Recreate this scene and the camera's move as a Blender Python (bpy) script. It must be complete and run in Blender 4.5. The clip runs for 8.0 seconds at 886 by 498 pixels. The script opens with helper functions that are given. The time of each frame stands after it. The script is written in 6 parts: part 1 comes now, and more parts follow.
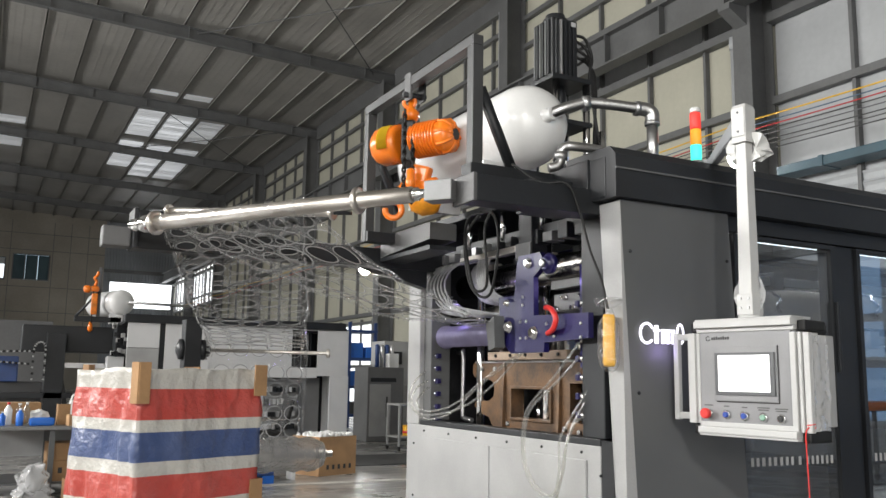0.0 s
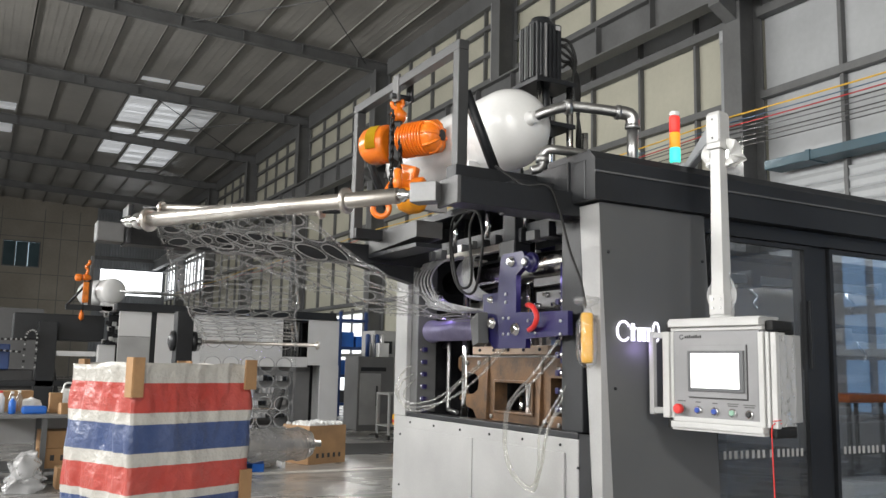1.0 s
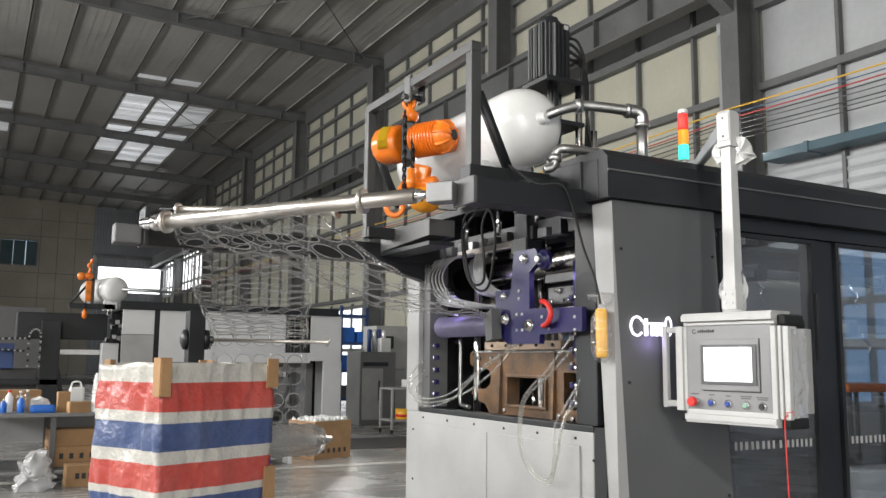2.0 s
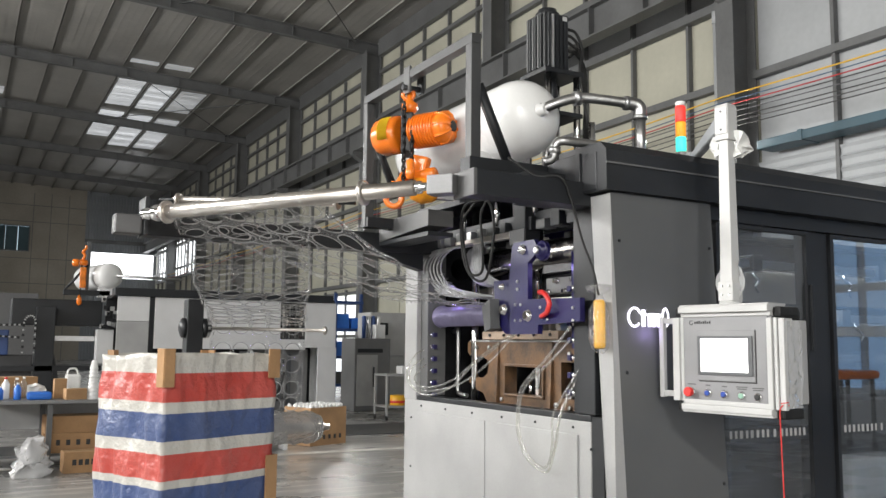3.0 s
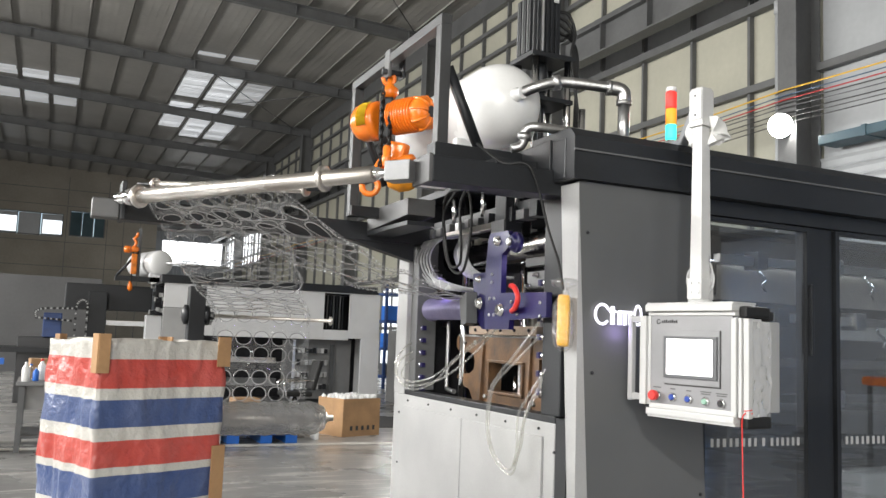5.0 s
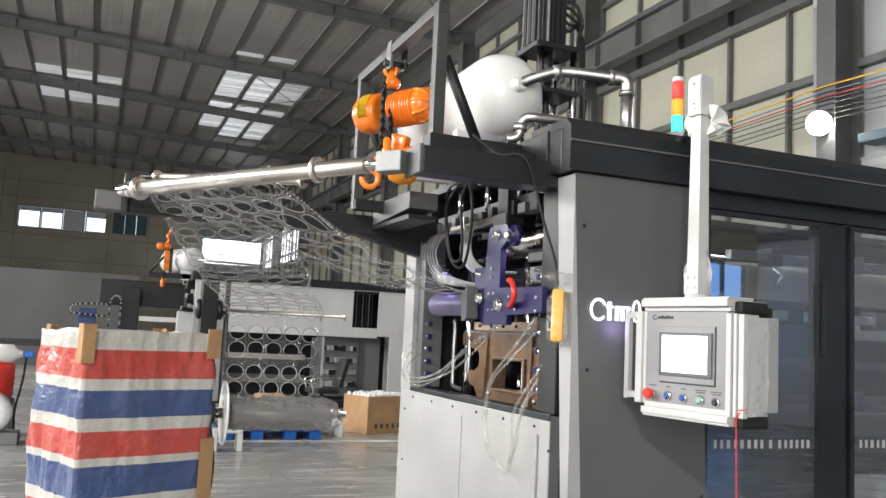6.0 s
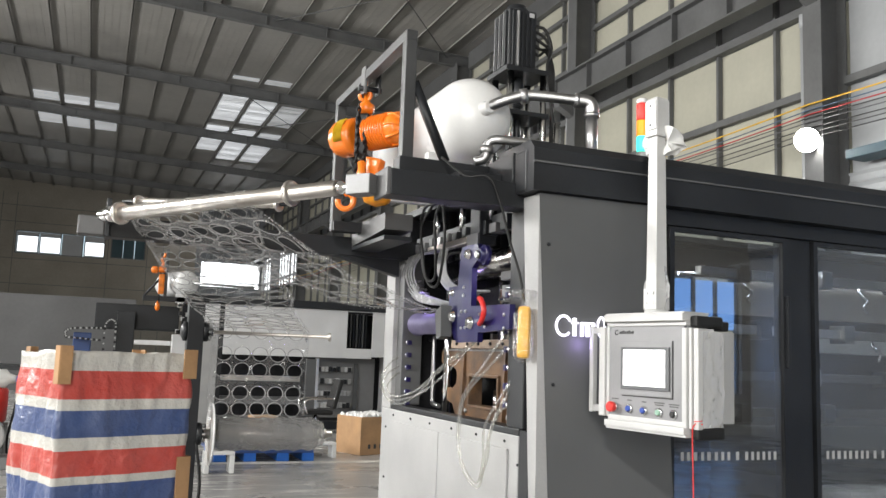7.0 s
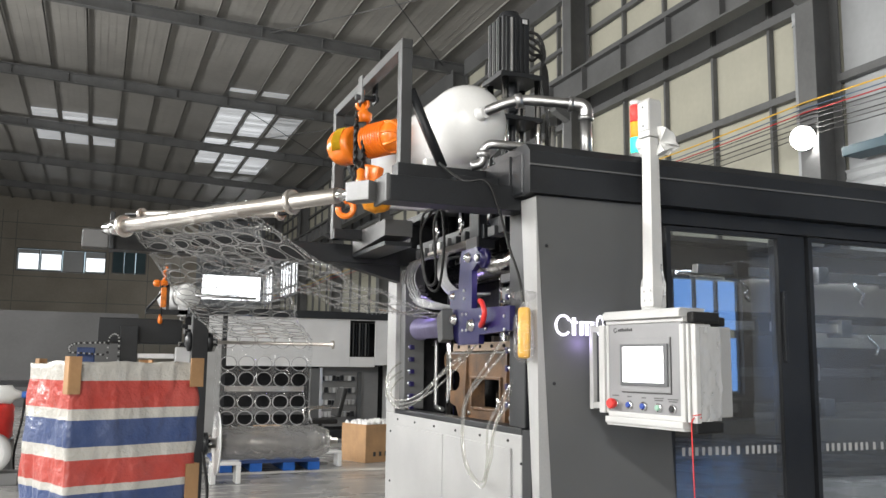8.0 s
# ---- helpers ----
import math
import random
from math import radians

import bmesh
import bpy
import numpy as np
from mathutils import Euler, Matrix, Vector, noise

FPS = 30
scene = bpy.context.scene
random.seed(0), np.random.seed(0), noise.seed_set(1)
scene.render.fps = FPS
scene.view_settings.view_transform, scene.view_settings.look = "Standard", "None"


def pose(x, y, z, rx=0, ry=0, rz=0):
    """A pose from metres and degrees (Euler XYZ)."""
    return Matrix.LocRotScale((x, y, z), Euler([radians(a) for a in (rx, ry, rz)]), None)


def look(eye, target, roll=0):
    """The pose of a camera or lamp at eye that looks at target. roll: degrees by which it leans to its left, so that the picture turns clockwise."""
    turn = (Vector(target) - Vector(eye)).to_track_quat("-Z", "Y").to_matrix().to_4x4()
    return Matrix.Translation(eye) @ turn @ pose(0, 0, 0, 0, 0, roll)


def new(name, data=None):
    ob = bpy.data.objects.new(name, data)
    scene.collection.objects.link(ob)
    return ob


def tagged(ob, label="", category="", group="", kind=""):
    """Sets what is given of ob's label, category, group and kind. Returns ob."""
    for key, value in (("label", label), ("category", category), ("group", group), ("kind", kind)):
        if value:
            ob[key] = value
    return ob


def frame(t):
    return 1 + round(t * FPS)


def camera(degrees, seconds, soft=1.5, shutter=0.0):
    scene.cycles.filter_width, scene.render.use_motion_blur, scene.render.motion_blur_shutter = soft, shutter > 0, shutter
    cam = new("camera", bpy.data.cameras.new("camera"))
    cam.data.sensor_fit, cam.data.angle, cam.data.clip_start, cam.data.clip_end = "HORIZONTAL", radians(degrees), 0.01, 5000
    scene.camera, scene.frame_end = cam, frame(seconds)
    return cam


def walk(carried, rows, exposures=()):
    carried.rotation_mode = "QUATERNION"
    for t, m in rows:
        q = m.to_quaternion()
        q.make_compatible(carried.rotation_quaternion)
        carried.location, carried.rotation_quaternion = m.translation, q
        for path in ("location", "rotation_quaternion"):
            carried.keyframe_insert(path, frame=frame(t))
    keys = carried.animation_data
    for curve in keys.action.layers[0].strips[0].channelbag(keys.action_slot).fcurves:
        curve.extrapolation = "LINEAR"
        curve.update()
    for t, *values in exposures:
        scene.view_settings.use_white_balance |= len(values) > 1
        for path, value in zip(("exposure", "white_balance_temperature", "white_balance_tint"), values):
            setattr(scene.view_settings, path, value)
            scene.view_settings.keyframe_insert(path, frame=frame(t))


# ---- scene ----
cam = camera(54.8, 8.0)
PATH = [
    (0, (0.38, 0.496, 1.445), (1.306, 2.244, 1.743), 0.9),
    (0.5, (0.354, 0.424, 1.463), (1.297, 2.162, 1.762), 1.1),
    (1, (0.345, 0.366, 1.475), (1.29, 2.108, 1.747), 1.2),
    (1.5, (0.288, 0.351, 1.48), (1.232, 2.093, 1.75), 0.7),
    (3, (0.188, 0.325, 1.507), (1.157, 2.061, 1.732), 0.6),
    (3.5, (0.196, 0.323, 1.516), (1.171, 2.055, 1.742), 0.6),
    (4, (0.233, 0.312, 1.511), (1.207, 2.044, 1.737), 0.4),
    (4.5, (0.428, 0.271, 1.501), (1.323, 2.046, 1.723), 0.2),
    (4.7, (0.538, 0.252, 1.517), (1.408, 2.04, 1.732), 1.1),
    (5.8, (0.909, 0.253, 1.505), (1.652, 2.1, 1.699), 3.1),
    (6, (0.906, 0.242, 1.501), (1.649, 2.088, 1.705), 2.8),
    (6.5, (0.967, 0.162, 1.505), (1.7, 2.008, 1.738), 2.1),
    (7, (0.991, 0.098, 1.493), (1.731, 1.939, 1.744), 2.1),
    (7.5, (0.983, 0.062, 1.48), (1.723, 1.901, 1.747), 1.2),
    (8, (0.972, 0.04, 1.47), (1.71, 1.88, 1.738), 0.7),
]
walk(cam, [(t, look(eye, target, roll)) for t, eye, target, roll in PATH], [(0, 0.09), (3, 0.18), (4.5, 0.37), (6, 0.4), (8, 0.36)])

# ---- world and light ----
world = bpy.data.worlds.new("world")
scene.world = world
world.use_nodes = True
wn = world.node_tree.nodes
sky = wn.new("ShaderNodeTexSky")
sky.sky_type = "NISHITA"
sky.sun_disc = False
sky.sun_elevation, sky.sun_rotation = radians(48), radians(200)
world.node_tree.links.new(sky.outputs[0], wn["Background"].inputs[0])
wn["Background"].inputs[1].default_value = 0.12



def area_lamp(name, at, to, sx, sy, watts, color=(1, 1, 1)):
    la = bpy.data.lights.new(name, "AREA")
    la.shape, la.size, la.size_y, la.energy, la.color = "RECTANGLE", sx, sy, watts, color
    ob = new(name, la)
    ob.matrix_world = look(at, to)
    return ob


def spot_lamp(name, at, to, angle, watts, size=0.25, color=(1, 1, 1)):
    la = bpy.data.lights.new(name, "SPOT")
    la.spot_size, la.spot_blend, la.energy, la.shadow_soft_size, la.color = radians(angle), 0.6, watts, size, color
    ob = new(name, la)
    ob.matrix_world = look(at, to)
    return ob


# daylight through the assumed west windows and the south gate, floodlights on the columns
area_lamp("assumed_west_window_light", (-14.6, 14, 7.6), (0, 12, 2), 46, 3.6, 8000, (1.0, 0.985, 0.955))
# fill lamp added to brighten the far north end
area_lamp("north_end_fill_light", (-14.6, 50, 7.6), (4, 79, 4.5), 22, 3.4, 1000, (1.0, 0.985, 0.955))
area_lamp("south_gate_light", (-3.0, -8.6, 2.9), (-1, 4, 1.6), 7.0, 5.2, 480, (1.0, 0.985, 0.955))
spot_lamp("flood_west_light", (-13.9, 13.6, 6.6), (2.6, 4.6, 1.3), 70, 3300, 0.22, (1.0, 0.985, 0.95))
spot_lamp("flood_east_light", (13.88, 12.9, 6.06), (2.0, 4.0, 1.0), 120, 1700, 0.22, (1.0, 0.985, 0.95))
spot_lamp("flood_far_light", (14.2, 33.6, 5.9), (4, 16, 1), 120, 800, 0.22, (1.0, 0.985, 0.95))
# unseen lamp added behind the camera to light the fronts
spot_lamp("south_fill_light", (-4.5, -8.3, 7.0), (2.5, 4.0, 1.8), 80, 2300, 0.22, (1.0, 0.985, 0.95))

def small_lamp(name, at, watts, color, size=0.03):
    la = bpy.data.lights.new(name, "POINT")
    la.energy, la.color, la.shadow_soft_size = watts, color, size
    new(name, la).location = at


# violet glow of the lit sign and of the working light at the film exit
small_lamp("sign_light", (2.93, 3.255, 1.57), 0.22, (0.55, 0.42, 1.0))
small_lamp("exit_light", (2.79, 4.80, 1.84), 0.45, (0.45, 0.33, 1.0))
small_lamp("mould_light", (2.80, 3.70, 1.90), 0.35, (0.55, 0.45, 1.0))

# lamp added to brighten the dim inside behind the door panes
area_lamp("machine_fill_light", (5.9, 4.0, 2.24), (5.9, 4.25, 1.2), 3.9, 0.06, 26, (0.93, 0.97, 1.0))

# ---- materials ----


def mat(name, color, rough=0.5, metal=0.0, var=0.12, scale=3.0, fine=40.0, bump=0.02, coat=0.0, stain=None, random_obj=0.0):
    """A painted, metal or mineral surface with stains and grain at two scales."""
    m = bpy.data.materials.new(name)
    m.use_nodes = True
    nt = m.node_tree
    b = nt.nodes["Principled BSDF"]
    b.inputs["Metallic"].default_value = metal
    b.inputs["Coat Weight"].default_value = coat
    co = nt.nodes.new("ShaderNodeTexCoord")
    n1, n2 = nt.nodes.new("ShaderNodeTexNoise"), nt.nodes.new("ShaderNodeTexNoise")
    n1.inputs["Scale"].default_value, n1.inputs["Detail"].default_value = scale, 6
    n2.inputs["Scale"].default_value, n2.inputs["Detail"].default_value = fine, 4
    for n in (n1, n2):
        nt.links.new(co.outputs["Object"], n.inputs["Vector"])
    mix = nt.nodes.new("ShaderNodeMath")
    mix.operation = "MULTIPLY_ADD"
    mix.inputs[1].default_value = 0.35
    nt.links.new(n2.outputs[0], mix.inputs[0])
    nt.links.new(n1.outputs[0], mix.inputs[2])
    ramp = nt.nodes.new("ShaderNodeValToRGB")
    ramp.color_ramp.elements[0].position, ramp.color_ramp.elements[1].position = 0.42, 0.92
    dark = stain or tuple(c * (1 - 2 * var) for c in color)
    lite = tuple(min(1, c * (1 + var)) for c in color)
    ramp.color_ramp.elements[0].color, ramp.color_ramp.elements[1].color = (*dark, 1), (*lite, 1)
    nt.links.new(mix.outputs[0], ramp.inputs[0])
    out = ramp.outputs[0]
    if random_obj:
        info, hsv, mp = nt.nodes.new("ShaderNodeObjectInfo"), nt.nodes.new("ShaderNodeHueSaturation"), nt.nodes.new("ShaderNodeMapRange")
        mp.inputs["To Min"].default_value, mp.inputs["To Max"].default_value = 1 - random_obj, 1 + random_obj
        nt.links.new(info.outputs["Random"], mp.inputs["Value"])
        nt.links.new(mp.outputs[0], hsv.inputs["Value"])
        nt.links.new(out, hsv.inputs["Color"])
        out = hsv.outputs[0]
    nt.links.new(out, b.inputs["Base Color"])
    rr = nt.nodes.new("ShaderNodeMapRange")
    rr.inputs["To Min"].default_value, rr.inputs["To Max"].default_value = max(0.03, rough - 0.1), min(1, rough + 0.12)
    nt.links.new(n1.outputs[0], rr.inputs["Value"])
    nt.links.new(rr.outputs[0], b.inputs["Roughness"])
    if bump:
        bp = nt.nodes.new("ShaderNodeBump")
        bp.inputs["Strength"].default_value, bp.inputs["Distance"].default_value = 0.35, bump
        nt.links.new(mix.outputs[0], bp.inputs["Height"])
        nt.links.new(bp.outputs[0], b.inputs["Normal"])
    return m


def glow(name, color, strength):
    m = bpy.data.materials.new(name)
    m.use_nodes = True
    b = m.node_tree.nodes["Principled BSDF"]
    b.inputs["Base Color"].default_value = (*color, 1)
    b.inputs["Emission Color"].default_value = (*color, 1)
    b.inputs["Emission Strength"].default_value = strength
    return m


def clear(name, tint, gloss_rough=0.06, gloss=1.0, bump_scale=0.0, ior=1.5, haze=0.0):
    """Clear sheet: see-through body with a glossy skin, and a little milky haze mixed in evenly."""
    m = bpy.data.materials.new(name)
    m.use_nodes = True
    nt = m.node_tree
    nt.nodes.remove(nt.nodes["Principled BSDF"])
    tr, gl, fr, pw, ma, mx = (nt.nodes.new("ShaderNode" + k) for k in ("BsdfTransparent", "BsdfGlossy", "LayerWeight", "Math", "Math", "MixShader"))
    tr.inputs[0].default_value = (*tint, 1)
    gl.inputs["Color"].default_value = (gloss, gloss, gloss, 1)
    gl.inputs["Roughness"].default_value = gloss_rough
    # gloss grows towards grazing views, the same from both sides of the sheet
    f0 = ((ior - 1) / (ior + 1)) ** 2
    pw.operation, pw.inputs[1].default_value = "POWER", 5.0
    ma.operation, ma.inputs[1].default_value, ma.inputs[2].default_value = "MULTIPLY_ADD", 1 - f0, f0
    nt.links.new(fr.outputs["Facing"], pw.inputs[0])
    nt.links.new(pw.outputs[0], ma.inputs[0])
    nt.links.new(ma.outputs[0], mx.inputs[0])
    body = tr.outputs[0]
    if haze:
        df, mh = nt.nodes.new("ShaderNodeBsdfDiffuse"), nt.nodes.new("ShaderNodeMixShader")
        df.inputs[0].default_value = (0.8, 0.8, 0.8, 1)
        mh.inputs[0].default_value = haze
        nt.links.new(body, mh.inputs[1])
        nt.links.new(df.outputs[0], mh.inputs[2])
        body = mh.outputs[0]
    nt.links.new(body, mx.inputs[1])
    nt.links.new(gl.outputs[0], mx.inputs[2])
    nt.links.new(mx.outputs[0], nt.nodes["Material Output"].inputs[0])
    if bump_scale:
        nz, bp, co = nt.nodes.new("ShaderNodeTexNoise"), nt.nodes.new("ShaderNodeBump"), nt.nodes.new("ShaderNodeTexCoord")
        nz.inputs["Scale"].default_value = bump_scale
        nt.links.new(co.outputs["Object"], nz.inputs["Vector"])
        bp.inputs["Strength"].default_value, bp.inputs["Distance"].default_value = 0.9, 0.03
        nt.links.new(nz.outputs[0], bp.inputs["Height"])
        nt.links.new(bp.outputs[0], gl.inputs["Normal"])
        nt.links.new(bp.outputs[0], fr.inputs["Normal"])
    return m


M_dullalu = mat("dull_aluminium_block", (0.11, 0.11, 0.11), 0.5, 0.4, var=0.08, scale=9, fine=80, bump=0.003)
M_portal = mat("charcoal_square_tube", (0.045, 0.046, 0.047), 0.42, var=0.12, scale=4, fine=160, bump=0.003)
M_blockalu = mat("bare_aluminium_block", (0.21, 0.21, 0.21), 0.42, 0.5, var=0.08, scale=9, fine=80, bump=0.003)
M_white = mat("white_powder_coat", (0.60, 0.60, 0.60), 0.42, var=0.05, scale=2, fine=180, bump=0.003)
M_lightgrey = mat("light_grey_paint", (0.345, 0.345, 0.34), 0.45, var=0.09, scale=2.5, fine=150, bump=0.003)
M_grey = mat("dark_grey_powder_coat", (0.105, 0.107, 0.108), 0.42, var=0.1, scale=1.5, fine=220, bump=0.003)
M_black = mat("black_coat_and_gap_shade", (0.018, 0.0195, 0.022), 0.42, var=0.2, scale=3, fine=120, bump=0.003)
# near-black colour carries the shade deep inside the machines
M_inner = mat("machine_inside_shade_dark", (0.018, 0.018, 0.020), 0.6, var=0.3, scale=4)
M_blue = mat("indigo_painted_steel", (0.010, 0.0075, 0.070), 0.34, var=0.15, scale=6, fine=90, bump=0.003)
M_steel = mat("brushed_stainless", (0.70, 0.66, 0.61), 0.36, 1.0, var=0.06, scale=5, fine=120, bump=0.002)
M_chrome = mat("chromed_steel", (0.78, 0.78, 0.78), 0.12, 1.0, var=0.05, scale=8, bump=0.001)
M_zinc = mat("galvanised_pipe", (0.50, 0.50, 0.50), 0.36, 1.0, var=0.14, scale=9, fine=60, bump=0.004)
M_cast = mat("rust_toned_cast_iron", (0.165, 0.088, 0.040), 0.38, 0.3, var=0.28, scale=9, fine=70, bump=0.006, stain=(0.06, 0.045, 0.034))
M_orange = mat("orange_enamel", (0.85, 0.20, 0.012), 0.3, var=0.1, scale=8, fine=80, bump=0.004, coat=0.4)
M_yellow = mat("yellow_plastic", (0.80, 0.42, 0.02), 0.38, var=0.08, scale=10, bump=0.003)
M_red = mat("red_plastic", (0.62, 0.03, 0.025), 0.35, var=0.08, scale=10, bump=0.002)
M_tank = mat("white_enamel_tank", (0.74, 0.74, 0.73), 0.22, var=0.03, scale=3, fine=60, bump=0.002, coat=0.3)
M_rubber = mat("black_rubber", (0.014, 0.014, 0.014), 0.55, var=0.2, scale=20, bump=0.003)
M_alu = mat("anodised_aluminium", (0.68, 0.68, 0.69), 0.34, 0.85, var=0.06, scale=6, fine=140, bump=0.002)
M_panelwhite = mat("white_painted_aluminium", (0.47, 0.47, 0.46), 0.36, var=0.05, scale=6, fine=140, bump=0.002)
M_hmi = mat("brushed_grey_front_plate", (0.225, 0.225, 0.23), 0.42, 0.15, var=0.05, scale=7, fine=160, bump=0.002)
M_card = mat("brown_cardboard", (0.36, 0.21, 0.10), 0.8, var=0.12, scale=5, fine=60, bump=0.006, random_obj=0.12)
M_hall = mat("cream_wall_sheet", (0.44, 0.43, 0.355), 0.55, var=0.06, scale=0.7, fine=8, bump=0.01, random_obj=0.05)
M_hallgrey = mat("pale_grey_wall_sheet", (0.40, 0.415, 0.43), 0.5, var=0.07, scale=0.6, fine=8, bump=0.01, random_obj=0.04)
M_beige = mat("aged_beige_plaster", (0.30, 0.275, 0.235), 0.85, var=0.12, scale=0.35, fine=6, bump=0.02)
M_steelframe = mat("grey_painted_structural_steel", (0.125, 0.128, 0.13), 0.5, var=0.12, scale=1.2, fine=12, bump=0.006)
M_roof = mat("profiled_roof_sheet", (0.34, 0.33, 0.31), 0.42, var=0.1, scale=0.5, fine=5, bump=0.01)
M_day = glow("daylight_opening", (0.96, 0.98, 1.0), 2.6)
M_daylow = glow("gate_daylight", (0.94, 0.97, 1.0), 1.0)
M_blueday = glow("blue_daylight_pane", (0.17, 0.36, 0.78), 3.2)
M_daydim = glow("office_window_day", (0.9, 0.95, 1.0), 1.3)
M_winglass = mat("blue_tinted_window", (0.07, 0.115, 0.135), 0.12, var=0.15, scale=0.6, bump=0)
M_corr = mat("blue_grey_corrugated_sheet", (0.22, 0.235, 0.255), 0.5, var=0.1, scale=0.8, fine=6, bump=0.01)
M_partition = mat("grey_partition_sheet", (0.19, 0.19, 0.19), 0.55, var=0.08, scale=0.8, fine=10, bump=0.01)
M_film = clear("clear_plastic_film", (0.94, 0.945, 0.95), 0.08, 1.0, 9.0, 1.75, 0.07)
M_rim = clear("thick_plastic_rim", (0.80, 0.81, 0.82), 0.06, 1.0, 0.0, 2.6, 0.42)
M_hose = clear("clear_pvc_hose", (0.86, 0.86, 0.83), 0.05, 1.0, 0.0, 1.6, 0.09)
M_door = clear("smoked_door_glass", (0.66, 0.69, 0.72), 0.012, 1.0, 0.0, 2.05, 0.012)
M_wrap = clear("clear_wrapping", (0.93, 0.93, 0.93), 0.09, 1.0, 30.0, 1.6, 0.045)
M_roll = clear("wound_film_roll", (0.5, 0.49, 0.475), 0.07, 1.0, 42.0, 1.7, 0.2)
M_scrap = clear("bagged_scrap", (0.7, 0.7, 0.7), 0.08, 1.0, 25.0, 1.5, 0.4)
M_screen = glow("lit_touch_screen", (1.0, 1.0, 1.0), 1.5)
M_sign = glow("lit_sign_letters", (0.92, 0.90, 1.0), 1.5)
M_lampglow = glow("floodlight_lens", (1.0, 0.98, 0.93), 60.0)
M_lred, M_lyel, M_lgrn = glow("lamp_red", (0.85, 0.05, 0.04), 0.5), glow("lamp_amber", (0.95, 0.36, 0.03), 0.5), glow("lamp_green", (0.06, 0.80, 0.62), 1.15)
M_text = mat("white_lettering_film", (0.42, 0.42, 0.42), 0.6, var=0.03, bump=0)
M_ink_shade = mat("dark_print_and_shadow", (0.03, 0.03, 0.03), 0.7, var=0.1, bump=0)
M_bluebtn = mat("blue_button", (0.03, 0.07, 0.32), 0.3, var=0.05, bump=0)
M_greenbtn = mat("green_button", (0.25, 0.42, 0.32), 0.3, var=0.05, bump=0)
M_bottle = mat("milky_plastic_bottle", (0.72, 0.72, 0.70), 0.35, var=0.04, bump=0)
M_bluebright = mat("bright_blue_plastic", (0.02, 0.14, 0.55), 0.4, var=0.1, bump=0.002)
M_bluemach = mat("blue_machine_paint", (0.022, 0.055, 0.18), 0.45, var=0.12, scale=4)

for m_, lv in ((M_black, 0.35), (M_grey, 0.35), (M_inner, 0.2), (M_rubber, 0.3)):
    m_.node_tree.nodes["Principled BSDF"].inputs["Specular IOR Level"].default_value = lv

# polished concrete with scuffs and long pale drag marks
M_floor = mat("polished_concrete", (0.25, 0.247, 0.24), 0.26, var=0.16, scale=0.6, fine=7, bump=0.004)
fl = M_floor.node_tree
fb = fl.nodes["Principled BSDF"]
f_co, f_map, f_n, f_ramp, f_mix = (fl.nodes.new("ShaderNode" + k) for k in ("TexCoord", "Mapping", "TexNoise", "ValToRGB", "MixRGB"))
f_map.inputs["Scale"].default_value = (0.6, 4.5, 1)
f_map.inputs["Rotation"].default_value = (0, 0, radians(-20))
f_n.inputs["Scale"].default_value, f_n.inputs["Detail"].default_value, f_n.inputs["Roughness"].default_value = 1.5, 9, 0.7
f_ramp.color_ramp.elements[0].position, f_ramp.color_ramp.elements[1].position = 0.52, 0.62
f_ramp.color_ramp.elements[0].color, f_ramp.color_ramp.elements[1].color = (0, 0, 0, 1), (1, 1, 1, 1)
f_mix.inputs[2].default_value = (0.52, 0.50, 0.47, 1)
old = fb.inputs["Base Color"].links[0].from_socket
fl.links.new(f_co.outputs["Object"], f_map.inputs[0])
fl.links.new(f_map.outputs[0], f_n.inputs["Vector"])
fl.links.new(f_n.outputs[0], f_ramp.inputs[0])
fl.links.new(f_ramp.outputs[0], f_mix.inputs[0])
fl.links.new(old, f_mix.inputs[1])
fl.links.new(f_mix.outputs[0], fb.inputs["Base Color"])

# ---- mesh helpers ----


def box(bm, x0, x1, y0, y1, z0, z1, bevel=0.0, m=None):
    vs = [bm.verts.new((x, y, z)) for x in (x0, x1) for y in (y0, y1) for z in (z0, z1)]
    fs = [bm.faces.new([vs[i] for i in q]) for q in ((0, 1, 3, 2), (4, 6, 7, 5), (0, 4, 5, 1), (2, 3, 7, 6), (0, 2, 6, 4), (1, 5, 7, 3))]
    if bevel:
        es = list({e for f in fs for e in f.edges})
        r = bmesh.ops.bevel(bm, geom=es, offset=bevel, segments=2, affect="EDGES", profile=0.6)
        vs = list({v for f in r["faces"] for v in f.verts} | {v for v in vs if v.is_valid})
    if m is not None:
        bmesh.ops.transform(bm, matrix=m, verts=[v for v in vs if v.is_valid])
    return bm


def cyl(bm, p0, p1, r0, r1=None, seg=20, caps=True):
    """A round bar or cone from p0 to p1."""
    p0, p1 = Vector(p0), Vector(p1)
    r1 = r0 if r1 is None else r1
    w = (p1 - p0).normalized()
    a = w.orthogonal().normalized()
    b = w.cross(a)
    rings = []
    for p, r in ((p0, r0), (p1, r1)):
        rings.append([bm.verts.new(p + r * (math.cos(2 * math.pi * i / seg) * a + math.sin(2 * math.pi * i / seg) * b)) for i in range(seg)])
    for i in range(seg):
        f = bm.faces.new((rings[0][i], rings[0][(i + 1) % seg], rings[1][(i + 1) % seg], rings[1][i]))
        f.smooth = True
    if caps:
        bm.faces.new(rings[0][::-1])
        bm.faces.new(rings[1])
    return bm


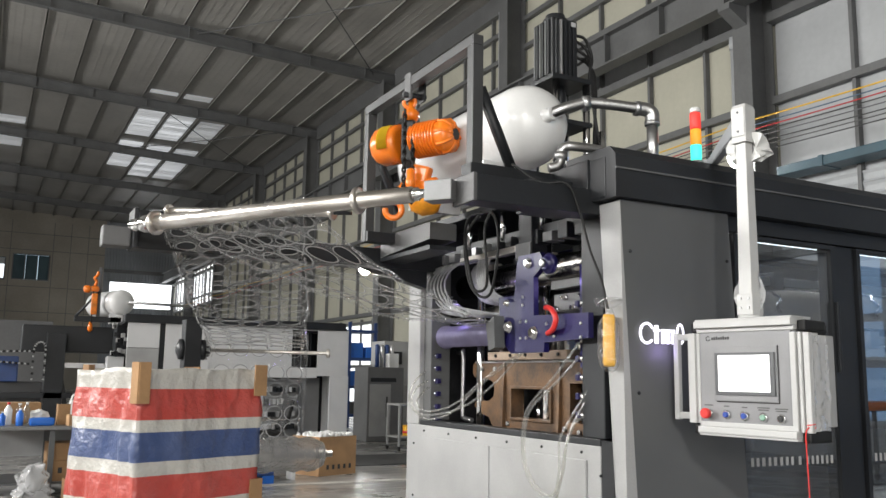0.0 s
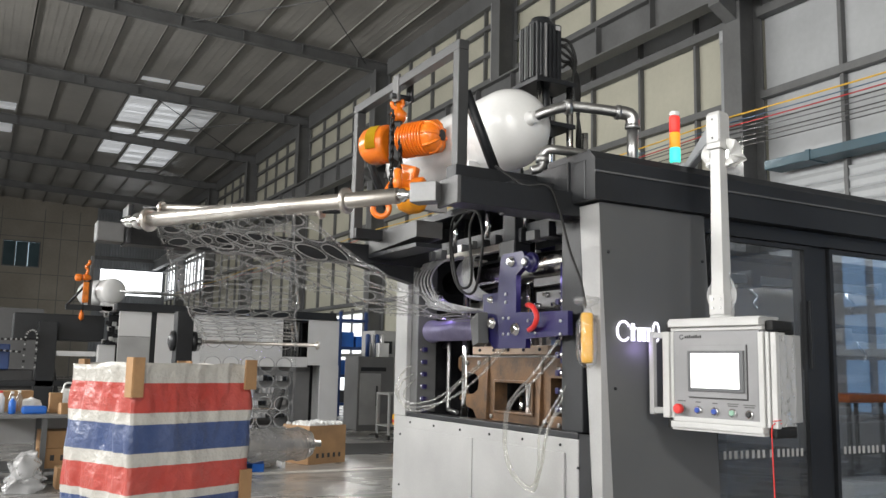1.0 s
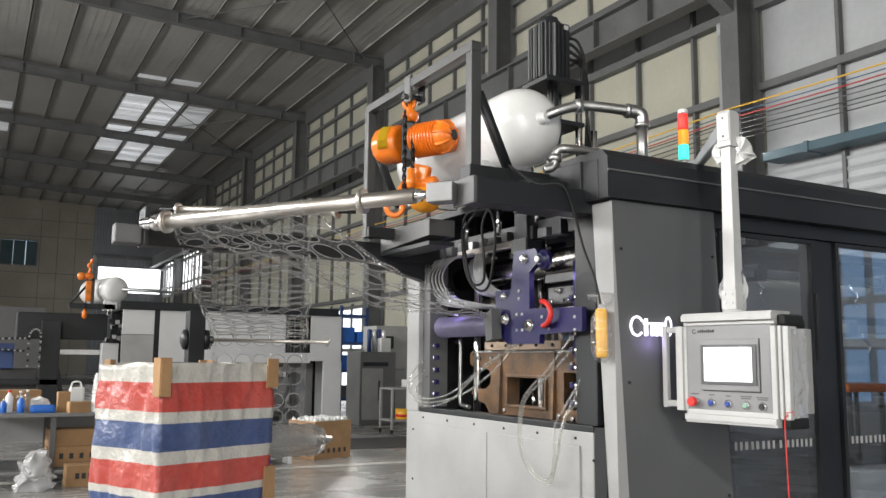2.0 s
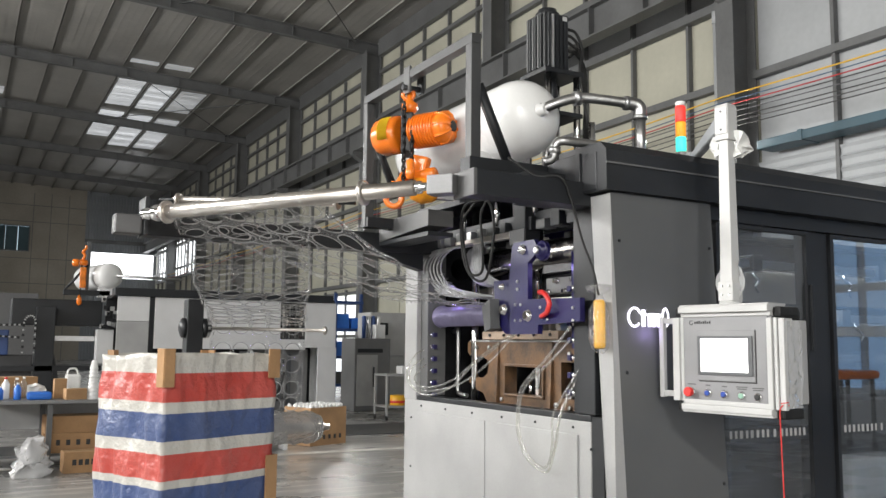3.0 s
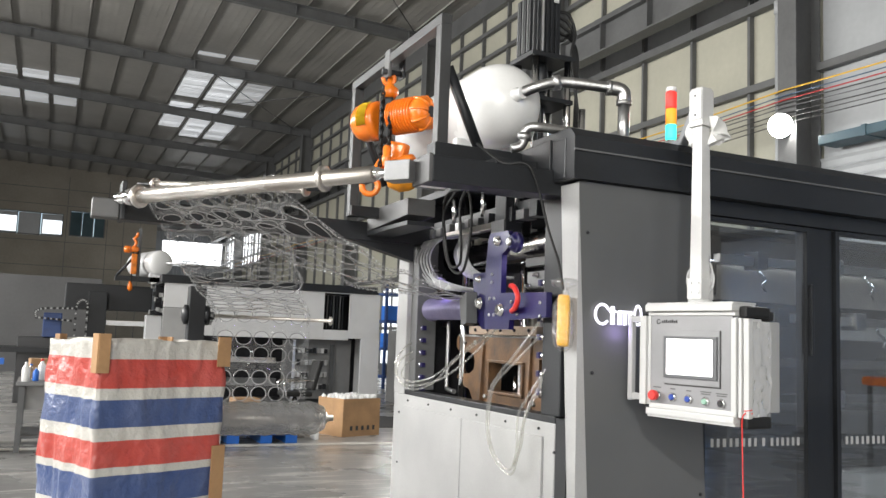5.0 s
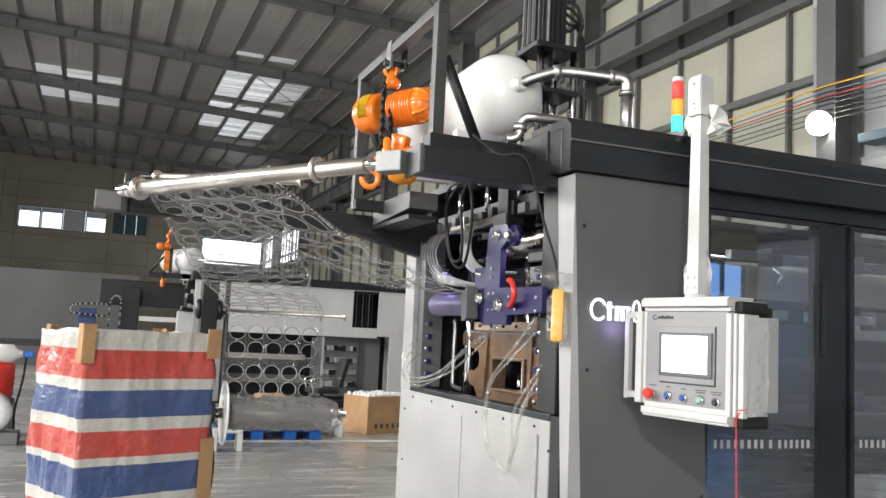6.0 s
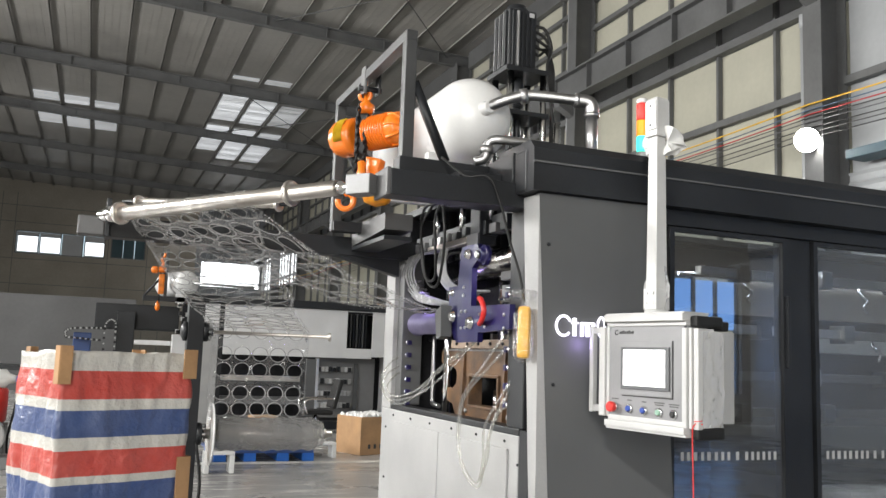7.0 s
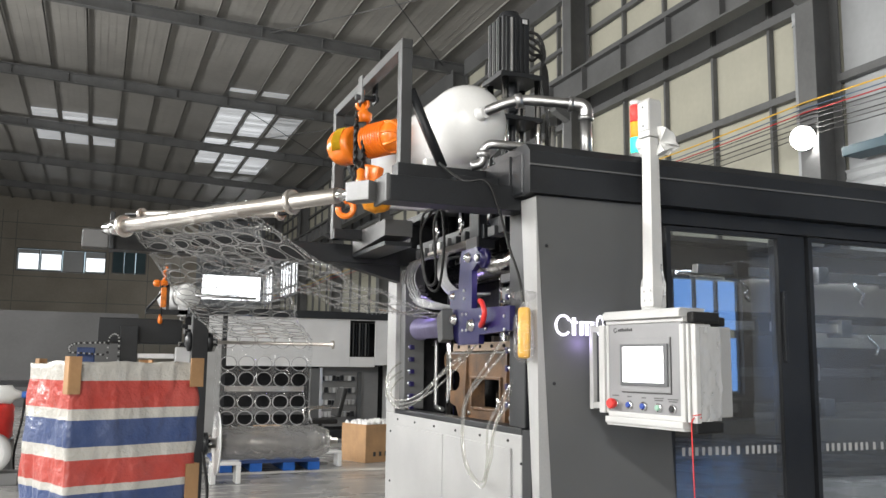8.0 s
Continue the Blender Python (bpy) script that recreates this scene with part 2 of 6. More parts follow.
def lathe(bm, p0, p1, profile, seg=28):
    """profile: (distance along p0-p1 in metres, radius) rows."""
    p0, p1 = Vector(p0), Vector(p1)
    w = (p1 - p0).normalized()
    a = w.orthogonal().normalized()
    b = w.cross(a)
    prev = None
    for d, r in profile:
        ring = [bm.verts.new(p0 + w * d + max(r, 1e-4) * (math.cos(2 * math.pi * i / seg) * a + math.sin(2 * math.pi * i / seg) * b)) for i in range(seg)]
        if prev:
            for i in range(seg):
                bm.faces.new((prev[i], prev[(i + 1) % seg], ring[(i + 1) % seg], ring[i])).smooth = True
        else:
            bm.faces.new(ring[::-1])
        prev = ring
    bm.faces.new(prev)
    return bm


def spline(pts, n=8):
    """Catmull-Rom points through pts."""
    p = [Vector(q) for q in pts]
    p = [2 * p[0] - p[1]] + p + [2 * p[-1] - p[-2]]
    out = []
    for i in range(1, len(p) - 2):
        for k in range(n):
            t = k / n
            out.append(0.5 * (2 * p[i] + (p[i + 1] - p[i - 1]) * t + (2 * p[i - 1] - 5 * p[i] + 4 * p[i + 1] - p[i + 2]) * t * t + (3 * p[i] - p[i - 1] - 3 * p[i + 1] + p[i + 2]) * t ** 3))
    return out + [p[-2]]


def sweep(bm, pts, r, seg=8):
    """A hose or cable of radius r along pts."""
    pts = [Vector(p) for p in pts]
    a = (pts[1] - pts[0]).orthogonal().normalized()
    prev = None
    for i, p in enumerate(pts):
        w = (pts[min(i + 1, len(pts) - 1)] - pts[max(i - 1, 0)]).normalized()
        a = (a - a.dot(w) * w).normalized()
        b = w.cross(a)
        ring = [bm.verts.new(p + r * (math.cos(2 * math.pi * k / seg) * a + math.sin(2 * math.pi * k / seg) * b)) for k in range(seg)]
        if prev:
            for k in range(seg):
                bm.faces.new((prev[k], prev[(k + 1) % seg], ring[(k + 1) % seg], ring[k])).smooth = True
        else:
            bm.faces.new(ring[::-1])
        prev = ring
    bm.faces.new(prev)
    return bm


def prism(bm, outline, axis, d0, d1):
    """An outline of 2D points, extruded along axis x, y or z from d0 to d1."""
    def at(p, d):
        return {"x": (d, p[0], p[1]), "y": (p[0], d, p[1]), "z": (p[0], p[1], d)}[axis]
    a, b = [bm.verts.new(at(p, d0)) for p in outline], [bm.verts.new(at(p, d1)) for p in outline]
    n = len(outline)
    bm.faces.new(a)
    bm.faces.new(b[::-1])
    for i in range(n):
        bm.faces.new((a[i], b[i], b[(i + 1) % n], a[(i + 1) % n]))
    bmesh.ops.recalc_face_normals(bm, faces=bm.faces)
    return bm


def mesh_of(name, bm, material):
    me = bpy.data.meshes.new(name)
    bm.to_mesh(me)
    bm.free()
    me.materials.append(material)
    return me


def thing(name, at, label, category, group="", kind=""):
    ob = new(name)
    ob.location = at
    ob.empty_display_size = 0.1
    return tagged(ob, label, category, group, kind)


def under(ob, parent):
    ob.parent = parent
    top = parent
    ob.matrix_parent_inverse = Matrix.Translation(-Vector(top.location)) if top.parent is None else Matrix.Identity(4)
    return ob


def part(name, bm, material, parent, label=""):
    """Links a bmesh, drawn in world places, as one mesh under a thing or a part."""
    return tagged(under(new(name, mesh_of(name, bm, material)), parent), label)


def solid(name, bm, material, label, category, group="", kind=""):
    """A thing or a piece of the setting that is one mesh."""
    return tagged(new(name, mesh_of(name, bm, material)), label, category, group, kind)


def B():
    return bmesh.new()

# ---- the hall ----
WX, EX, SY, NY = -15.0, 14.9, -9.0, 79.5
EAVE = 13.75
solid("floor", box(B(), WX - 0.3, EX + 0.3, SY - 0.3, NY + 0.3, -0.2, 0.0), M_floor, "scuffed polished grey concrete workshop floor", "floor", kind="structure")


def holed(bm, axis, at, thick, u0, u1, z0, z1, holes):
    """A wall in the plane axis = at with rectangular openings (u0, u1, z0, z1) that go through it."""
    us = sorted({u0, u1, *[h[0] for h in holes], *[h[1] for h in holes]})
    zs = sorted({z0, z1, *[h[2] for h in holes], *[h[3] for h in holes]})
    for a, b in zip(us, us[1:]):
        for c, d in zip(zs, zs[1:]):
            if any(h[0] <= a and b <= h[1] and h[2] <= c and d <= h[3] for h in holes):
                continue
            if axis == "y":
                box(bm, a, b, at, at + thick, c, d)
            else:
                box(bm, at, at + thick, a, b, c, d)
    return bm


def corrugated(bm, axis, at, u0, u1, z0, z1, pitch=0.3, depth=0.05):
    n = int((u1 - u0) / pitch)
    for i in range(n):
        a = u0 + (i + 0.25) * pitch
        q = [(a, at), (a + 0.06, at - depth), (a + 0.5 * pitch, at - depth), (a + 0.5 * pitch + 0.06, at)]
        prism(bm, q if axis == "y" else [(p[1], p[0]) for p in q], "z", z0, z1)
    return bm


# end wall: beige plaster with two upper office windows, corrugated sheet with a bright high opening
OFFICE = [(-5.75, 1.27, 8.86, 10.8), (1.75, 4.6, 8.98, 11.17)]
solid("wall_north", holed(B(), "y", NY, 0.3, WX, 8.9, 0, 16.5, OFFICE), M_beige, "aged beige plastered end wall", "wall", kind="structure")
DAY = (9.48, 14.7, 7.0, 9.27)
wc = solid("wall_north_sheet", holed(B(), "y", NY, 0.3, 8.9, EX + 0.3, 0, 16.5, [DAY]), M_corr, "blue-grey corrugated metal end wall", "wall", kind="structure")
for z0, z1 in ((0, DAY[2] - 0.05), (DAY[3] + 0.05, 14.2)):
    me_rib = mesh_of("rib", prism(B(), [(0, 0), (0.05, -0.045), (0.14, -0.045), (0.19, 0)], "z", z0, z1), M_corr)
    for i in range(24):
        under(new("rib", me_rib), wc).location = (8.95 + 0.245 * i, NY - 0.002, 0)
part("ledge", box(B(), 8.9, EX, NY - 0.25, NY - 0.05, 10.05, 10.35), M_steelframe, wc)
# seams of the plaster panels
seam = B()
for x in (-12, -9.5, -7, -5.9, 1.5, 4.75, 6.1, 7.5):
    box(seam, x, x + 0.05, NY - 0.012, NY - 0.004, 0, 14)
for z in (4.2, 6.3, 8.4, 11.5, 12.9):
    box(seam, WX, 8.9, NY - 0.012, NY - 0.004, z, z + 0.05)
solid("trim", seam, M_steelframe, "narrow grey joints in plaster wall", "trim", kind="structure")

wb = thing("window_1", (12.1, NY, 7.0), "wide bright daylight opening high in wall", "window", kind="structure")
part("pane", box(B(), DAY[0], DAY[1], NY + 0.18, NY + 0.2, DAY[2], DAY[3]), M_day, wb)
fr = B()
for z in (7.05, 7.25, 7.5):
    box(fr, DAY[0], DAY[1], NY - 0.06, NY, z - 0.05, z + 0.03)
part("window_frame", fr, M_hallgrey, wb)


def office_window(name, x0, x1, z0, z1, lit):
    w = thing(name, ((x0 + x1) / 2, NY, z0), "aluminium framed upper office window", "window", kind="structure")
    f = B()
    box(f, x0, x1, NY - 0.1, NY - 0.02, z0, z0 + 0.08)
    box(f, x0, x1, NY - 0.1, NY - 0.02, z1 - 0.08, z1)
    n = 4 if lit else 3
    for i in range(n + 1):
        x = x0 + (x1 - x0 - 0.08) * i / n
        box(f, x, x + 0.08, NY - 0.1, NY - 0.02, z0 + 0.08, z1 - 0.08)
    part("window_frame", f, M_steelframe, w)
    for i in range(n):
        a, b = x0 + (x1 - x0) * i / n + 0.08, x0 + (x1 - x0) * (i + 1) / n
        part("pane", box(B(), a, b, NY + 0.05, NY + 0.07, z0 + 0.08, z1 - 0.08), M_winglass if not lit else M_hallgrey, w)
        if lit and i != 2:
            part("pane", box(B(), a + 0.12, b - 0.05, NY + 0.03, NY + 0.045, z0 + 0.2, z1 - (0.45 if i < 3 else 0.6)), M_daydim, w, "sunlit pane")
    return w


office_window("window_2", *OFFICE[0], True)
office_window("window_3", *OFFICE[1], False)

# side walls
# west wall is out of view; its window band is added for the hall lamps
solid("wall_west", holed(B(), "x", WX - 0.3, 0.3, SY, NY, 0, 16.5, [(-8, 62, 5.8, 9.4)]), M_beige, "unseen workshop wall with assumed long window band", "wall", kind="structure")
solid("wall_south", holed(B(), "y", SY - 0.3, 0.3, WX, EX + 0.3, 0, 16.5, [(-6.5, 0.5, 0.3, 5.5), (12.2, 14.7, 0.9, 3.5)]), M_beige, "plain workshop wall with open gate", "wall", kind="structure")
gate = thing("window_4", (13.4, SY, 0.9), "blue tinted window bright with daylight", "window", kind="structure")
for i in range(4):
    for j in range(2):
        part("pane", box(B(), 12.28 + i * 0.62, 12.82 + i * 0.62, SY - 0.2, SY - 0.18, 0.95 + j * 1.4, 2.15 + j * 1.3), M_blueday, gate)
for i in range(5):
    part("window_frame", box(B(), 12.2 + i * 0.61, 12.27 + i * 0.61, SY - 0.24, SY - 0.1, 0.9, 3.5), M_steelframe, gate)
side_gate = thing("window_6", (EX, -3.4, 0.8), "tall blue-white daylit side window", "window", kind="structure")
M_paleday = glow("pale_blue_daylight", (0.36, 0.58, 0.9), 0.62)
for i in range(3):
    for z0, z1 in ((0.8, 1.75), (1.95, 2.6), (2.75, 4.4)):
        part("pane", box(B(), EX - 0.05, EX - 0.03, -4.3 + 0.64 * i, -3.84 + 0.64 * i, z0, z1), M_paleday, side_gate)

east = solid("wall_east", box(B(), EX + 0.06, EX + 0.3, SY, NY, 0, 16.5), M_hallgrey, "long sheet-panelled workshop side wall", "wall", kind="structure")

# steel: columns, crane beam, rails, rafters
COLS = [3.37, 13.02, 22.67, 32.32, 41.97, 51.55, 61.2, 70.85]


def i_section(bm, x0, x1, y0, y1, z0, z1, web=0.03, fl=0.035):
    box(bm, x0, x0 + fl, y0, y1, z0, z1)
    box(bm, x1 - fl, x1, y0, y1, z0, z1)
    box(bm, x0 + fl, x1 - fl, (y0 + y1) / 2 - web / 2, (y0 + y1) / 2 + web / 2, z0, z1)
    return bm


for k, y in enumerate(COLS):
    c = thing("steel_column", (EX - 0.4, y, 0), "tall grey painted steel hall column", "column", "hall columns", "structure")
    part("shaft", i_section(B(), EX - 0.75, EX - 0.05, y - 0.3, y + 0.18, 0, EAVE), M_steelframe, c)
    if k < 6:
        cb = B()
        prism(cb, [(EX - 0.75, 9.0), (EX - 1.25, 9.28), (EX - 1.25, 9.4), (EX - 0.75, 9.4)], "y", y - 0.22, y + 0.1)
        part("bracket", cb, M_steelframe, c)
    d = thing("drain_pipe", (EX - 0.65, y + 0.26, 0), "pale plastic drain pipe clamped beside column", "pipe", "drain pipes")
    pb = cyl(B(), (EX - 0.65, y + 0.26, 0.0), (EX - 0.65, y + 0.26, 8.85 if k == 1 else 13.2), 0.07, seg=16)
    cyl(pb, (EX - 0.65, y + 0.26, 8.62), (EX - 0.65, y + 0.26, 8.9), 0.085, seg=16)
    part("pipe", pb, M_hallgrey, d)

cr = thing("crane_beam", (EX - 1.0, 30, 9.4), "long dark steel crane runway beam", "beam", kind="structure")
cb = B()
box(cb, EX - 1.2, EX - 0.8, SY, NY, 9.4, 9.45)
box(cb, EX - 1.02, EX - 0.98, SY, NY, 9.45, 10.2)
box(cb, EX - 1.2, EX - 0.8, SY, NY, 10.2, 10.25)
box(cb, EX - 1.05, EX - 0.95, SY, NY, 10.25, 10.36)
part("girder", cb, M_steelframe, cr)
st = B()
for i in range(36):
    y = SY + 2 * i
    box(st, EX - 1.19, EX - 1.02, y, y + 0.03, 9.45, 10.2)
part("stiffener", st, M_steelframe, cr)

# the deep last row is added where the eave lies in shadow
for z, d, h in ((4.0, 0.12, 0.16), (7.3, 0.16, 0.16), (9.12, 0.22, 0.2), (10.9, 0.14, 0.14), (11.85, 0.14, 0.14), (12.8, 0.14, 0.14), (13.55, 0.2, 0.7)):
    rail = thing("wall_rail", (EX, 30, z), "horizontal grey steel wall rail, topmost as eave shadow band", "rail", "wall rails", "structure")
    for y0, y1 in zip([SY] + COLS, COLS + [NY]):
        part("rail_length", box(B(), EX - 0.04 - d, EX - 0.04, y0 + 0.2, y1 - 0.32, z, z + h), M_steelframe, rail)

# roof: sheet with ribs, purlins, rafters and daylight sheets; the pieces stay in its one mesh
def roof_z(x):
    return EAVE + 0.6 + 0.035 * (EX - x)


rf = B()
prism(rf, [(WX - 0.3, roof_z(WX)), (EX + 0.3, roof_z(EX)), (EX + 0.3, roof_z(EX) + 0.2), (WX - 0.3, roof_z(WX) + 0.2)], "y", SY - 0.3, NY + 0.3)
for i in range(int((EX - WX) / 0.3)):
    x = WX + 0.3 * i
    box(rf, x, x + 0.04, SY, NY, roof_z(x) - 0.009, roof_z(x) - 0.003)
solid("ceiling", rf, M_roof, "ribbed grey metal roof sheet seen from below", "ceiling", kind="structure")
pu = B()
for i in range(20):
    x = EX - 1.1 - 1.55 * i
    box(pu, x - 0.03, x + 0.03, SY, NY, roof_z(x) - 0.13, roof_z(x) - 0.03)
    box(pu, x - 0.03, x + 0.06, SY, NY, roof_z(x) - 0.13, roof_z(x) - 0.118)
solid("purlin", pu, M_roof, "long thin grey roof purlins", "beam", kind="structure")
for y in COLS:
    rb = B()
    lo = lambda x: EAVE - 0.1 + 0.035 * (EX - x)
    for dy, z0, z1 in ((0.13, 0.0, 0.04), (0.02, 0.04, 0.43), (0.13, 0.43, 0.47)):
        prism(rb, [(WX, lo(WX) + z0), (EX, lo(EX) + z0), (EX, lo(EX) + z1), (WX, lo(WX) + z1)], "y", y - dy, y + dy)
    for i in range(12):
        x = EX - 1.5 - 2.4 * i
        box(rb, x - 0.015, x + 0.015, y - 0.12, y + 0.12, lo(x) + 0.04, lo(x) + 0.43)
    # knee brace and fly braces
    for i in range(6):
        x = EX - 3.1 - 4.65 * i
        sweep(rb, [(x, y, lo(x) + 0.1), (x, y + 1.1, roof_z(x) - 0.2)], 0.035, 6)
    solid("rafter", rb, M_steelframe, "grey welded steel roof rafter", "beam", "roof rafters", "structure")
random.seed(31)
M_sky = [glow("skylight_sheet", (0.93, 0.96, 1.0), e) for e in (0.04, 0.09, 0.17, 0.27, 0.42)]
for x0, y0, y1, top in ((6.13, 44.3, 49.4, 3), (7.68, 44.3, 49.4, 3), (9.23, 44.6, 49.0, 1), (6.13, 50.9, 52.8, 4), (7.68, 50.9, 52.8, 4), (9.23, 50.9, 52.8, 3), (6.13, 54.0, 57.5, 3), (7.68, 54.0, 59.6, 3), (9.23, 54.2, 59.4, 3), (6.13, 40.8, 41.4, 1), (7.68, 40.6, 41.4, 1),
                        (-3.17, 49.5, 51.2, 1), (-1.62, 49.5, 51.2, 2), (-0.07, 49.7, 51.2, 1), (-3.17, 52.2, 56.5, 1), (-1.62, 52.2, 56.8, 2), (-0.07, 52.2, 56.5, 1), (-7.82, 55.0, 60.5, 3), (-9.37, 55.0, 60.5, 3), (-14.0, 44, 60, 3)):
    sk = thing("skylight", (x0 + 0.7, (y0 + y1) / 2, roof_z(x0)), "pale translucent daylight sheet in roof", "skylight", "roof skylights", "structure")
    n = max(3, int((y1 - y0) / 0.3))
    for i in range(n):
        y = y0 + (y1 - y0) * i / n
        a = 0.03 * random.random()
        part("pane", box(B(), x0 + 0.06 + a, x0 + 1.36 - 0.04 * random.random(), y, y + 0.82 * (y1 - y0) / n, roof_z(x0 + 1.3) - 0.05, roof_z(x0 + 1.3) - 0.036), M_sky[max(0, min(4, top + random.choice((-1, -1, 0, 0, 1))))], sk)

for (xa, ya), (xb, yb) in (((13.8, 22.67), (6.5, 32.32)), ((6.5, 22.67), (13.8, 32.32)), ((13.8, 41.97), (6.5, 51.55)), ((6.5, 41.97), (13.8, 51.55))):
    solid("roof_brace", sweep(B(), [(xa, ya, EAVE + 0.2 + 0.035 * (EX - xa)), (xb, yb, EAVE + 0.2 + 0.035 * (EX - xb))], 0.022, 6), M_steelframe, "thin diagonal steel roof bracing rod", "brace", "roof braces", "structure")

# floodlights on the columns
def floodlight(x, y, z, aim):
    f = thing("floodlight", (x, y, z), "lit square floodlight on a bracket at column", "lamp", "column floodlights")
    m = Matrix.Translation((x, y, z)) @ look((0, 0, 0), aim)
    part("housing", lathe(B(), m @ Vector((0, 0, 0)), m @ Vector((0, 0, 1)), [(0, 0.26), (0.06, 0.26), (0.14, 0.16), (0.2, 0.12)], 24), M_grey, f)
    part("lens", lathe(B(), m @ Vector((0, 0, -0.002)), m @ Vector((0, 0, -1)), [(0, 0.24), (0.02, 0.23), (0.05, 0.16), (0.06, 0.0)], 24), M_lampglow, f, "glaring white lens")
    part("bracket", box(B(), -0.23, 0.23, -0.02, 0.02, 0.05, 0.28, 0, m), M_steelframe, f)
    part("bracket_arm", box(B(), x + 0.1, EX - 0.04, y - 0.03, y + 0.03, z - 0.03, z + 0.03), M_steelframe, f)


floodlight(13.98, 12.97, 6.1, (-12, -9.5, -4.6))
floodlight(14.2, 33.6, 5.9, (-10, -14, -5))

# wires strung along the side wall, and the blue crane feed channel
for i, (z, r, col) in enumerate(((6.87, 0.018, (0.75, 0.45, 0.05)), (6.75, 0.013, (0.08, 0.13, 0.2)), (6.66, 0.015, (0.45, 0.04, 0.04)), (6.59, 0.012, (0.05, 0.05, 0.05)), (6.5, 0.012, (0.12, 0.12, 0.13)),
                                (6.38, 0.012, (0.05, 0.05, 0.05)), (6.28, 0.012, (0.1, 0.1, 0.1)), (6.17, 0.012, (0.05, 0.05, 0.05)))):
    w = B()
    wp_ = []
    for y0, y1 in zip([SY] + COLS[:-1], COLS):
        wp_ += [(EX - 0.8, y0 + (y1 - y0) * k / 10, z - (0.09 + 0.02 * math.sin(i + y0)) * math.sin(math.pi * k / 10)) for k in range(10)]
    sweep(w, wp_, r, 5)
    solid("wire", w, mat("wire_sheath", col, 0.5, var=0.1, bump=0), "thin sagging wire strung along wall", "wire", "wall wires")
ch = B()
box(ch, EX - 0.62, EX - 0.12, SY, 12.3, 5.6, 5.79, 0.02)
for i in range(8):
    box(ch, EX - 0.64, EX - 0.1, SY + 1.3 + 2.7 * i, SY + 1.4 + 2.7 * i, 5.585, 5.805)
solid("duct_channel", ch, mat("blue_cable_duct", (0.035, 0.085, 0.115), 0.45, var=0.12, scale=2), "long blue metal cable duct on wall", "duct")
bl = thing("roller_shutter", (EX - 0.15, 8, 3), "grey slatted metal roller shutter", "shutter")
me_slat = mesh_of("slat", prism(B(), [(-0.09, 0.0), (-0.05, 0.06), (-0.05, 0.17), (-0.09, 0.23), (0, 0.23), (0, 0.0)], "y", 4.2, 12.7), M_hallgrey)
for i in range(23):
    o = under(new("slat", me_slat), bl)
    o.location = (EX - 0.03, 0, 0.05 + 0.235 * i)

# sheet panels of the side wall, bay by bay
me_p = {}
for bay, (y0, y1) in enumerate(zip([SY] + COLS, COLS + [NY])):
    n = 5
    wdt = (y1 - y0) / n
    for row, (z0, z1) in enumerate(((4.16, 7.3), (7.46, 9.12), (10.3, 10.9), (11.04, 11.85), (11.99, 12.8), (12.94, 13.55), (0.02, 4.0))):
        for i in range(n):
            if row == 6 and bay < 2 or (row == 0 and bay < 2 and z0 < 6):
                if row == 6:
                    continue
            grey = bay < 2
            key = (round(wdt, 3), row, grey)
            if key not in me_p:
                me_p[key] = mesh_of("panel", box(B(), -0.03, 0.03, 0.03, wdt - 0.03, z0, z1), M_hallgrey if grey else M_hall)
            o = under(new("panel", me_p[key]), east)
            o.location = (EX + 0.03, y0 - 0.3 + wdt * i, 0)
me_mu = mesh_of("post", box(B(), EX - 0.14, EX - 0.01, -0.04, 0.04, 4.0, 13.6), M_steelframe)
for y0, y1 in zip([SY] + COLS, COLS + [NY]):
    for i in range(1, 5):
        o = tagged(new("wall_post", me_mu), "slim upright grey wall post", "post", "wall posts", "structure")
        o.location = (0, y0 - 0.3 + (y1 - y0) * i / 5, 0)
# glazed gate in the side wall, far down the hall
wd = thing("door_1", (EX - 0.1, 35.5, 0), "tall glazed double door bright with daylight", "door", kind="structure")
for i in range(3):
    for j in range(2):
        part("pane", box(B(), EX - 0.06, EX - 0.04, 34.1 + i * 1.25, 35.25 + i * 1.25, 0.1 + 1.85 * j, 1.8 + 1.85 * j), M_daylow, wd)
fr = B()
for i in range(4):
    box(fr, EX - 0.12, EX - 0.035, 34.0 + i * 1.25 - 0.05, 34.0 + i * 1.25 + 0.08, 0, 3.9)
for z in (0.0, 1.82, 3.7):
    box(fr, EX - 0.125, EX - 0.035, 33.98, 37.9, z, z + 0.1)
part("frame", fr, M_steelframe, wd)
for y0, y1 in ((63.8, 71.9), (74.4, 78.2)):
    w = thing("window_5", (EX - 0.1, y0 + 1.2, 6.75), "bright daylit side window with bars", "window", kind="structure")
    part("pane", box(B(), EX - 0.06, EX - 0.04, y0, y1, 6.75, 9.6), M_day, w)
    fr = B()
    for i in range(int((y1 - y0) / 1.2) + 1):
        box(fr, EX - 0.14, EX - 0.035, y0 + 1.2 * i - 0.12, y0 + 1.2 * i + 0.12, 6.75, 9.6)
    box(fr, EX - 0.2, EX - 0.035, y0 - 0.2, y1 + 0.2, 6.6, 6.8)
    box(fr, EX - 0.2, EX - 0.035, y0 - 0.2, y1 + 0.2, 9.55, 9.75)
    part("frame", fr, M_steelframe, w)

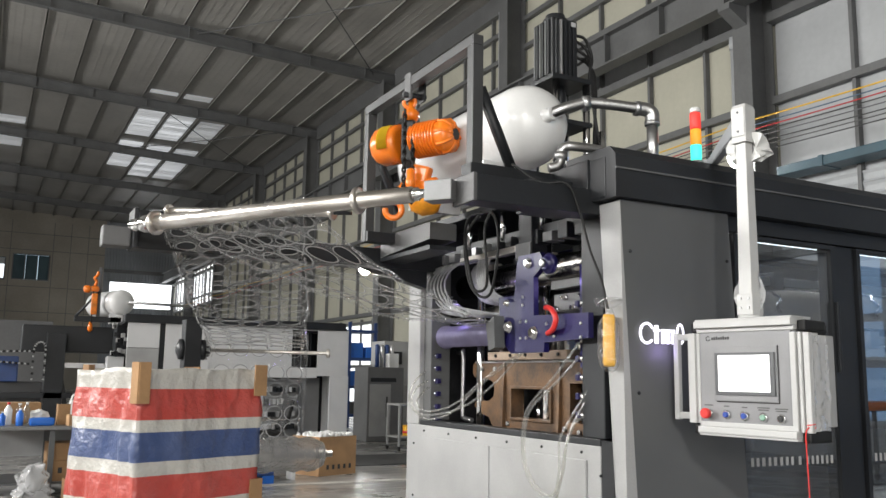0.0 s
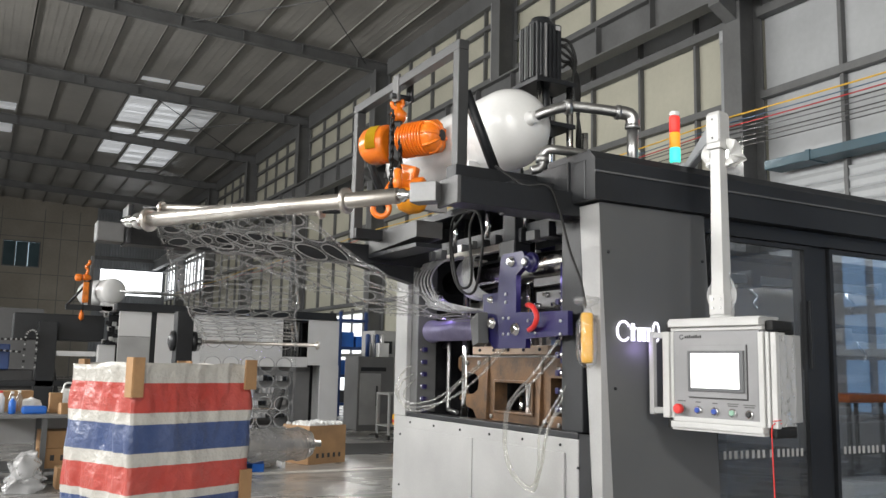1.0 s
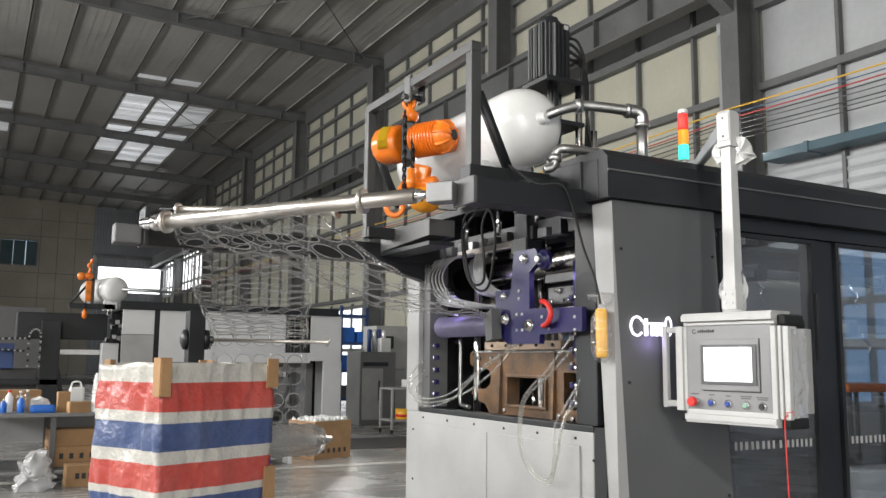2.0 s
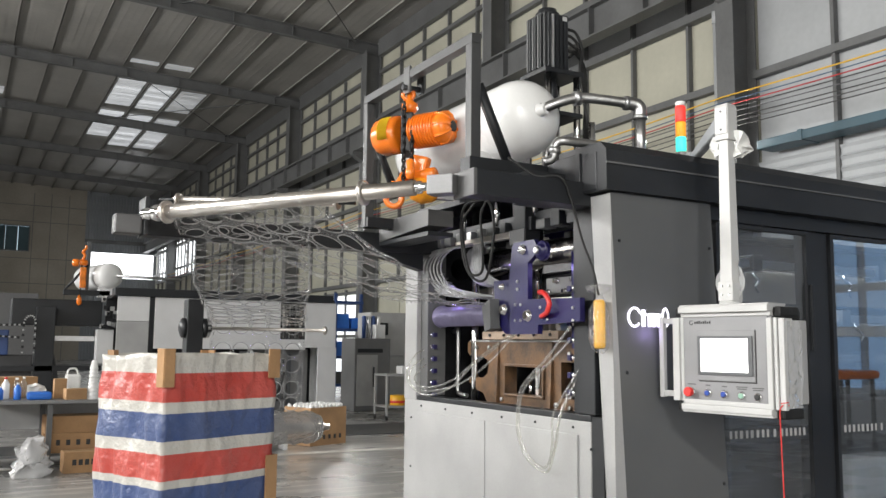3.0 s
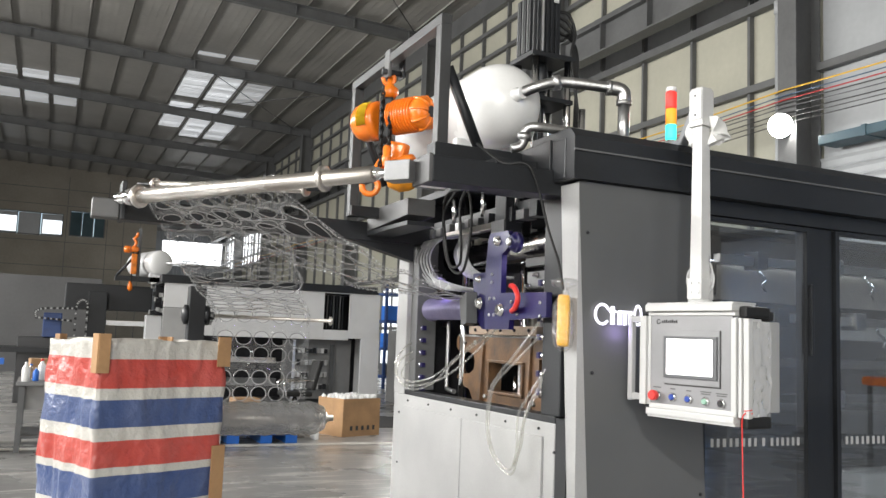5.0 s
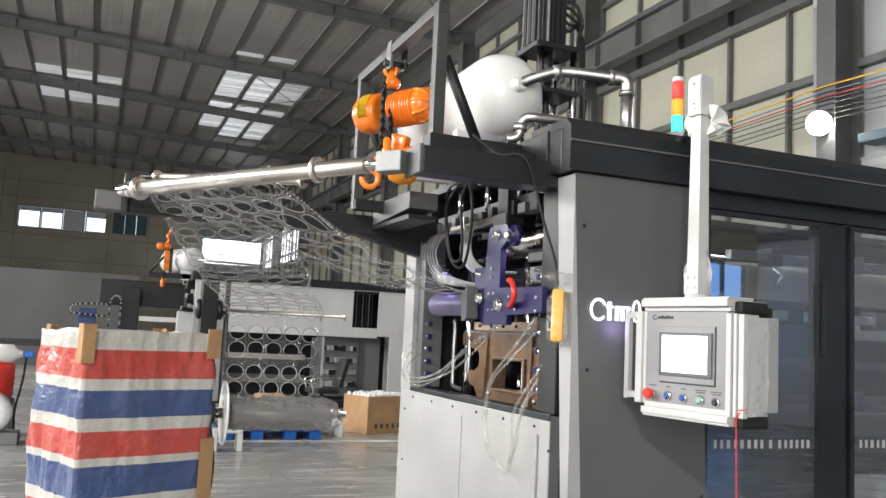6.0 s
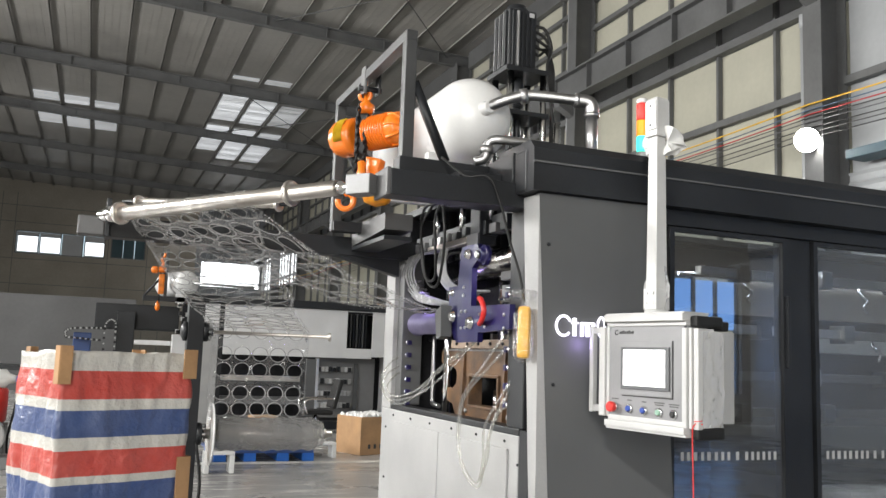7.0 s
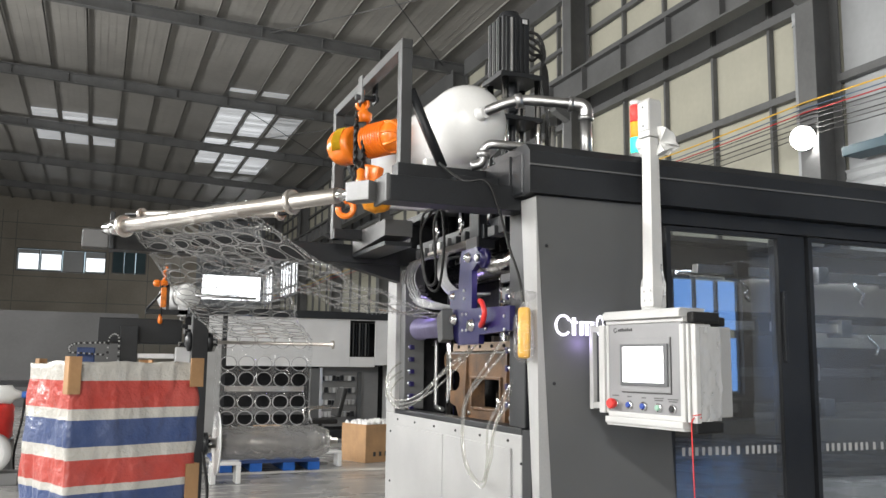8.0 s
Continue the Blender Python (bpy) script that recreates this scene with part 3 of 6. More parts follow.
# low partition beside the office end
solid("partition", box(B(), -14, 2.2, 30, 30.15, 0, 3.0), mat("dark_grey_partition_sheet", (0.095, 0.095, 0.097), 0.5, var=0.12, scale=0.8, fine=10, bump=0.01), "low grey sheet partition across the hall", "partition", kind="structure")
solid("floor_stripe", box(B(), -12, 12.4, 11.75, 11.95, 0.001, 0.004), mat("worn_white_floor_paint", (0.62, 0.6, 0.56), 0.5, var=0.2, scale=4), "worn pale painted floor stripe", "floor marking", kind="structure")
solid("floor_mat", box(B(), 5.75, 9.6, 13.75, 15.5, 0.001, 0.012, 0.003), mat("dark_rubber_matting", (0.055, 0.055, 0.056), 0.6, var=0.25, scale=3), "dark grey rubber mat on the floor", "mat")

# ---- the forming machine ----
mach = thing("forming_machine", (2.73, 4.3, 0), "large grey and black plastic forming machine", "machine")
F, S = 2.73, 3.3
# lower front cover with its seams
part("front_panel", box(B(), F, F + 0.03, 3.47, 5.37, 0.0, 1.165, 0.006), M_lightgrey, mach, "pale grey lower front cover")
cv = box(B(), F - 0.012, F - 0.0005, 3.56, 4.365, 0.05, 1.10, 0.003)
part("cover_plate", cv, M_lightgrey, mach)
part("cover_plate", box(B(), F - 0.012, F - 0.0005, 4.373, 5.19, 0.05, 1.10, 0.003), M_lightgrey, mach)
me_b = mesh_of("bolt", lathe(B(), (0, 0, 0), (-1, 0, 0), [(0, 0.0065), (0.004, 0.0065), (0.007, 0.004)], 10), M_black)
for y, z in [(3.60 + 0.307 * i, 1.132) for i in range(6)] + [(3.468, 1.043), (3.468, 0.74), (3.468, 0.4), (5.27, 1.05), (5.27, 0.745), (5.27, 0.4)]:
    o = under(new("bolt", me_b), mach)
    o.location = (F, y, z)
part("lip", box(B(), F + 0.0, F + 0.09, 3.47, 5.2, 1.165, 1.195, 0.004), M_black, mach)
# far post of the opening, near dark post, side cover with a pale return face
part("far_post", box(B(), F, F + 0.12, 5.215, 5.38, 1.165, 2.2, 0.006), M_lightgrey, mach)
part("far_post_liner", box(B(), F + 0.03, F + 0.16, 5.12, 5.214, 1.196, 2.15, 0.004), M_grey, mach)
part("near_post", box(B(), F + 0.005, F + 0.11, 3.445, 3.60, 1.196, 2.32, 0.006), M_black, mach)
rt = B()
rv = [rt.verts.new(p) for p in ((2.735, 3.298, 0), (2.835, 3.298, 0), (2.714, 3.298, 2.205), (2.708, 3.43, 2.205),
                                (2.755, 3.34, 0), (2.835, 3.33, 0), (2.734, 3.33, 2.205), (2.728, 3.44, 2.205))]
for q in ((0, 1, 2, 3), (7, 6, 5, 4), (0, 4, 5, 1), (1, 5, 6, 2), (2, 6, 7, 3), (3, 7, 4, 0)):
    rt.faces.new([rv[i] for i in q])
bmesh.ops.recalc_face_normals(rt, faces=rt.faces)
part("return_panel", rt, M_lightgrey, mach, "pale grey return of the side cover")
# black strip stands in for the shade in the gap beside the front cover
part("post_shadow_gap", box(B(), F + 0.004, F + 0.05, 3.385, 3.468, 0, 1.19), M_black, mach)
sp = B()
prism(sp, [(2.837, 0.0), (3.465, 0.0), (3.345, 2.21), (2.716, 2.21)], "y", S, S + 0.025)
part("side_panel", sp, M_grey, mach, "dark grey side cover")
me_b2 = mesh_of("bolt", lathe(B(), (0, 0, 0), (0, -1, 0), [(0, 0.008), (0.004, 0.008), (0.007, 0.005)], 10), M_black)
for x, z in ((2.765, 1.99), (2.80, 1.395), (2.83, 0.83), (3.33, 1.99), (3.39, 0.87), (2.855, 0.35)):
    o = under(new("bolt", me_b2), mach)
    o.location = (x, S, z)
# fascia along the top
fs = B()
prism(fs, [(3.27, 2.215), (3.27, 2.40), (3.31, 2.44), (3.62, 2.44), (3.62, 2.215)], "x", F - 0.06, 8.2)
part("fascia", fs, M_black, mach, "black folded top fascia")
part("fascia_groove", box(B(), F - 0.062, 8.2, 3.262, 3.269, 2.335, 2.343), M_grey, mach)
part("roof", box(B(), F + 0.1, 8.2, 3.62, 3.84, 2.38, 2.42), M_black, mach)
part("roof", box(B(), F + 0.1, 8.2, 5.1, 5.4, 2.38, 2.42), M_black, mach)
part("roof", box(B(), F + 0.1, 3.6, 3.84, 5.1, 2.38, 2.42), M_black, mach)
hb = box(B(), F - 0.065, F - 0.0, 3.335, 3.44, 2.22, 2.40, 0.006)
part("corner_block", hb, M_black, mach)
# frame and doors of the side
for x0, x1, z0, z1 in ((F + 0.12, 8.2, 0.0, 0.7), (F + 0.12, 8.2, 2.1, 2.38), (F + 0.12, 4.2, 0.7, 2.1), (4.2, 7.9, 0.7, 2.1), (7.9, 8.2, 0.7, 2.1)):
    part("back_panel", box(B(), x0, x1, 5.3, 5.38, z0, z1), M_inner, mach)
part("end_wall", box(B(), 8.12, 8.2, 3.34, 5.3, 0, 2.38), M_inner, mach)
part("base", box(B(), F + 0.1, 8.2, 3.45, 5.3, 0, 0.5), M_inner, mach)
part("base_skirt", box(B(), 3.42, 8.2, 3.375, 3.45, 0, 0.25), M_black, mach)
part("door_rail", box(B(), 3.36, 8.2, 3.335, 3.42, 2.14, 2.214, 0.004), M_black, mach)
for x0, x1 in ((3.43, 4.14), (4.30, 5.45), (5.6, 6.75), (6.9, 8.05)):
    d = part("door", holed(B(), "y", 3.345, 0.035, x0, x1, 0.26, 2.135, [(x0 + 0.025, x1 - 0.04, 0.36, 2.115)]), M_black, mach, "black framed glazed sliding door")
    g = part("pane", box(B(), x0 + 0.02, x1 - 0.035, 3.358, 3.364, 0.355, 2.12), M_door, d, "smoked clear pane")
    g.visible_shadow = False
    # lettering as bars
    xx = x0 + 0.07
    for wdt in (0.03, 0.03, 0.036, 0.028, 0.036, 0.032, 0.03, 0.028, 0, 0.032, 0, 0.03, 0.027, 0.028, 0.028, 0.027, 0.03):
        if wdt:
            part("letter", box(B(), xx, xx + wdt * 0.5, 3.3545, 3.357, 1.066, 1.104), M_text, d)
        xx += wdt + 0.006 if wdt else 0.016
    part("door_handle", box(B(), x1 - 0.03, x1 - 0.012, 3.325, 3.345, 1.5, 1.85, 0.004), M_black, d)
for x in (4.145, 5.455, 6.755):
    part("door_post", box(B(), x, x + 0.145, 3.36, 3.46, 0.25, 2.14, 0.004), M_black, mach)
# glowing strip added to go with the lamp that brightens the inside
part("added_light_strip", box(B(), 3.95, 7.85, 3.97, 4.03, 2.26, 2.285), glow("added_light_tube", (0.95, 0.98, 1.0), 4.0), mach, "added white light strip inside the machine")
# lit sign letters as plain shapes on the side cover
sn_ = thing("lit_sign", (2.98, S, 1.58), "white backlit sign shapes on side cover", "sign")
part("sign_ring", sweep(B(), [(2.841 + 0.036 * math.cos(a), S - 0.01, 1.645 + 0.042 * math.sin(a)) for a in [math.radians(30 + 18 * k) for k in range(17)]], 0.0055, 6), M_sign, sn_)
part("sign_ring", sweep(B(), [(3.028 + 0.018 * math.cos(a), S - 0.01, 1.647 + 0.042 * math.sin(a)) for a in [math.radians(20 * k) for k in range(19)]], 0.005, 6), M_sign, sn_)
for x0, x1, z0, z1 in ((2.889, 2.901, 1.603, 1.68), (2.882, 2.912, 1.655, 1.663), (2.927, 2.938, 1.603, 1.66), (2.955, 2.965, 1.603, 1.657), (2.983, 2.994, 1.603, 1.657), (2.927, 2.994, 1.6575, 1.664)):
    part("sign_bar", box(B(), x0, x1, S - 0.016, S - 0.001, z0, z1, 0.002), M_sign, sn_)

# inside: mould table, casting, blue brackets, rollers
tab = thing("mould_casting", (3.05, 4.35, 1.17), "rust-toned cast iron lower mould carrier", "casting")
cast = B()
holed(cast, "x", 2.97, 0.07, 3.72, 4.66, 1.165, 1.545, [(4.17, 4.53, 1.237, 1.392), (3.72, 4.01, 1.235, 1.427)])
prism(cast, [(4.66, 1.165), (4.66, 1.545), (4.95, 1.54), (4.975, 1.525), (4.975, 1.47), (4.95, 1.45), (4.79, 1.44), (4.745, 1.425), (4.73, 1.39), (4.74, 1.345), (4.79, 1.318), (4.94, 1.312), (4.955, 1.285), (4.90, 1.25), (4.79, 1.225), (4.74, 1.165)], "x", 2.97, 3.04)
bmesh.ops.remove_doubles(cast, verts=cast.verts[:], dist=0.0005)
part("front_web", cast, M_cast, tab)
for y0, y1, z0, z1 in ((4.155, 4.545, 1.222, 1.237), (4.155, 4.545, 1.392, 1.407), (4.155, 4.17, 1.237, 1.392), (4.53, 4.545, 1.237, 1.392)):
    part("opening_rim", box(B(), 2.955, 2.97, y0, y1, z0, z1, 0.004), M_cast, tab)
for k in range(4):
    part("inner_pin", cyl(B(), (3.09, 4.23 + 0.075 * k, 1.20), (3.09, 4.23 + 0.075 * k, 1.29 + 0.03 * (k % 2)), 0.014, seg=10), M_chrome, tab)
for y in (4.62, 4.09):
    part("rib", prism(B(), [(2.945, 1.17), (2.97, 1.17), (2.97, 1.535), (2.96, 1.535)], "y", y - 0.012, y + 0.012), M_cast, tab)
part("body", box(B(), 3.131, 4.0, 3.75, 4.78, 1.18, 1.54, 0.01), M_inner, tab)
part("deck", box(B(), 3.041, 3.13, 3.75, 4.9, 1.49, 1.543, 0.004), M_cast, tab)
part("top_plate", box(B(), 2.93, 3.9, 3.98, 4.74, 1.546, 1.594, 0.004), mat("tan_machined_plate", (0.36, 0.27, 0.2), 0.4, 0.4, var=0.1, scale=8), tab, "pale machined top plate")
random.seed(4)
for i in range(26):
    y, x = 3.86 + 0.033 * i, 2.96 + 0.25 * random.random()
    part("clamp", box(B(), x, x + 0.05, y, y + 0.025, 1.594, 1.62 + 0.04 * random.random(), 0.003), M_steel, tab, "bright steel clamp block")

# ---- over the machine: arms, portal, tank, pipes, motor ----
def arm(x0, x1, y0, y1, z0, z1, label):
    a = thing("support_arm", (x1, (y0 + y1) / 2, z0), label, "arm", "turning bar arms")
    part("beam", box(B(), x0, x1, y0, y1, z0, z1, 0.006), M_black, a)
    return a


near_arm = arm(2.084, 2.80, 3.43, 3.56, 2.16, 2.272, "black square steel cantilever arm on the machine")
part("end_plate", box(B(), 2.066, 2.084, 3.425, 3.60, 2.155, 2.275, 0.004), M_dullalu, near_arm, "pale end plate")
part("flange_plate", box(B(), 2.66, 2.72, 3.45, 3.83, 2.225, 2.41, 0.004), M_black, near_arm)
part("tie_beam", box(B(), 2.45, 2.66, 3.561, 3.70, 2.18, 2.33, 0.004), M_black, near_arm)
far_arm = arm(1.0, 2.85, 5.11, 5.24, 2.085, 2.20, "long black steel cantilever arm on the machine")
part("end_block", box(B(), 0.86, 0.999, 5.115, 5.235, 2.09, 2.195, 0.008), M_dullalu, far_arm, "dull aluminium end block")
part("bearing_plate", box(B(), 1.0, 1.025, 5.06, 5.25, 2.08, 2.29, 0.004), M_black, far_arm)
part("gusset", prism(B(), [(2.3, 2.085), (2.72, 2.085), (2.72, 1.98)], "y", 5.12, 5.2), M_black, far_arm)

cross = thing("cross_beam", (2.5, 4.4, 2.12), "pale grey steel cross beam under the tank", "beam")
cbm = B()
prism(cbm, [(4.46, 2.17), (5.1, 2.14), (5.1, 2.26), (4.46, 2.26)], "x", 2.40, 2.56)
part("web", cbm, M_dullalu, cross)
part("flange", box(B(), 2.40, 2.56, 4.46, 5.10, 2.115, 2.138), M_black, cross)

portal = thing("hoist_frame", (2.25, 4.34, 2.4), "grey square-tube portal frame for the hoist", "frame")
for y0 in (3.715, 4.925):
    part("post", box(B(), 2.225, 2.28, y0, y0 + 0.055, 2.396 if y0 < 4 else 2.2, 2.955, 0.004), M_portal, portal)
    part("brace", sweep(B(), [(2.28, y0 + 0.027, 2.76), (2.45, y0 + 0.027, 2.40)], 0.026, 4), M_black, portal)
part("top_bar", box(B(), 2.225, 2.28, 3.715, 4.98, 2.955, 3.003, 0.004), M_portal, portal)
part("foot_rail", box(B(), 2.21, 2.8, 3.70, 3.79, 2.325, 2.396, 0.004), M_black, portal)
part("back_rail", box(B(), 2.23, 2.6, 4.9, 4.98, 2.2, 2.26, 0.003), M_black, portal)

tank = thing("air_tank", (2.64, 4.4, 2.42), "glossy white enamelled horizontal air tank", "tank")
tp = [(0, 0.0), (0.006, 0.05), (0.03, 0.11), (0.07, 0.16), (0.12, 0.19), (0.17, 0.203), (0.20, 0.206), (1.22, 0.206), (1.27, 0.2), (1.33, 0.17), (1.38, 0.1), (1.40, 0.0)]
part("shell", lathe(B(), (2.655, 3.735, 2.68), (2.655, 9, 2.68), tp, 48), M_tank, tank)
part("nozzle", lathe(B(), (2.64, 3.765, 2.685), (2.66, 3.70, 2.69), [(0, 0.036), (0.03, 0.036), (0.034, 0.028), (0.06, 0.028)], 20), M_tank, tank)
for y in (4.05, 4.85):
    part("saddle", box(B(), 2.48, 2.80, y, y + 0.05, 2.40, 2.52, 0.004), M_tank, tank)

pipe = thing("air_pipe", (3.1, 3.54, 2.44), "galvanised steel air pipe with elbows", "pipe")
pp = spline([(2.645, 3.745, 2.685), (2.70, 3.70, 2.715), (2.78, 3.665, 2.745), (2.84, 3.645, 2.755), (2.94, 3.605, 2.75), (3.08, 3.545, 2.735)], 6)
part("run", sweep(B(), pp, 0.026, 14), M_zinc, pipe)
part("elbow", sweep(B(), spline([(3.05, 3.557, 2.737), (3.09, 3.54, 2.732), (3.11, 3.53, 2.712), (3.112, 3.53, 2.67)], 5), 0.034, 14), M_zinc, pipe)
part("riser", cyl(B(), (3.112, 3.53, 2.42), (3.112, 3.53, 2.68), 0.028, seg=14), M_zinc, pipe)
for a, b in (((2.795, 3.661, 2.747), (2.825, 3.65, 2.753)), ((3.112, 3.53, 2.655), (3.112, 3.53, 2.675)), ((3.035, 3.563, 2.738), (3.055, 3.555, 2.736))):
    part("collar", cyl(B(), a, b, 0.037, seg=14), M_zinc, pipe)
drain = thing("drain_elbow", (2.53, 3.5, 2.4), "small galvanised drain elbow below the tank", "pipe")
part("elbow", sweep(B(), spline([(2.50, 3.52, 2.365), (2.535, 3.505, 2.375), (2.55, 3.50, 2.40), (2.553, 3.5, 2.44), (2.575, 3.49, 2.465), (2.63, 3.47, 2.467), (2.82, 3.44, 2.46)], 5), 0.021, 12), M_zinc, drain)
part("union", cyl(B(), (2.551, 3.50, 2.405), (2.553, 3.50, 2.435), 0.031, seg=12), M_zinc, drain)

mot = thing("servo_motor", (3.11, 4.2, 2.42), "black finned servo motor on a pillar stand", "motor")
part("body", box(B(), 2.945, 3.115, 4.115, 4.295, 3.06, 3.40, 0.012), M_black, mot)
part("end_cap", lathe(B(), (3.03, 4.205, 3.40), (3.03, 4.205, 4), [(0, 0.07), (0.02, 0.07), (0.028, 0.055), (0.045, 0.055)], 16), M_black, mot)
for i in range(6):
    y = 4.132 + 0.026 * i
    part("fin", box(B(), 2.931, 2.945, y, y + 0.011, 3.075, 3.385, 0.002), M_grey if i % 2 == 1 else M_black, mot)
for i in range(5):
    x = 2.962 + 0.028 * i
    part("fin", box(B(), x, x + 0.012, 4.10, 4.115, 3.075, 3.385, 0.002), M_alu if i == 1 else M_black, mot)
part("name_plate", box(B(), 3.06, 3.09, 4.097, 4.0995, 3.355, 3.38), M_text, mot, "small pale plate")
part("mount_plate", box(B(), 2.91, 3.18, 4.06, 4.31, 3.03, 3.057, 0.004), M_black, mot)
part("middle_plate", box(B(), 2.93, 3.17, 4.06, 4.30, 2.79, 2.815, 0.004), M_black, mot)
for x, y in ((2.95, 4.09), (3.15, 4.09), (2.95, 4.28), (3.15, 4.28)):
    part("pillar", cyl(B(), (x, y, 2.40), (x, y, 3.035), 0.02, seg=12), M_chrome, mot)
part("spindle", cyl(B(), (3.04, 4.18, 2.4), (3.04, 4.18, 3.03), 0.02, seg=14), M_black, mot)
part("coupling", lathe(B(), (3.04, 4.18, 2.86), (3.04, 4.18, 4), [(0, 0.03), (0.05, 0.036), (0.1, 0.036), (0.17, 0.026)], 14), M_black, mot)
for x, y in ((3.20, 4.02), (3.235, 4.08)):
    part("guide_rod", cyl(B(), (x, y, 2.4), (x, y, 2.76), 0.02, seg=12), M_chrome, mot)
for k in range(5):
    cb2 = spline([(3.11, 4.14 + 0.02 * k, 3.33 - 0.02 * k), (3.17, 4.12 + 0.02 * k, 3.31 - 0.03 * k), (3.20, 4.10 + 0.015 * k, 3.2), (3.16 + 0.01 * k, 4.07, 3.05), (3.20, 4.05 + 0.01 * k, 2.7), (3.19, 4.05, 2.42)], 5)
    part("cable", sweep(B(), cb2, 0.009, 6), M_rubber, mot)

# chain hoist
hz = thing("chain_hoist", (2.24, 4.43, 2.3), "orange electric chain hoist hanging from the frame", "hoist")
u = Vector((0.5, -0.865, 0.02)).normalized()
c0 = Vector((2.255, 4.44, 2.665))
part("gear_case", lathe(B(), c0 - 0.235 * u, c0, [(0, 0.06), (0.012, 0.085), (0.03, 0.098), (0.055, 0.104), (0.13, 0.106), (0.165, 0.104), (0.17, 0.08)], 12), M_orange, hz)
lb = B()
la_, lb_ = u.orthogonal().normalized(), u.cross(u.orthogonal().normalized())
toward = Vector((-0.42, -0.85, 0.3)) - Vector((-0.42, -0.85, 0.3)).dot(u) * u
t0 = math.atan2(toward.dot(lb_), toward.dot(la_))
rows_ = [[lb.verts.new(c0 + d * u + 0.1085 * (math.cos(t0 + a) * la_ + math.sin(t0 + a) * lb_)) for a in [-0.75 + 0.15 * k for k in range(11)]] for d in (-0.165, -0.10)]
for k in range(10):
    lb.faces.new((rows_[0][k], rows_[0][k + 1], rows_[1][k + 1], rows_[1][k])).smooth = True
bmesh.ops.solidify(lb, geom=lb.faces[:], thickness=0.002)
part("label", lb, mat("yellow_label", (0.9, 0.62, 0.02), 0.45, var=0.04, bump=0), hz, "yellow label on the gear case")
part("chain_guide", box(B(), -0.035, 0.035, -0.085, 0.085, -0.12, 0.10, 0.012, Matrix.Translation(c0 - 0.03 * u) @ Euler((0, 0, -0.5)).to_matrix().to_4x4()), M_black, hz)
part("motor_case", lathe(B(), c0 + 0.005 * u, c0 + u, [(0, 0.08), (0.01, 0.083), (0.18, 0.083), (0.195, 0.088), (0.22, 0.086), (0.245, 0.062), (0.251, 0.036), (0.255, 0.025)], 24), M_orange, hz)
for i in range(9):
    part("fin", lathe(B(), c0 + (0.02 + 0.018 * i) * u, c0 + u, [(0, 0.083), (0.001, 0.094), (0.007, 0.094), (0.008, 0.083)], 24), M_orange, hz)
for i in range(8):
    a = 2 * math.pi * i / 8
    s_, t_ = u.orthogonal().normalized(), u.cross(u.orthogonal().normalized())
    d = math.cos(a) * s_ + math.sin(a) * t_
    part("end_rib", sweep(B(), [c0 + 0.185 * u + 0.089 * d, c0 + 0.223 * u + 0.085 * d, c0 + 0.25 * u + 0.06 * d, c0 + 0.257 * u + 0.03 * d], 0.009, 5), M_orange, hz)
part("end_hub", cyl(B(), c0 + 0.245 * u, c0 + 0.263 * u, 0.03, seg=14), M_black, hz)


def hook(bm, p, r, th):
    pts = [p + Vector((0, 0, 0.05)), p]
    for k in range(11):
        a = math.radians(80 - 27 * k)
        pts.append(p + Vector((0.874 * r * math.cos(a), -0.486 * r * math.cos(a), -r + r * math.sin(a))))
    return sweep(bm, spline(pts, 3), th, 8)


part("top_hook", hook(B(), Vector((2.225, 4.435, 2.905)), 0.03, 0.011), M_orange, hz)
part("suspender", lathe(B(), (2.235, 4.435, 2.77), (2.235, 4.435, 9), [(0, 0.03), (0.02, 0.045), (0.05, 0.045), (0.07, 0.02), (0.12, 0.014)], 10), M_orange, hz)
part("trolley_plate", box(B(), 2.205, 2.222, 4.39, 4.46, 2.875, 3.025, 0.004), M_dullalu, hz, "bright steel trolley plate")
part("trolley_plate", box(B(), 2.283, 2.295, 4.38, 4.45, 2.875, 3.025, 0.004), M_black, hz)
part("trolley_pin", cyl(B(), (2.18, 4.42, 2.905), (2.31, 4.42, 2.905), 0.016, seg=10), M_black, hz)
for q, n_, z_ in ((c0 - 0.06 * u + Vector((-0.045, -0.10, 0)), 19, 2.80), (c0 + 0.0 * u + Vector((-0.045, -0.085, 0)), 15, 2.66)):
    for k in range(n_):
        z = z_ - 0.0235 * k
        ring = [Vector((0.010 * math.cos(a) * (1 if k % 2 else 0.2), 0.010 * math.cos(a) * (0.2 if k % 2 else 1), 0.017 * math.sin(a))) + Vector((q.x, q.y, z)) for a in [2 * math.pi * i / 8 for i in range(9)]]
        part("chain_link", sweep(B(), ring, 0.0058, 5), M_rubber, hz)
part("hook_block", lathe(B(), c0 + Vector((0.02, -0.05, -0.25)) - 0.1 * u, c0 + Vector((0.02, -0.05, -0.25)) + u, [(0, 0.03), (0.01, 0.045), (0.05, 0.048), (0.06, 0.035), (0.12, 0.04), (0.20, 0.04), (0.21, 0.02)], 12), M_orange, hz)
part("block_cheek", box(B(), -0.05, 0.05, -0.03, 0.03, -0.05, 0.05, 0.016, Matrix.Translation(c0 + Vector((0.02, -0.06, -0.19))) @ Euler((0, 0.25, -0.9)).to_matrix().to_4x4()), M_orange, hz)
part("spring_guide", lathe(B(), c0 + Vector((-0.055, -0.09, -0.17)), c0 + Vector((-0.055, -0.09, -1)), [(0, 0.012), (0.01, 0.022), (0.05, 0.02), (0.06, 0.026), (0.1, 0.022), (0.11, 0.012)], 12), M_orange, hz)
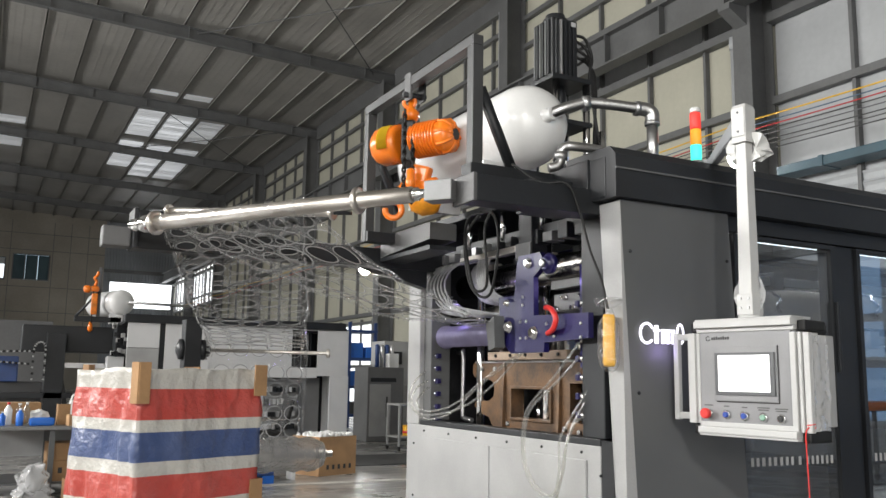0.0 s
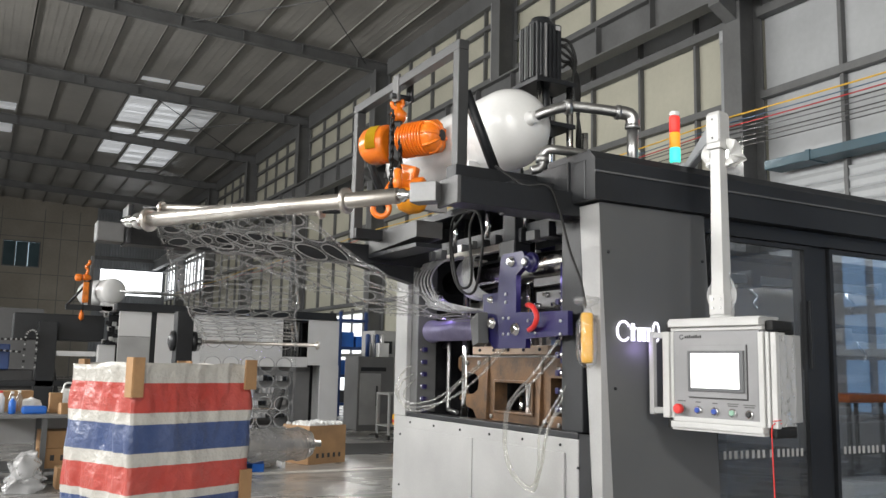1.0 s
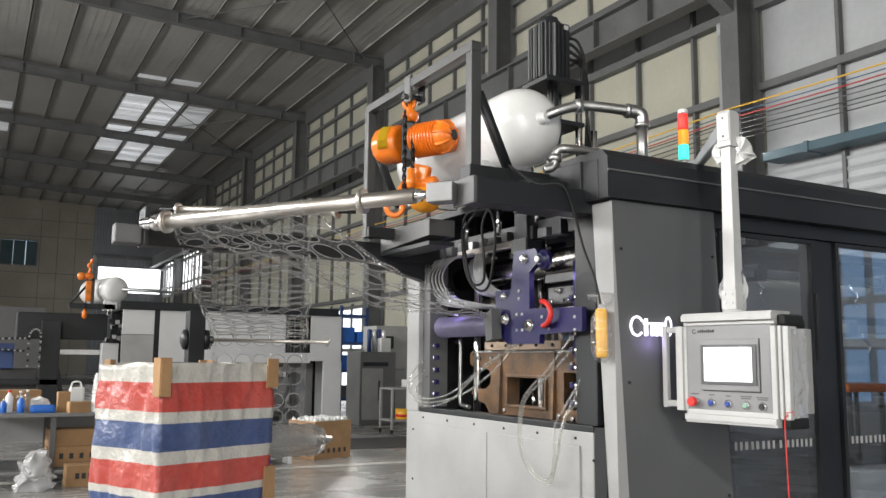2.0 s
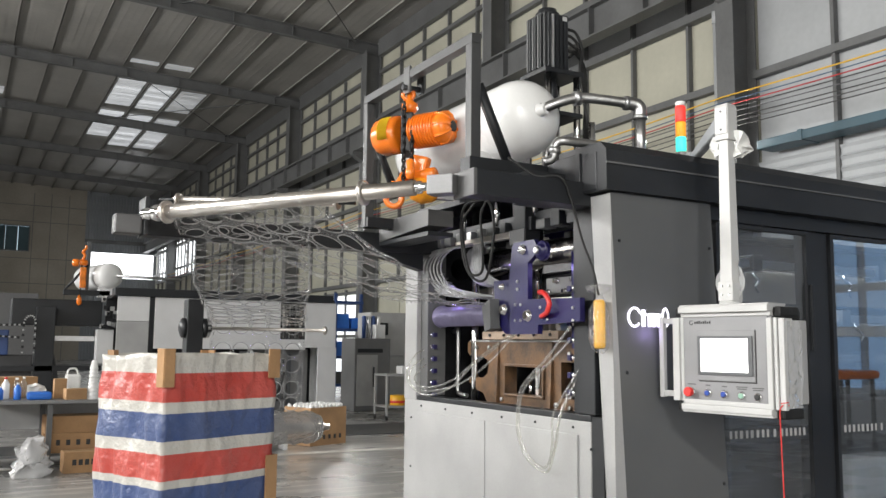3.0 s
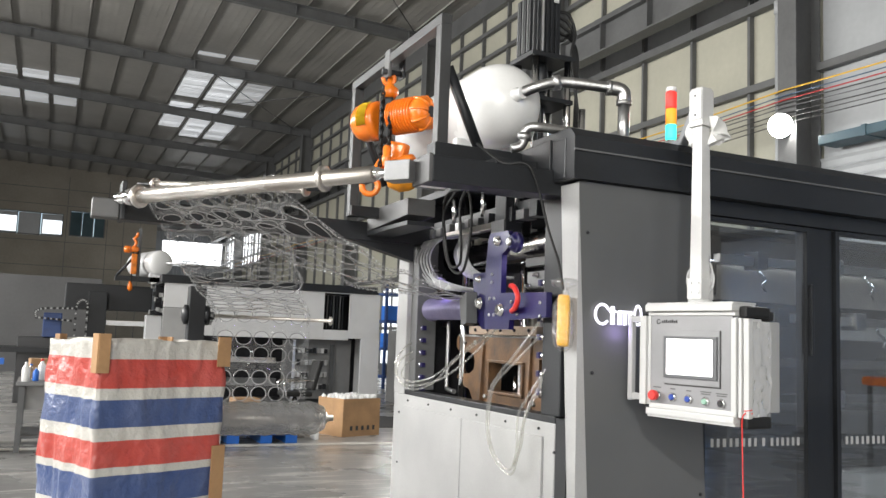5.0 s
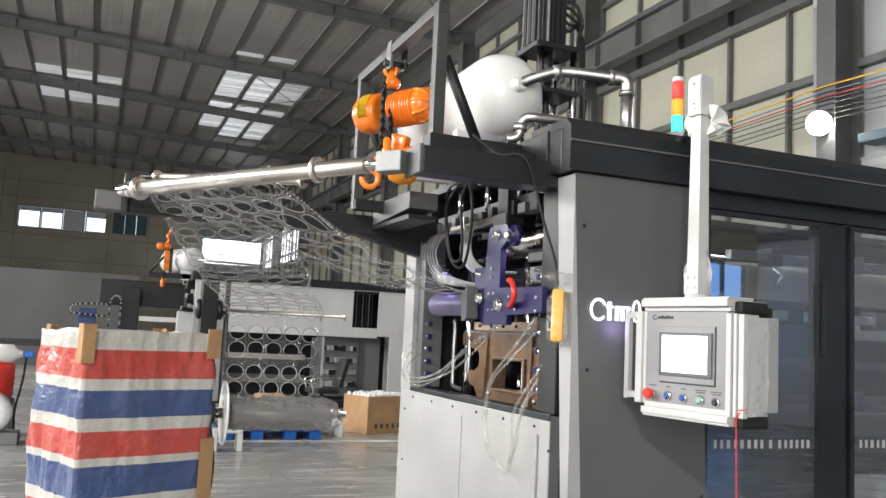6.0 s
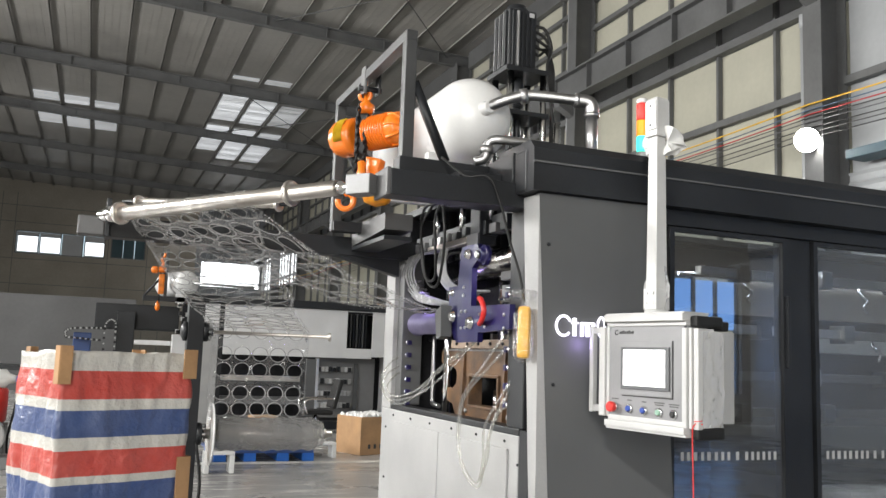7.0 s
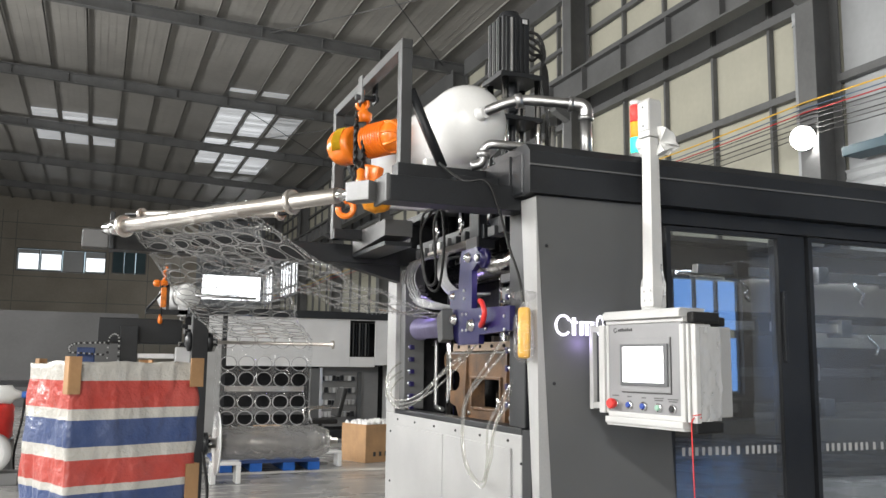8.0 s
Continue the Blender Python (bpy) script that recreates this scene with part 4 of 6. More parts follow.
part("hook", hook(B(), c0 + Vector((-0.11, -0.01, -0.335)), 0.042, 0.016), M_orange, hz)
part("hook", sweep(B(), [c0 + Vector((-0.11, -0.01, -0.34)), c0 + Vector((-0.06, -0.03, -0.24))], 0.02, 8), M_orange, hz)
cbag = lathe(B(), c0 + Vector((0.05, -0.05, -0.27)), c0 + Vector((0.05, -0.05, -2)), [(0, 0.075), (0.03, 0.085), (0.07, 0.083), (0.10, 0.066), (0.118, 0.035), (0.122, 0.0)], 14)
for v in cbag.verts:
    v.co += 0.012 * Vector((noise.noise(v.co * 25), noise.noise(v.co * 25 + Vector((9, 0, 0))), noise.noise(v.co * 25 + Vector((0, 9, 0)))))
part("chain_bag", cbag, mat("amber_canvas", (0.80, 0.30, 0.01), 0.5, var=0.15, scale=14, bump=0.006), hz, "crumpled amber chain bag")
hz.location = hz.location + 0.03 * u

# signal tower
tw = thing("signal_tower", (3.42, 3.56, 2.44), "red amber and green stacked signal lamp", "signal lamp")
for k, (z0, z1, m) in enumerate(((2.44, 2.53, M_lightgrey), (2.535, 2.61, M_lgrn), (2.612, 2.69, M_lyel), (2.692, 2.775, M_lred), (2.777, 2.80, M_tank))):
    part(("foot", "green_lens", "amber_lens", "red_lens", "cap")[k], lathe(B(), (3.42, 3.56, z0), (3.42, 3.56, 9), [(0, 0.025), (0.004, 0.027), (z1 - z0 - 0.004, 0.027), (z1 - z0, 0.024)], 20), m, tw)

# ---- control panel on its swing arm ----
hm = thing("control_panel", (2.98, 2.9, 1.22), "white and grey operator panel on swing arm", "control panel")
HM = Matrix.Translation((2.947, 3.119, 0)) @ Matrix(((0.145, 0.989, 0, 0), (-0.989, 0.145, 0, 0), (0, 0, 1, 0), (0, 0, 0, 1)))


def hbox(name, u0, u1, v0, v1, z0, z1, m, bevel=0.003, label="", parent=None):
    return part(name, box(B(), u0, u1, v0, v1, z0, z1, bevel, HM), m, parent or hm, label)


hbox("body", 0.01, 0.445, 0.0, 0.10, 1.26, 1.64, M_hmi)
hbox("back_box", 0.04, 0.475, 0.10, 0.21, 1.285, 1.625, M_lightgrey, 0.006)
hbox("front_plate", 0.028, 0.432, -0.008, -0.0005, 1.272, 1.642, M_hmi, 0.002, "brushed grey front plate")
# white aluminium profiles with a step and a groove each
for z0, z1, d0, d1 in ((1.641, 1.658, -0.016, 0.09), (1.658, 1.686, -0.035, 0.10), (1.686, 1.693, -0.026, 0.105)):
    hbox("top_profile", 0.018, 0.448, d0, d1, z0, z1, M_panelwhite, 0.003)
for z0, z1, d0, d1 in ((1.271, 1.290, -0.016, 0.09), (1.246, 1.271, -0.035, 0.10), (1.236, 1.246, -0.026, 0.105)):
    hbox("bottom_profile", 0.028, 0.455, d0, d1, z0, z1, M_panelwhite, 0.003)
for u0, u1, d0, d1 in ((0.012, 0.028, -0.012, 0.09), (-0.022, 0.012, -0.022, 0.10)):
    hbox("side_profile", u0, u1, d0, d1, 1.282, 1.64, M_panelwhite, 0.003)
for u0, u1, d0, d1 in ((0.433, 0.455, -0.022, 0.10), (0.455, 0.463, -0.008, 0.10), (0.463, 0.476, -0.018, 0.10)):
    hbox("side_profile", u0, u1, d0, d1, 1.27, 1.632, M_panelwhite, 0.003)
for u_, z0 in ((-0.022, 1.641), (0.45, 1.636), (-0.015, 1.238), (0.456, 1.23)):
    hbox("corner_cap", u_, u_ + 0.036, 0.0, 0.14, z0, z0 + 0.042, M_rubber, 0.01)
hbox("back_cap", 0.06, 0.45, 0.115, 0.21, 1.628, 1.665, M_rubber, 0.008)
for u_, v_, a, b in ((-0.107, 0.02, 1.29, 1.645), (0.492, 0.0, 1.268, 1.63)):
    hd = part("handle", box(B(), u_ - 0.012, u_ + 0.012, v_ - 0.012, v_ + 0.012, a, b, 0.004, HM), M_panelwhite, hm)
    for z in (a + 0.005, b - 0.031):
        part("bracket", box(B(), u_ + 0.013, -0.0225, v_ - 0.012, v_ + 0.012, z, z + 0.026, 0.003, HM) if u_ < 0 else box(B(), 0.4765, u_ + 0.004, v_ + 0.013, v_ + 0.06, z, z + 0.026, 0.003, HM), M_panelwhite, hd)
# crinkled wrapping film left on the side
wf = B()
NU, NW = 8, 14
wg = [[wf.verts.new(HM @ (Vector((0.497 + 0.012 * noise.noise(Vector((a_ * 0.9, b_ * 0.7, 2.0))), 0.016 + 0.11 * a_ / NU, 1.275 + 0.345 * b_ / NW)))) for b_ in range(NW + 1)] for a_ in range(NU + 1)]
for a_ in range(NU):
    for b_ in range(NW):
        wf.faces.new((wg[a_][b_], wg[a_ + 1][b_], wg[a_ + 1][b_ + 1], wg[a_][b_ + 1])).smooth = True
part("wrapping", wf, clear("milky_wrapping", (0.9, 0.9, 0.9), 0.1, 1.0, 18.0, 1.5, 0.35), hm, "loose milky wrapping film")
hbox("screen_surround", 0.097, 0.374, -0.0125, -0.0085, 1.372, 1.583, M_hmi, 0.002)
# dark strips right of and below the surround paint its cast shadow
hbox("surround_shadow_line", 0.3745, 0.3785, -0.0105, -0.0085, 1.368, 1.585, M_ink_shade, 0)
hbox("surround_shadow_line", 0.104, 0.374, -0.0105, -0.0085, 1.3675, 1.3715, M_ink_shade, 0)
bz = hbox("bezel", 0.104, 0.366, -0.019, -0.013, 1.396, 1.560, mat("grey_bezel", (0.09, 0.093, 0.097), 0.4, var=0.05, bump=0), 0.002, "grey touch-screen bezel")
hbox("screen", 0.121, 0.346, -0.0205, -0.0193, 1.410, 1.549, M_screen, 0, "lit white display", bz)
lg = B()
sweep(lg, [HM @ Vector((0.068 + 0.009 * math.cos(a), -0.0092, 1.617 + 0.009 * math.sin(a))) for a in [math.radians(45 + 30 * k) for k in range(11)]], 0.0016, 5)
for k in range(8):
    box(lg, 0.085 + 0.0105 * k, 0.092 + 0.0105 * k, -0.0098, -0.0082, 1.612, 1.621 + 0.002 * (k % 3), 0, HM)
part("logo_mark", lg, M_ink_shade, hm, "small dark logo shapes")
for k, (u_, m_, nm) in enumerate(((0.064, M_red, "emergency_stop"), (0.146, M_bluebtn, "button"), (0.226, M_bluebtn, "button"), (0.308, M_greenbtn, "button"), (0.382, M_ink_shade, "selector"))):
    z = 1.322 - 0.002 * k
    p0, p1 = HM @ Vector((u_, -0.008, z)), HM @ Vector((u_, -1, z))
    bt = part(nm, lathe(B(), p0, p1, [(0, 0.016), (0.01, 0.016), (0.014, 0.02), (0.03, 0.021), (0.037, 0.017)] if k == 0 else [(0, 0.0115), (0.012, 0.0115), (0.016, 0.009)], 18), m_, hm, ("red mushroom push button", "blue push button", "blue push button", "green push button", "black selector knob")[k])
    part("ring", lathe(B(), p0, p1, [(0, 0.0175), (0.006, 0.0175), (0.009, 0.0145)], 18), M_chrome, bt)
    for w_, dz in (((0.02, 0.03),) if k == 0 else ((0.012, 0.03),) if k < 3 else ((0.026, 0.033), (0.022, 0.025))):
        part("caption", box(B(), u_ - w_, u_ + w_, -0.0093, -0.0082, z + dz, z + dz + 0.0045, 0, HM), mat("faint_grey_print", (0.09, 0.09, 0.09), 0.7, var=0.1, bump=0), hm, "tiny dark caption bar")
# tapered pole with its foot, loose wrapping round the foot, hinge head and swing arm
PU, PV = 0.2226, 0.057


def taper(bm, rows):
    """A square bar in the panel's axes; rows of (z, half width)."""
    rings = [[bm.verts.new(HM @ Vector((PU + a * r, PV + b * r, z))) for a, b in ((-1, -1), (1, -1), (1, 1), (-1, 1))] for z, r in rows]
    for lo_, hi_ in zip(rings, rings[1:]):
        for i in range(4):
            bm.faces.new((lo_[i], lo_[(i + 1) % 4], hi_[(i + 1) % 4], hi_[i]))
    bm.faces.new(rings[0][::-1])
    bm.faces.new(rings[-1])
    bmesh.ops.bevel(bm, geom=bm.edges[:], offset=0.003, segments=2, affect="EDGES", profile=0.6)
    return bm


part("pole", taper(B(), [(1.77, 0.029), (1.80, 0.029), (2.405, 0.0235)]), M_panelwhite, hm)
part("pole_foot", taper(B(), [(1.708, 0.036), (1.79, 0.0355)]), M_panelwhite, hm)
part("foot_disc", lathe(B(), HM @ Vector((PU, PV, 1.693)), HM @ Vector((PU, PV, 9)), [(0, 0.044), (0.004, 0.047), (0.012, 0.047), (0.016, 0.04)], 24), M_panelwhite, hm)
for du in (-0.018, 0.018):
    for dz in (1.735, 1.772):
        part("screw", lathe(B(), HM @ Vector((PU + du, PV - 0.036, dz)), HM @ Vector((PU + du, PV - 1, dz)), [(0, 0.006), (0.004, 0.005)], 8), M_zinc, hm)
for sgn in (-1, 1):
    ear = B()
    eg = [[ear.verts.new(HM @ Vector((PU + sgn * (0.03 + b_ * (0.012 + 0.03 * math.sin(math.pi * min(1, a_ / 9)) ** 2)), PV + 0.02 * (1 - b_) + 0.012 * noise.noise(Vector((a_ * 0.8, b_ * 3, sgn))), 1.70 + 0.02 * a_))) for b_ in (0, 0.35, 0.7, 1)] for a_ in range(10)]
    for a_ in range(9):
        for b_ in range(3):
            ear.faces.new((eg[a_][b_], eg[a_ + 1][b_], eg[a_ + 1][b_ + 1], eg[a_][b_ + 1])).smooth = True
    part("wrapping", ear, clear("foot_wrapping", (0.85, 0.85, 0.85), 0.1, 1.0, 18.0, 1.5, 0.5), hm, "loose milky wrapping round the foot")
hd = part("head", taper(B(), [(2.405, 0.034), (2.55, 0.034), (2.565, 0.028)]), M_panelwhite, hm)
part("head_plate", box(B(), PU - 0.03, PU + 0.03, PV - 0.038, PV - 0.0345, 2.43, 2.55, 0.002, HM), M_panelwhite, hd)
for dz in (2.45, 2.53):
    part("screw", lathe(B(), HM @ Vector((PU, PV - 0.038, dz)), HM @ Vector((PU, PV - 1, dz)), [(0, 0.005), (0.003, 0.004)], 8), M_grey, hd)
arm_bm = B()
a0, a1 = HM @ Vector((PU - 0.02, PV + 0.02, 2.50)), Vector((3.36, 3.42, 2.44))
side_ = (a1 - a0).cross(Vector((0, 0, 1))).normalized() * 0.02
av = [arm_bm.verts.new(p) for p in (a0 - side_ + Vector((0, 0, 0.05)), a0 + side_ + Vector((0, 0, 0.05)), a0 + side_ - Vector((0, 0, 0.03)), a0 - side_ - Vector((0, 0, 0.03)),
                                    a1 - side_ + Vector((0, 0, 0.035)), a1 + side_ + Vector((0, 0, 0.035)), a1 + side_, a1 - side_)]
for q in ((0, 1, 2, 3), (7, 6, 5, 4), (0, 4, 5, 1), (1, 5, 6, 2), (2, 6, 7, 3), (3, 7, 4, 0)):
    arm_bm.faces.new([av[i] for i in q])
bmesh.ops.recalc_face_normals(arm_bm, faces=arm_bm.faces)
bmesh.ops.bevel(arm_bm, geom=arm_bm.edges[:], offset=0.004, segments=2, affect="EDGES")
part("swing_arm", arm_bm, M_hallgrey, hm)
part("arm_base", lathe(B(), (3.36, 3.42, 2.40), (3.36, 3.42, 9), [(0, 0.05), (0.03, 0.05), (0.035, 0.04), (0.09, 0.036)], 18), M_hallgrey, hm)
for ru, rv_ in ((-0.045, 0.03), (0.045, 0.045)):
    rag = box(B(), -0.016, 0.016, -0.03, 0.03, -0.075, 0.02, 0, HM @ Matrix.Translation((PU + ru, PV + rv_, 2.41)))
    bmesh.ops.subdivide_edges(rag, edges=rag.edges[:], cuts=5, use_grid_fill=True)
    for v in rag.verts:
        v.co += 0.032 * Vector((noise.noise(v.co * 22), noise.noise(v.co * 20 + Vector((5, 0, 0))), 1.3 * noise.noise(v.co * 15 + Vector((0, 5, 0)))))
    part("wrapping", rag, M_bottle, hm, "loose white plastic wrapping")
part("red_cord", sweep(B(), spline([HM @ Vector((0.492, -0.014, 1.29)), HM @ Vector((0.48, -0.016, 1.27)), HM @ Vector((0.478, -0.014, 1.2)), HM @ Vector((0.482, -0.01, 0.9)), HM @ Vector((0.488, 0.0, 0.4)), HM @ Vector((0.5, 0.02, 0.02))], 6), 0.0025, 6), M_red, hm, "thin hanging red cord")
part("cord_turns", sweep(B(), [HM @ Vector((0.492 + 0.015 * math.cos(a), 0.015 * math.sin(a), 1.288 + 0.0012 * k)) for k, a in enumerate([0.6 * q for q in range(12)])], 0.002, 5), M_red, hm, "cord wound round the handle")

# ---- turning bar and perforated film ----
BA, BBn = Vector((1.965, 3.68, 2.218)), Vector((0.99, 4.935, 2.175))
ub = (BBn - BA).normalized()
bar = thing("turning_bar", BA, "polished stainless turning bar with collars", "roller")
LB = (BBn - BA).length
part("tube", cyl(B(), BA + 0.05 * ub, BA + (LB - 0.1) * ub, 0.036, seg=36), M_steel, bar)
for d in (0.315, LB - 0.13):
    part("collar", lathe(B(), BA + (d - 0.012) * ub, BA + 9 * ub, [(0, 0.05), (0.003, 0.06), (0.018, 0.06), (0.022, 0.044), (0.03, 0.04)], 32), M_steel, bar)
KM = Matrix.Translation(BA - 0.075 * ub) @ Euler((0, 0, math.atan2(ub.y, ub.x))).to_matrix().to_4x4()
part("clamp_block", box(B(), -0.075, 0.05, -0.042, 0.042, -0.045, 0.043, 0.005, KM), M_blockalu, bar, "bright aluminium clamp block")
part("journal", lathe(B(), BA - 0.03 * ub, BA + ub, [(0, 0.018), (0.04, 0.02), (0.05, 0.03), (0.065, 0.03), (0.08, 0.024)], 20), M_chrome, bar)
part("journal", lathe(B(), BA + (LB - 0.1) * ub, BA + 9 * ub, [(0, 0.03), (0.02, 0.045), (0.05, 0.042), (0.06, 0.025), (0.085, 0.032), (0.12, 0.03)], 24), M_chrome, bar)
idl = thing("idler_bar", (1.2, 4.95, 2.25), "thin stainless idler bar with end discs", "roller")
i0, i1 = Vector((1.16, 5.0, 2.275)), Vector((1.79, 4.29, 2.215))
part("tube", cyl(B(), i0, i1, 0.02, seg=20), M_steel, idl)
ui = (i1 - i0).normalized()
for p in (i0, i1):
    part("disc", lathe(B(), p - 0.008 * ui, p + ui, [(0, 0.03), (0.003, 0.036), (0.014, 0.036), (0.017, 0.03)], 24), M_steel, idl)
part("stub", cyl(B(), i0 - 0.12 * ui, i1 + 0.1 * ui, 0.009, seg=10), M_black, idl)

web = thing("perforated_film", (2.0, 5.0, 0.8), "clear perforated plastic film web over rollers", "plastic film")
COLN, PIT, RAD = 5, 0.124, 0.052
WID = 0.68


def web_piece(rows, place, gap_w, rim=True):
    """Film cells with round holes; place(u, v) gives a point for u across in metres and v along in metres."""
    bm, rm = B(), B()
    SEG = 16
    off = (WID - COLN * PIT) / 2

    def put(b, u_, v_):
        return b.verts.new(place(u_, v_))
    for r in range(rows):
        v0 = r * PIT + gap_w * (r // 2)
        gap = gap_w if r % 2 else 0.0
        for c in range(COLN):
            cu, cv_ = off + (c + 0.5) * PIT, v0 + PIT / 2
            ins, outs, rin = [], [], []
            for k in range(SEG):
                a = 2 * math.pi * k / SEG
                ca, sa = math.cos(a), math.sin(a)
                q = (PIT / 2) / max(abs(ca), abs(sa))
                ins.append(put(bm, cu + RAD * ca, cv_ + RAD * sa))
                outs.append(put(bm, cu + q * ca, cv_ + q * sa))
                if rim:
                    rin.append([rm.verts.new(Vector(place(cu + rr_ * ca, cv_ + rr_ * sa)) + Vector((0, 0, dz))) for rr_, dz in ((RAD - 0.001, 0.0), (RAD + 0.002, 0.0035), (RAD + 0.0055, 0.0))])
            for k in range(SEG):
                j = (k + 1) % SEG
                bm.faces.new((ins[k], ins[j], outs[j], outs[k])).smooth = True
                if rim:
                    for w_ in range(2):
                        rm.faces.new((rin[k][w_], rin[j][w_], rin[j][w_ + 1], rin[k][w_ + 1])).smooth = True
        strips = [(0.0, off, v0, v0 + PIT), (WID - off, WID, v0, v0 + PIT)]
        if gap:
            strips.append((0.0, WID, v0 + PIT, v0 + PIT + gap))
        for ua, ub_, va, vb in strips:
            n = max(1, int((ub_ - ua) / 0.06))
            for k in range(n):
                a, b = ua + (ub_ - ua) * k / n, ua + (ub_ - ua) * (k + 1) / n
                bm.faces.new((put(bm, a, va), put(bm, b, va), put(bm, b, vb), put(bm, a, vb))).smooth = True
        # pin marks along both edges
        if rim:
            for e in (0.012, WID - 0.012):
                for k in range(6):
                    p = Vector(place(e, v0 + PIT * k / 6))
                    box(rm, p.x - 0.003, p.x + 0.003, p.y - 0.003, p.y + 0.003, p.z - 0.003, p.z + 0.003)
    bmesh.ops.remove_doubles(bm, verts=bm.verts[:], dist=0.0006)
    part("film", bm, M_film, web)
    tagged(part("hole_rims", rm, M_rim, web, "thick glinting hole edges"), kind="stuff")


def crumple(p, amp, f):
    p = Vector(p)
    return p + amp * Vector((noise.noise(p * f), noise.noise(p * f + Vector((7, 3, 0))), noise.noise(p * f + Vector((1, 9, 4)))))


# run 1: out of the machine, up to the bar
def run_one(u_, v_):
    y = 4.14 + u_
    s = max(0, min(1, v_ / 1.5))
    d = (y - BA.y) / ub.y
    xb = (BA + ub * d)
    x0 = 2.98
    x = x0 + (xb.x - x0) * s
    z = 1.74 + (2.195 - 1.74) * s ** 1.25 - 0.10 * math.sin(math.pi * s)
    yy = y + 0.16 * (1 - s) * (0.5 - u_ / WID)
    return crumple((x, yy, z), 0.045 * math.sin(math.pi * min(1, s)) + 0.008, 5.0)


web_piece(12, run_one, 0.0)


# wrap round the bar
def run_wrap(u_, v_):
    y = 4.14 + u_
    p = BA + ub * ((y - BA.y) / ub.y)
    side = Vector((ub.y, -ub.x, 0)).normalized()
    a = -0.5 + 3.6 * v_ / 0.25
    return p + 0.043 * (math.cos(a) * -Vector((0, 0, 1)) * 1 + math.sin(a) * -side) + crumple((0, 0, 0), 0, 1)


web_piece(2, run_wrap, 0.0, False)


# run 2: from the bar to the winder's upper shaft, then straight down to the roll
def run_two(u_, v_):
    y = 4.14 + u_
    p = BA + ub * ((y - BA.y) / ub.y) + Vector((0, 0, 0.03))
    q = Vector((1.83 + 0.76 * (1 - u_ / WID), 6.86, 1.655))
    L1 = 2.55
    if v_ < L1:
        s = v_ / L1
        r = p.lerp(q, s) - Vector((0, 0, 0.07 * math.sin(math.pi * s)))
        return crumple(r, 0.03 * math.sin(math.pi * s) + 0.004, 3.5)
    return crumple((q.x, q.y + 0.03, q.z - (v_ - L1)), 0.006, 3.0)


web_piece(23, run_two, 0.05)

# ---- winder stand ----
wi = thing("winder_stand", (1.7, 6.9, 0), "black winder post with shafts and film roll", "winder")
part("post", box(B(), 1.645, 1.765, 6.83, 6.97, 0.0, 1.835, 0.006), M_black, wi)
part("base", box(B(), 1.45, 1.95, 6.5, 7.3, 0.0, 0.05, 0.006), M_black, wi)
for z, r in ((1.62, 0.075), (0.85, 0.085)):
    part("bearing", lathe(B(), (1.60, 6.9, z), (9, 6.9, z), [(0, 0.03), (0.02, r), (0.045, r), (0.046, 0.03), (0.16, 0.03), (0.165, r), (0.2, r), (0.21, 0.03), (0.24, 0.03)], 20), M_black, wi)
    for k in range(8):
        a = 2 * math.pi * k / 8
        part("bolt", cyl(B(), (1.80, 6.9 + 0.06 * math.cos(a), z + 0.06 * math.sin(a)), (1.825, 6.9 + 0.06 * math.cos(a), z + 0.06 * math.sin(a)), 0.011, seg=6), M_zinc, wi)
part("shaft", lathe(B(), (1.82, 6.9, 1.62), (9, 6.9, 1.62), [(0, 0.028), (0.03, 0.022), (0.04, 0.014), (0.93, 0.014), (0.935, 0.034), (0.95, 0.034)], 18), M_steel, wi)
part("shaft", lathe(B(), (1.82, 6.9, 0.85), (9, 6.9, 0.85), [(0, 0.04), (0.95, 0.04), (0.955, 0.025), (1.0, 0.025)], 18), M_steel, wi)
part("side_disc", lathe(B(), (1.865, 6.9, 0.85), (9, 6.9, 0.85), [(0, 0.235), (0.004, 0.24), (0.012, 0.24)], 36), M_tank, wi, "white side disc")
rl = lathe(B(), (1.90, 6.9, 0.85), (9, 6.9, 0.85), [(0, 0.10)] + [(0.04 * k + 0.01, 0.125 + 0.006 * math.sin(2.2 * k)) for k in range(20)] + [(0.84, 0.09)], 36)
for v in rl.verts:
    v.co += 0.012 * Vector((0, noise.noise(v.co * 16), noise.noise(v.co * 16 + Vector((4, 0, 0)))))
part("film_roll", rl, M_roll, wi, "wound clear scrap film roll")
part("cable", sweep(B(), spline([(1.76, 6.8, 0.8), (1.80, 6.75, 0.5), (1.78, 6.72, 0.2), (1.82, 6.7, 0.01)], 5), 0.012, 6), M_rubber, wi)

# ---- striped bag ----
M_stripe = mat("striped_woven_plastic", (0.42, 0.40, 0.36), 0.34, var=0.3, scale=5, fine=34, bump=0.02)
sn = M_stripe.node_tree
s_geo, s_sep, s_ramp = (sn.nodes.new("ShaderNode" + k) for k in ("TexCoord", "SeparateXYZ", "ValToRGB"))
sn.links.new(s_geo.outputs["Object"], s_sep.inputs[0])
s_w = sn.nodes.new("ShaderNodeMath")
s_w.operation, s_w.inputs[1].default_value = "MULTIPLY", 0.625
sn.links.new(s_sep.outputs[2], s_w.inputs[0])
sn.links.new(s_w.outputs[0], s_ramp.inputs[0])
s_ramp.color_ramp.interpolation = "CONSTANT"
WHT, RED, BLU = (0.49, 0.475, 0.435, 1), (0.44, 0.032, 0.02, 1), (0.013, 0.047, 0.17, 1)
els = s_ramp.color_ramp.elements
els[0].position, els[0].color = 0, WHT
els[1].position, els[1].color = 0.02, RED
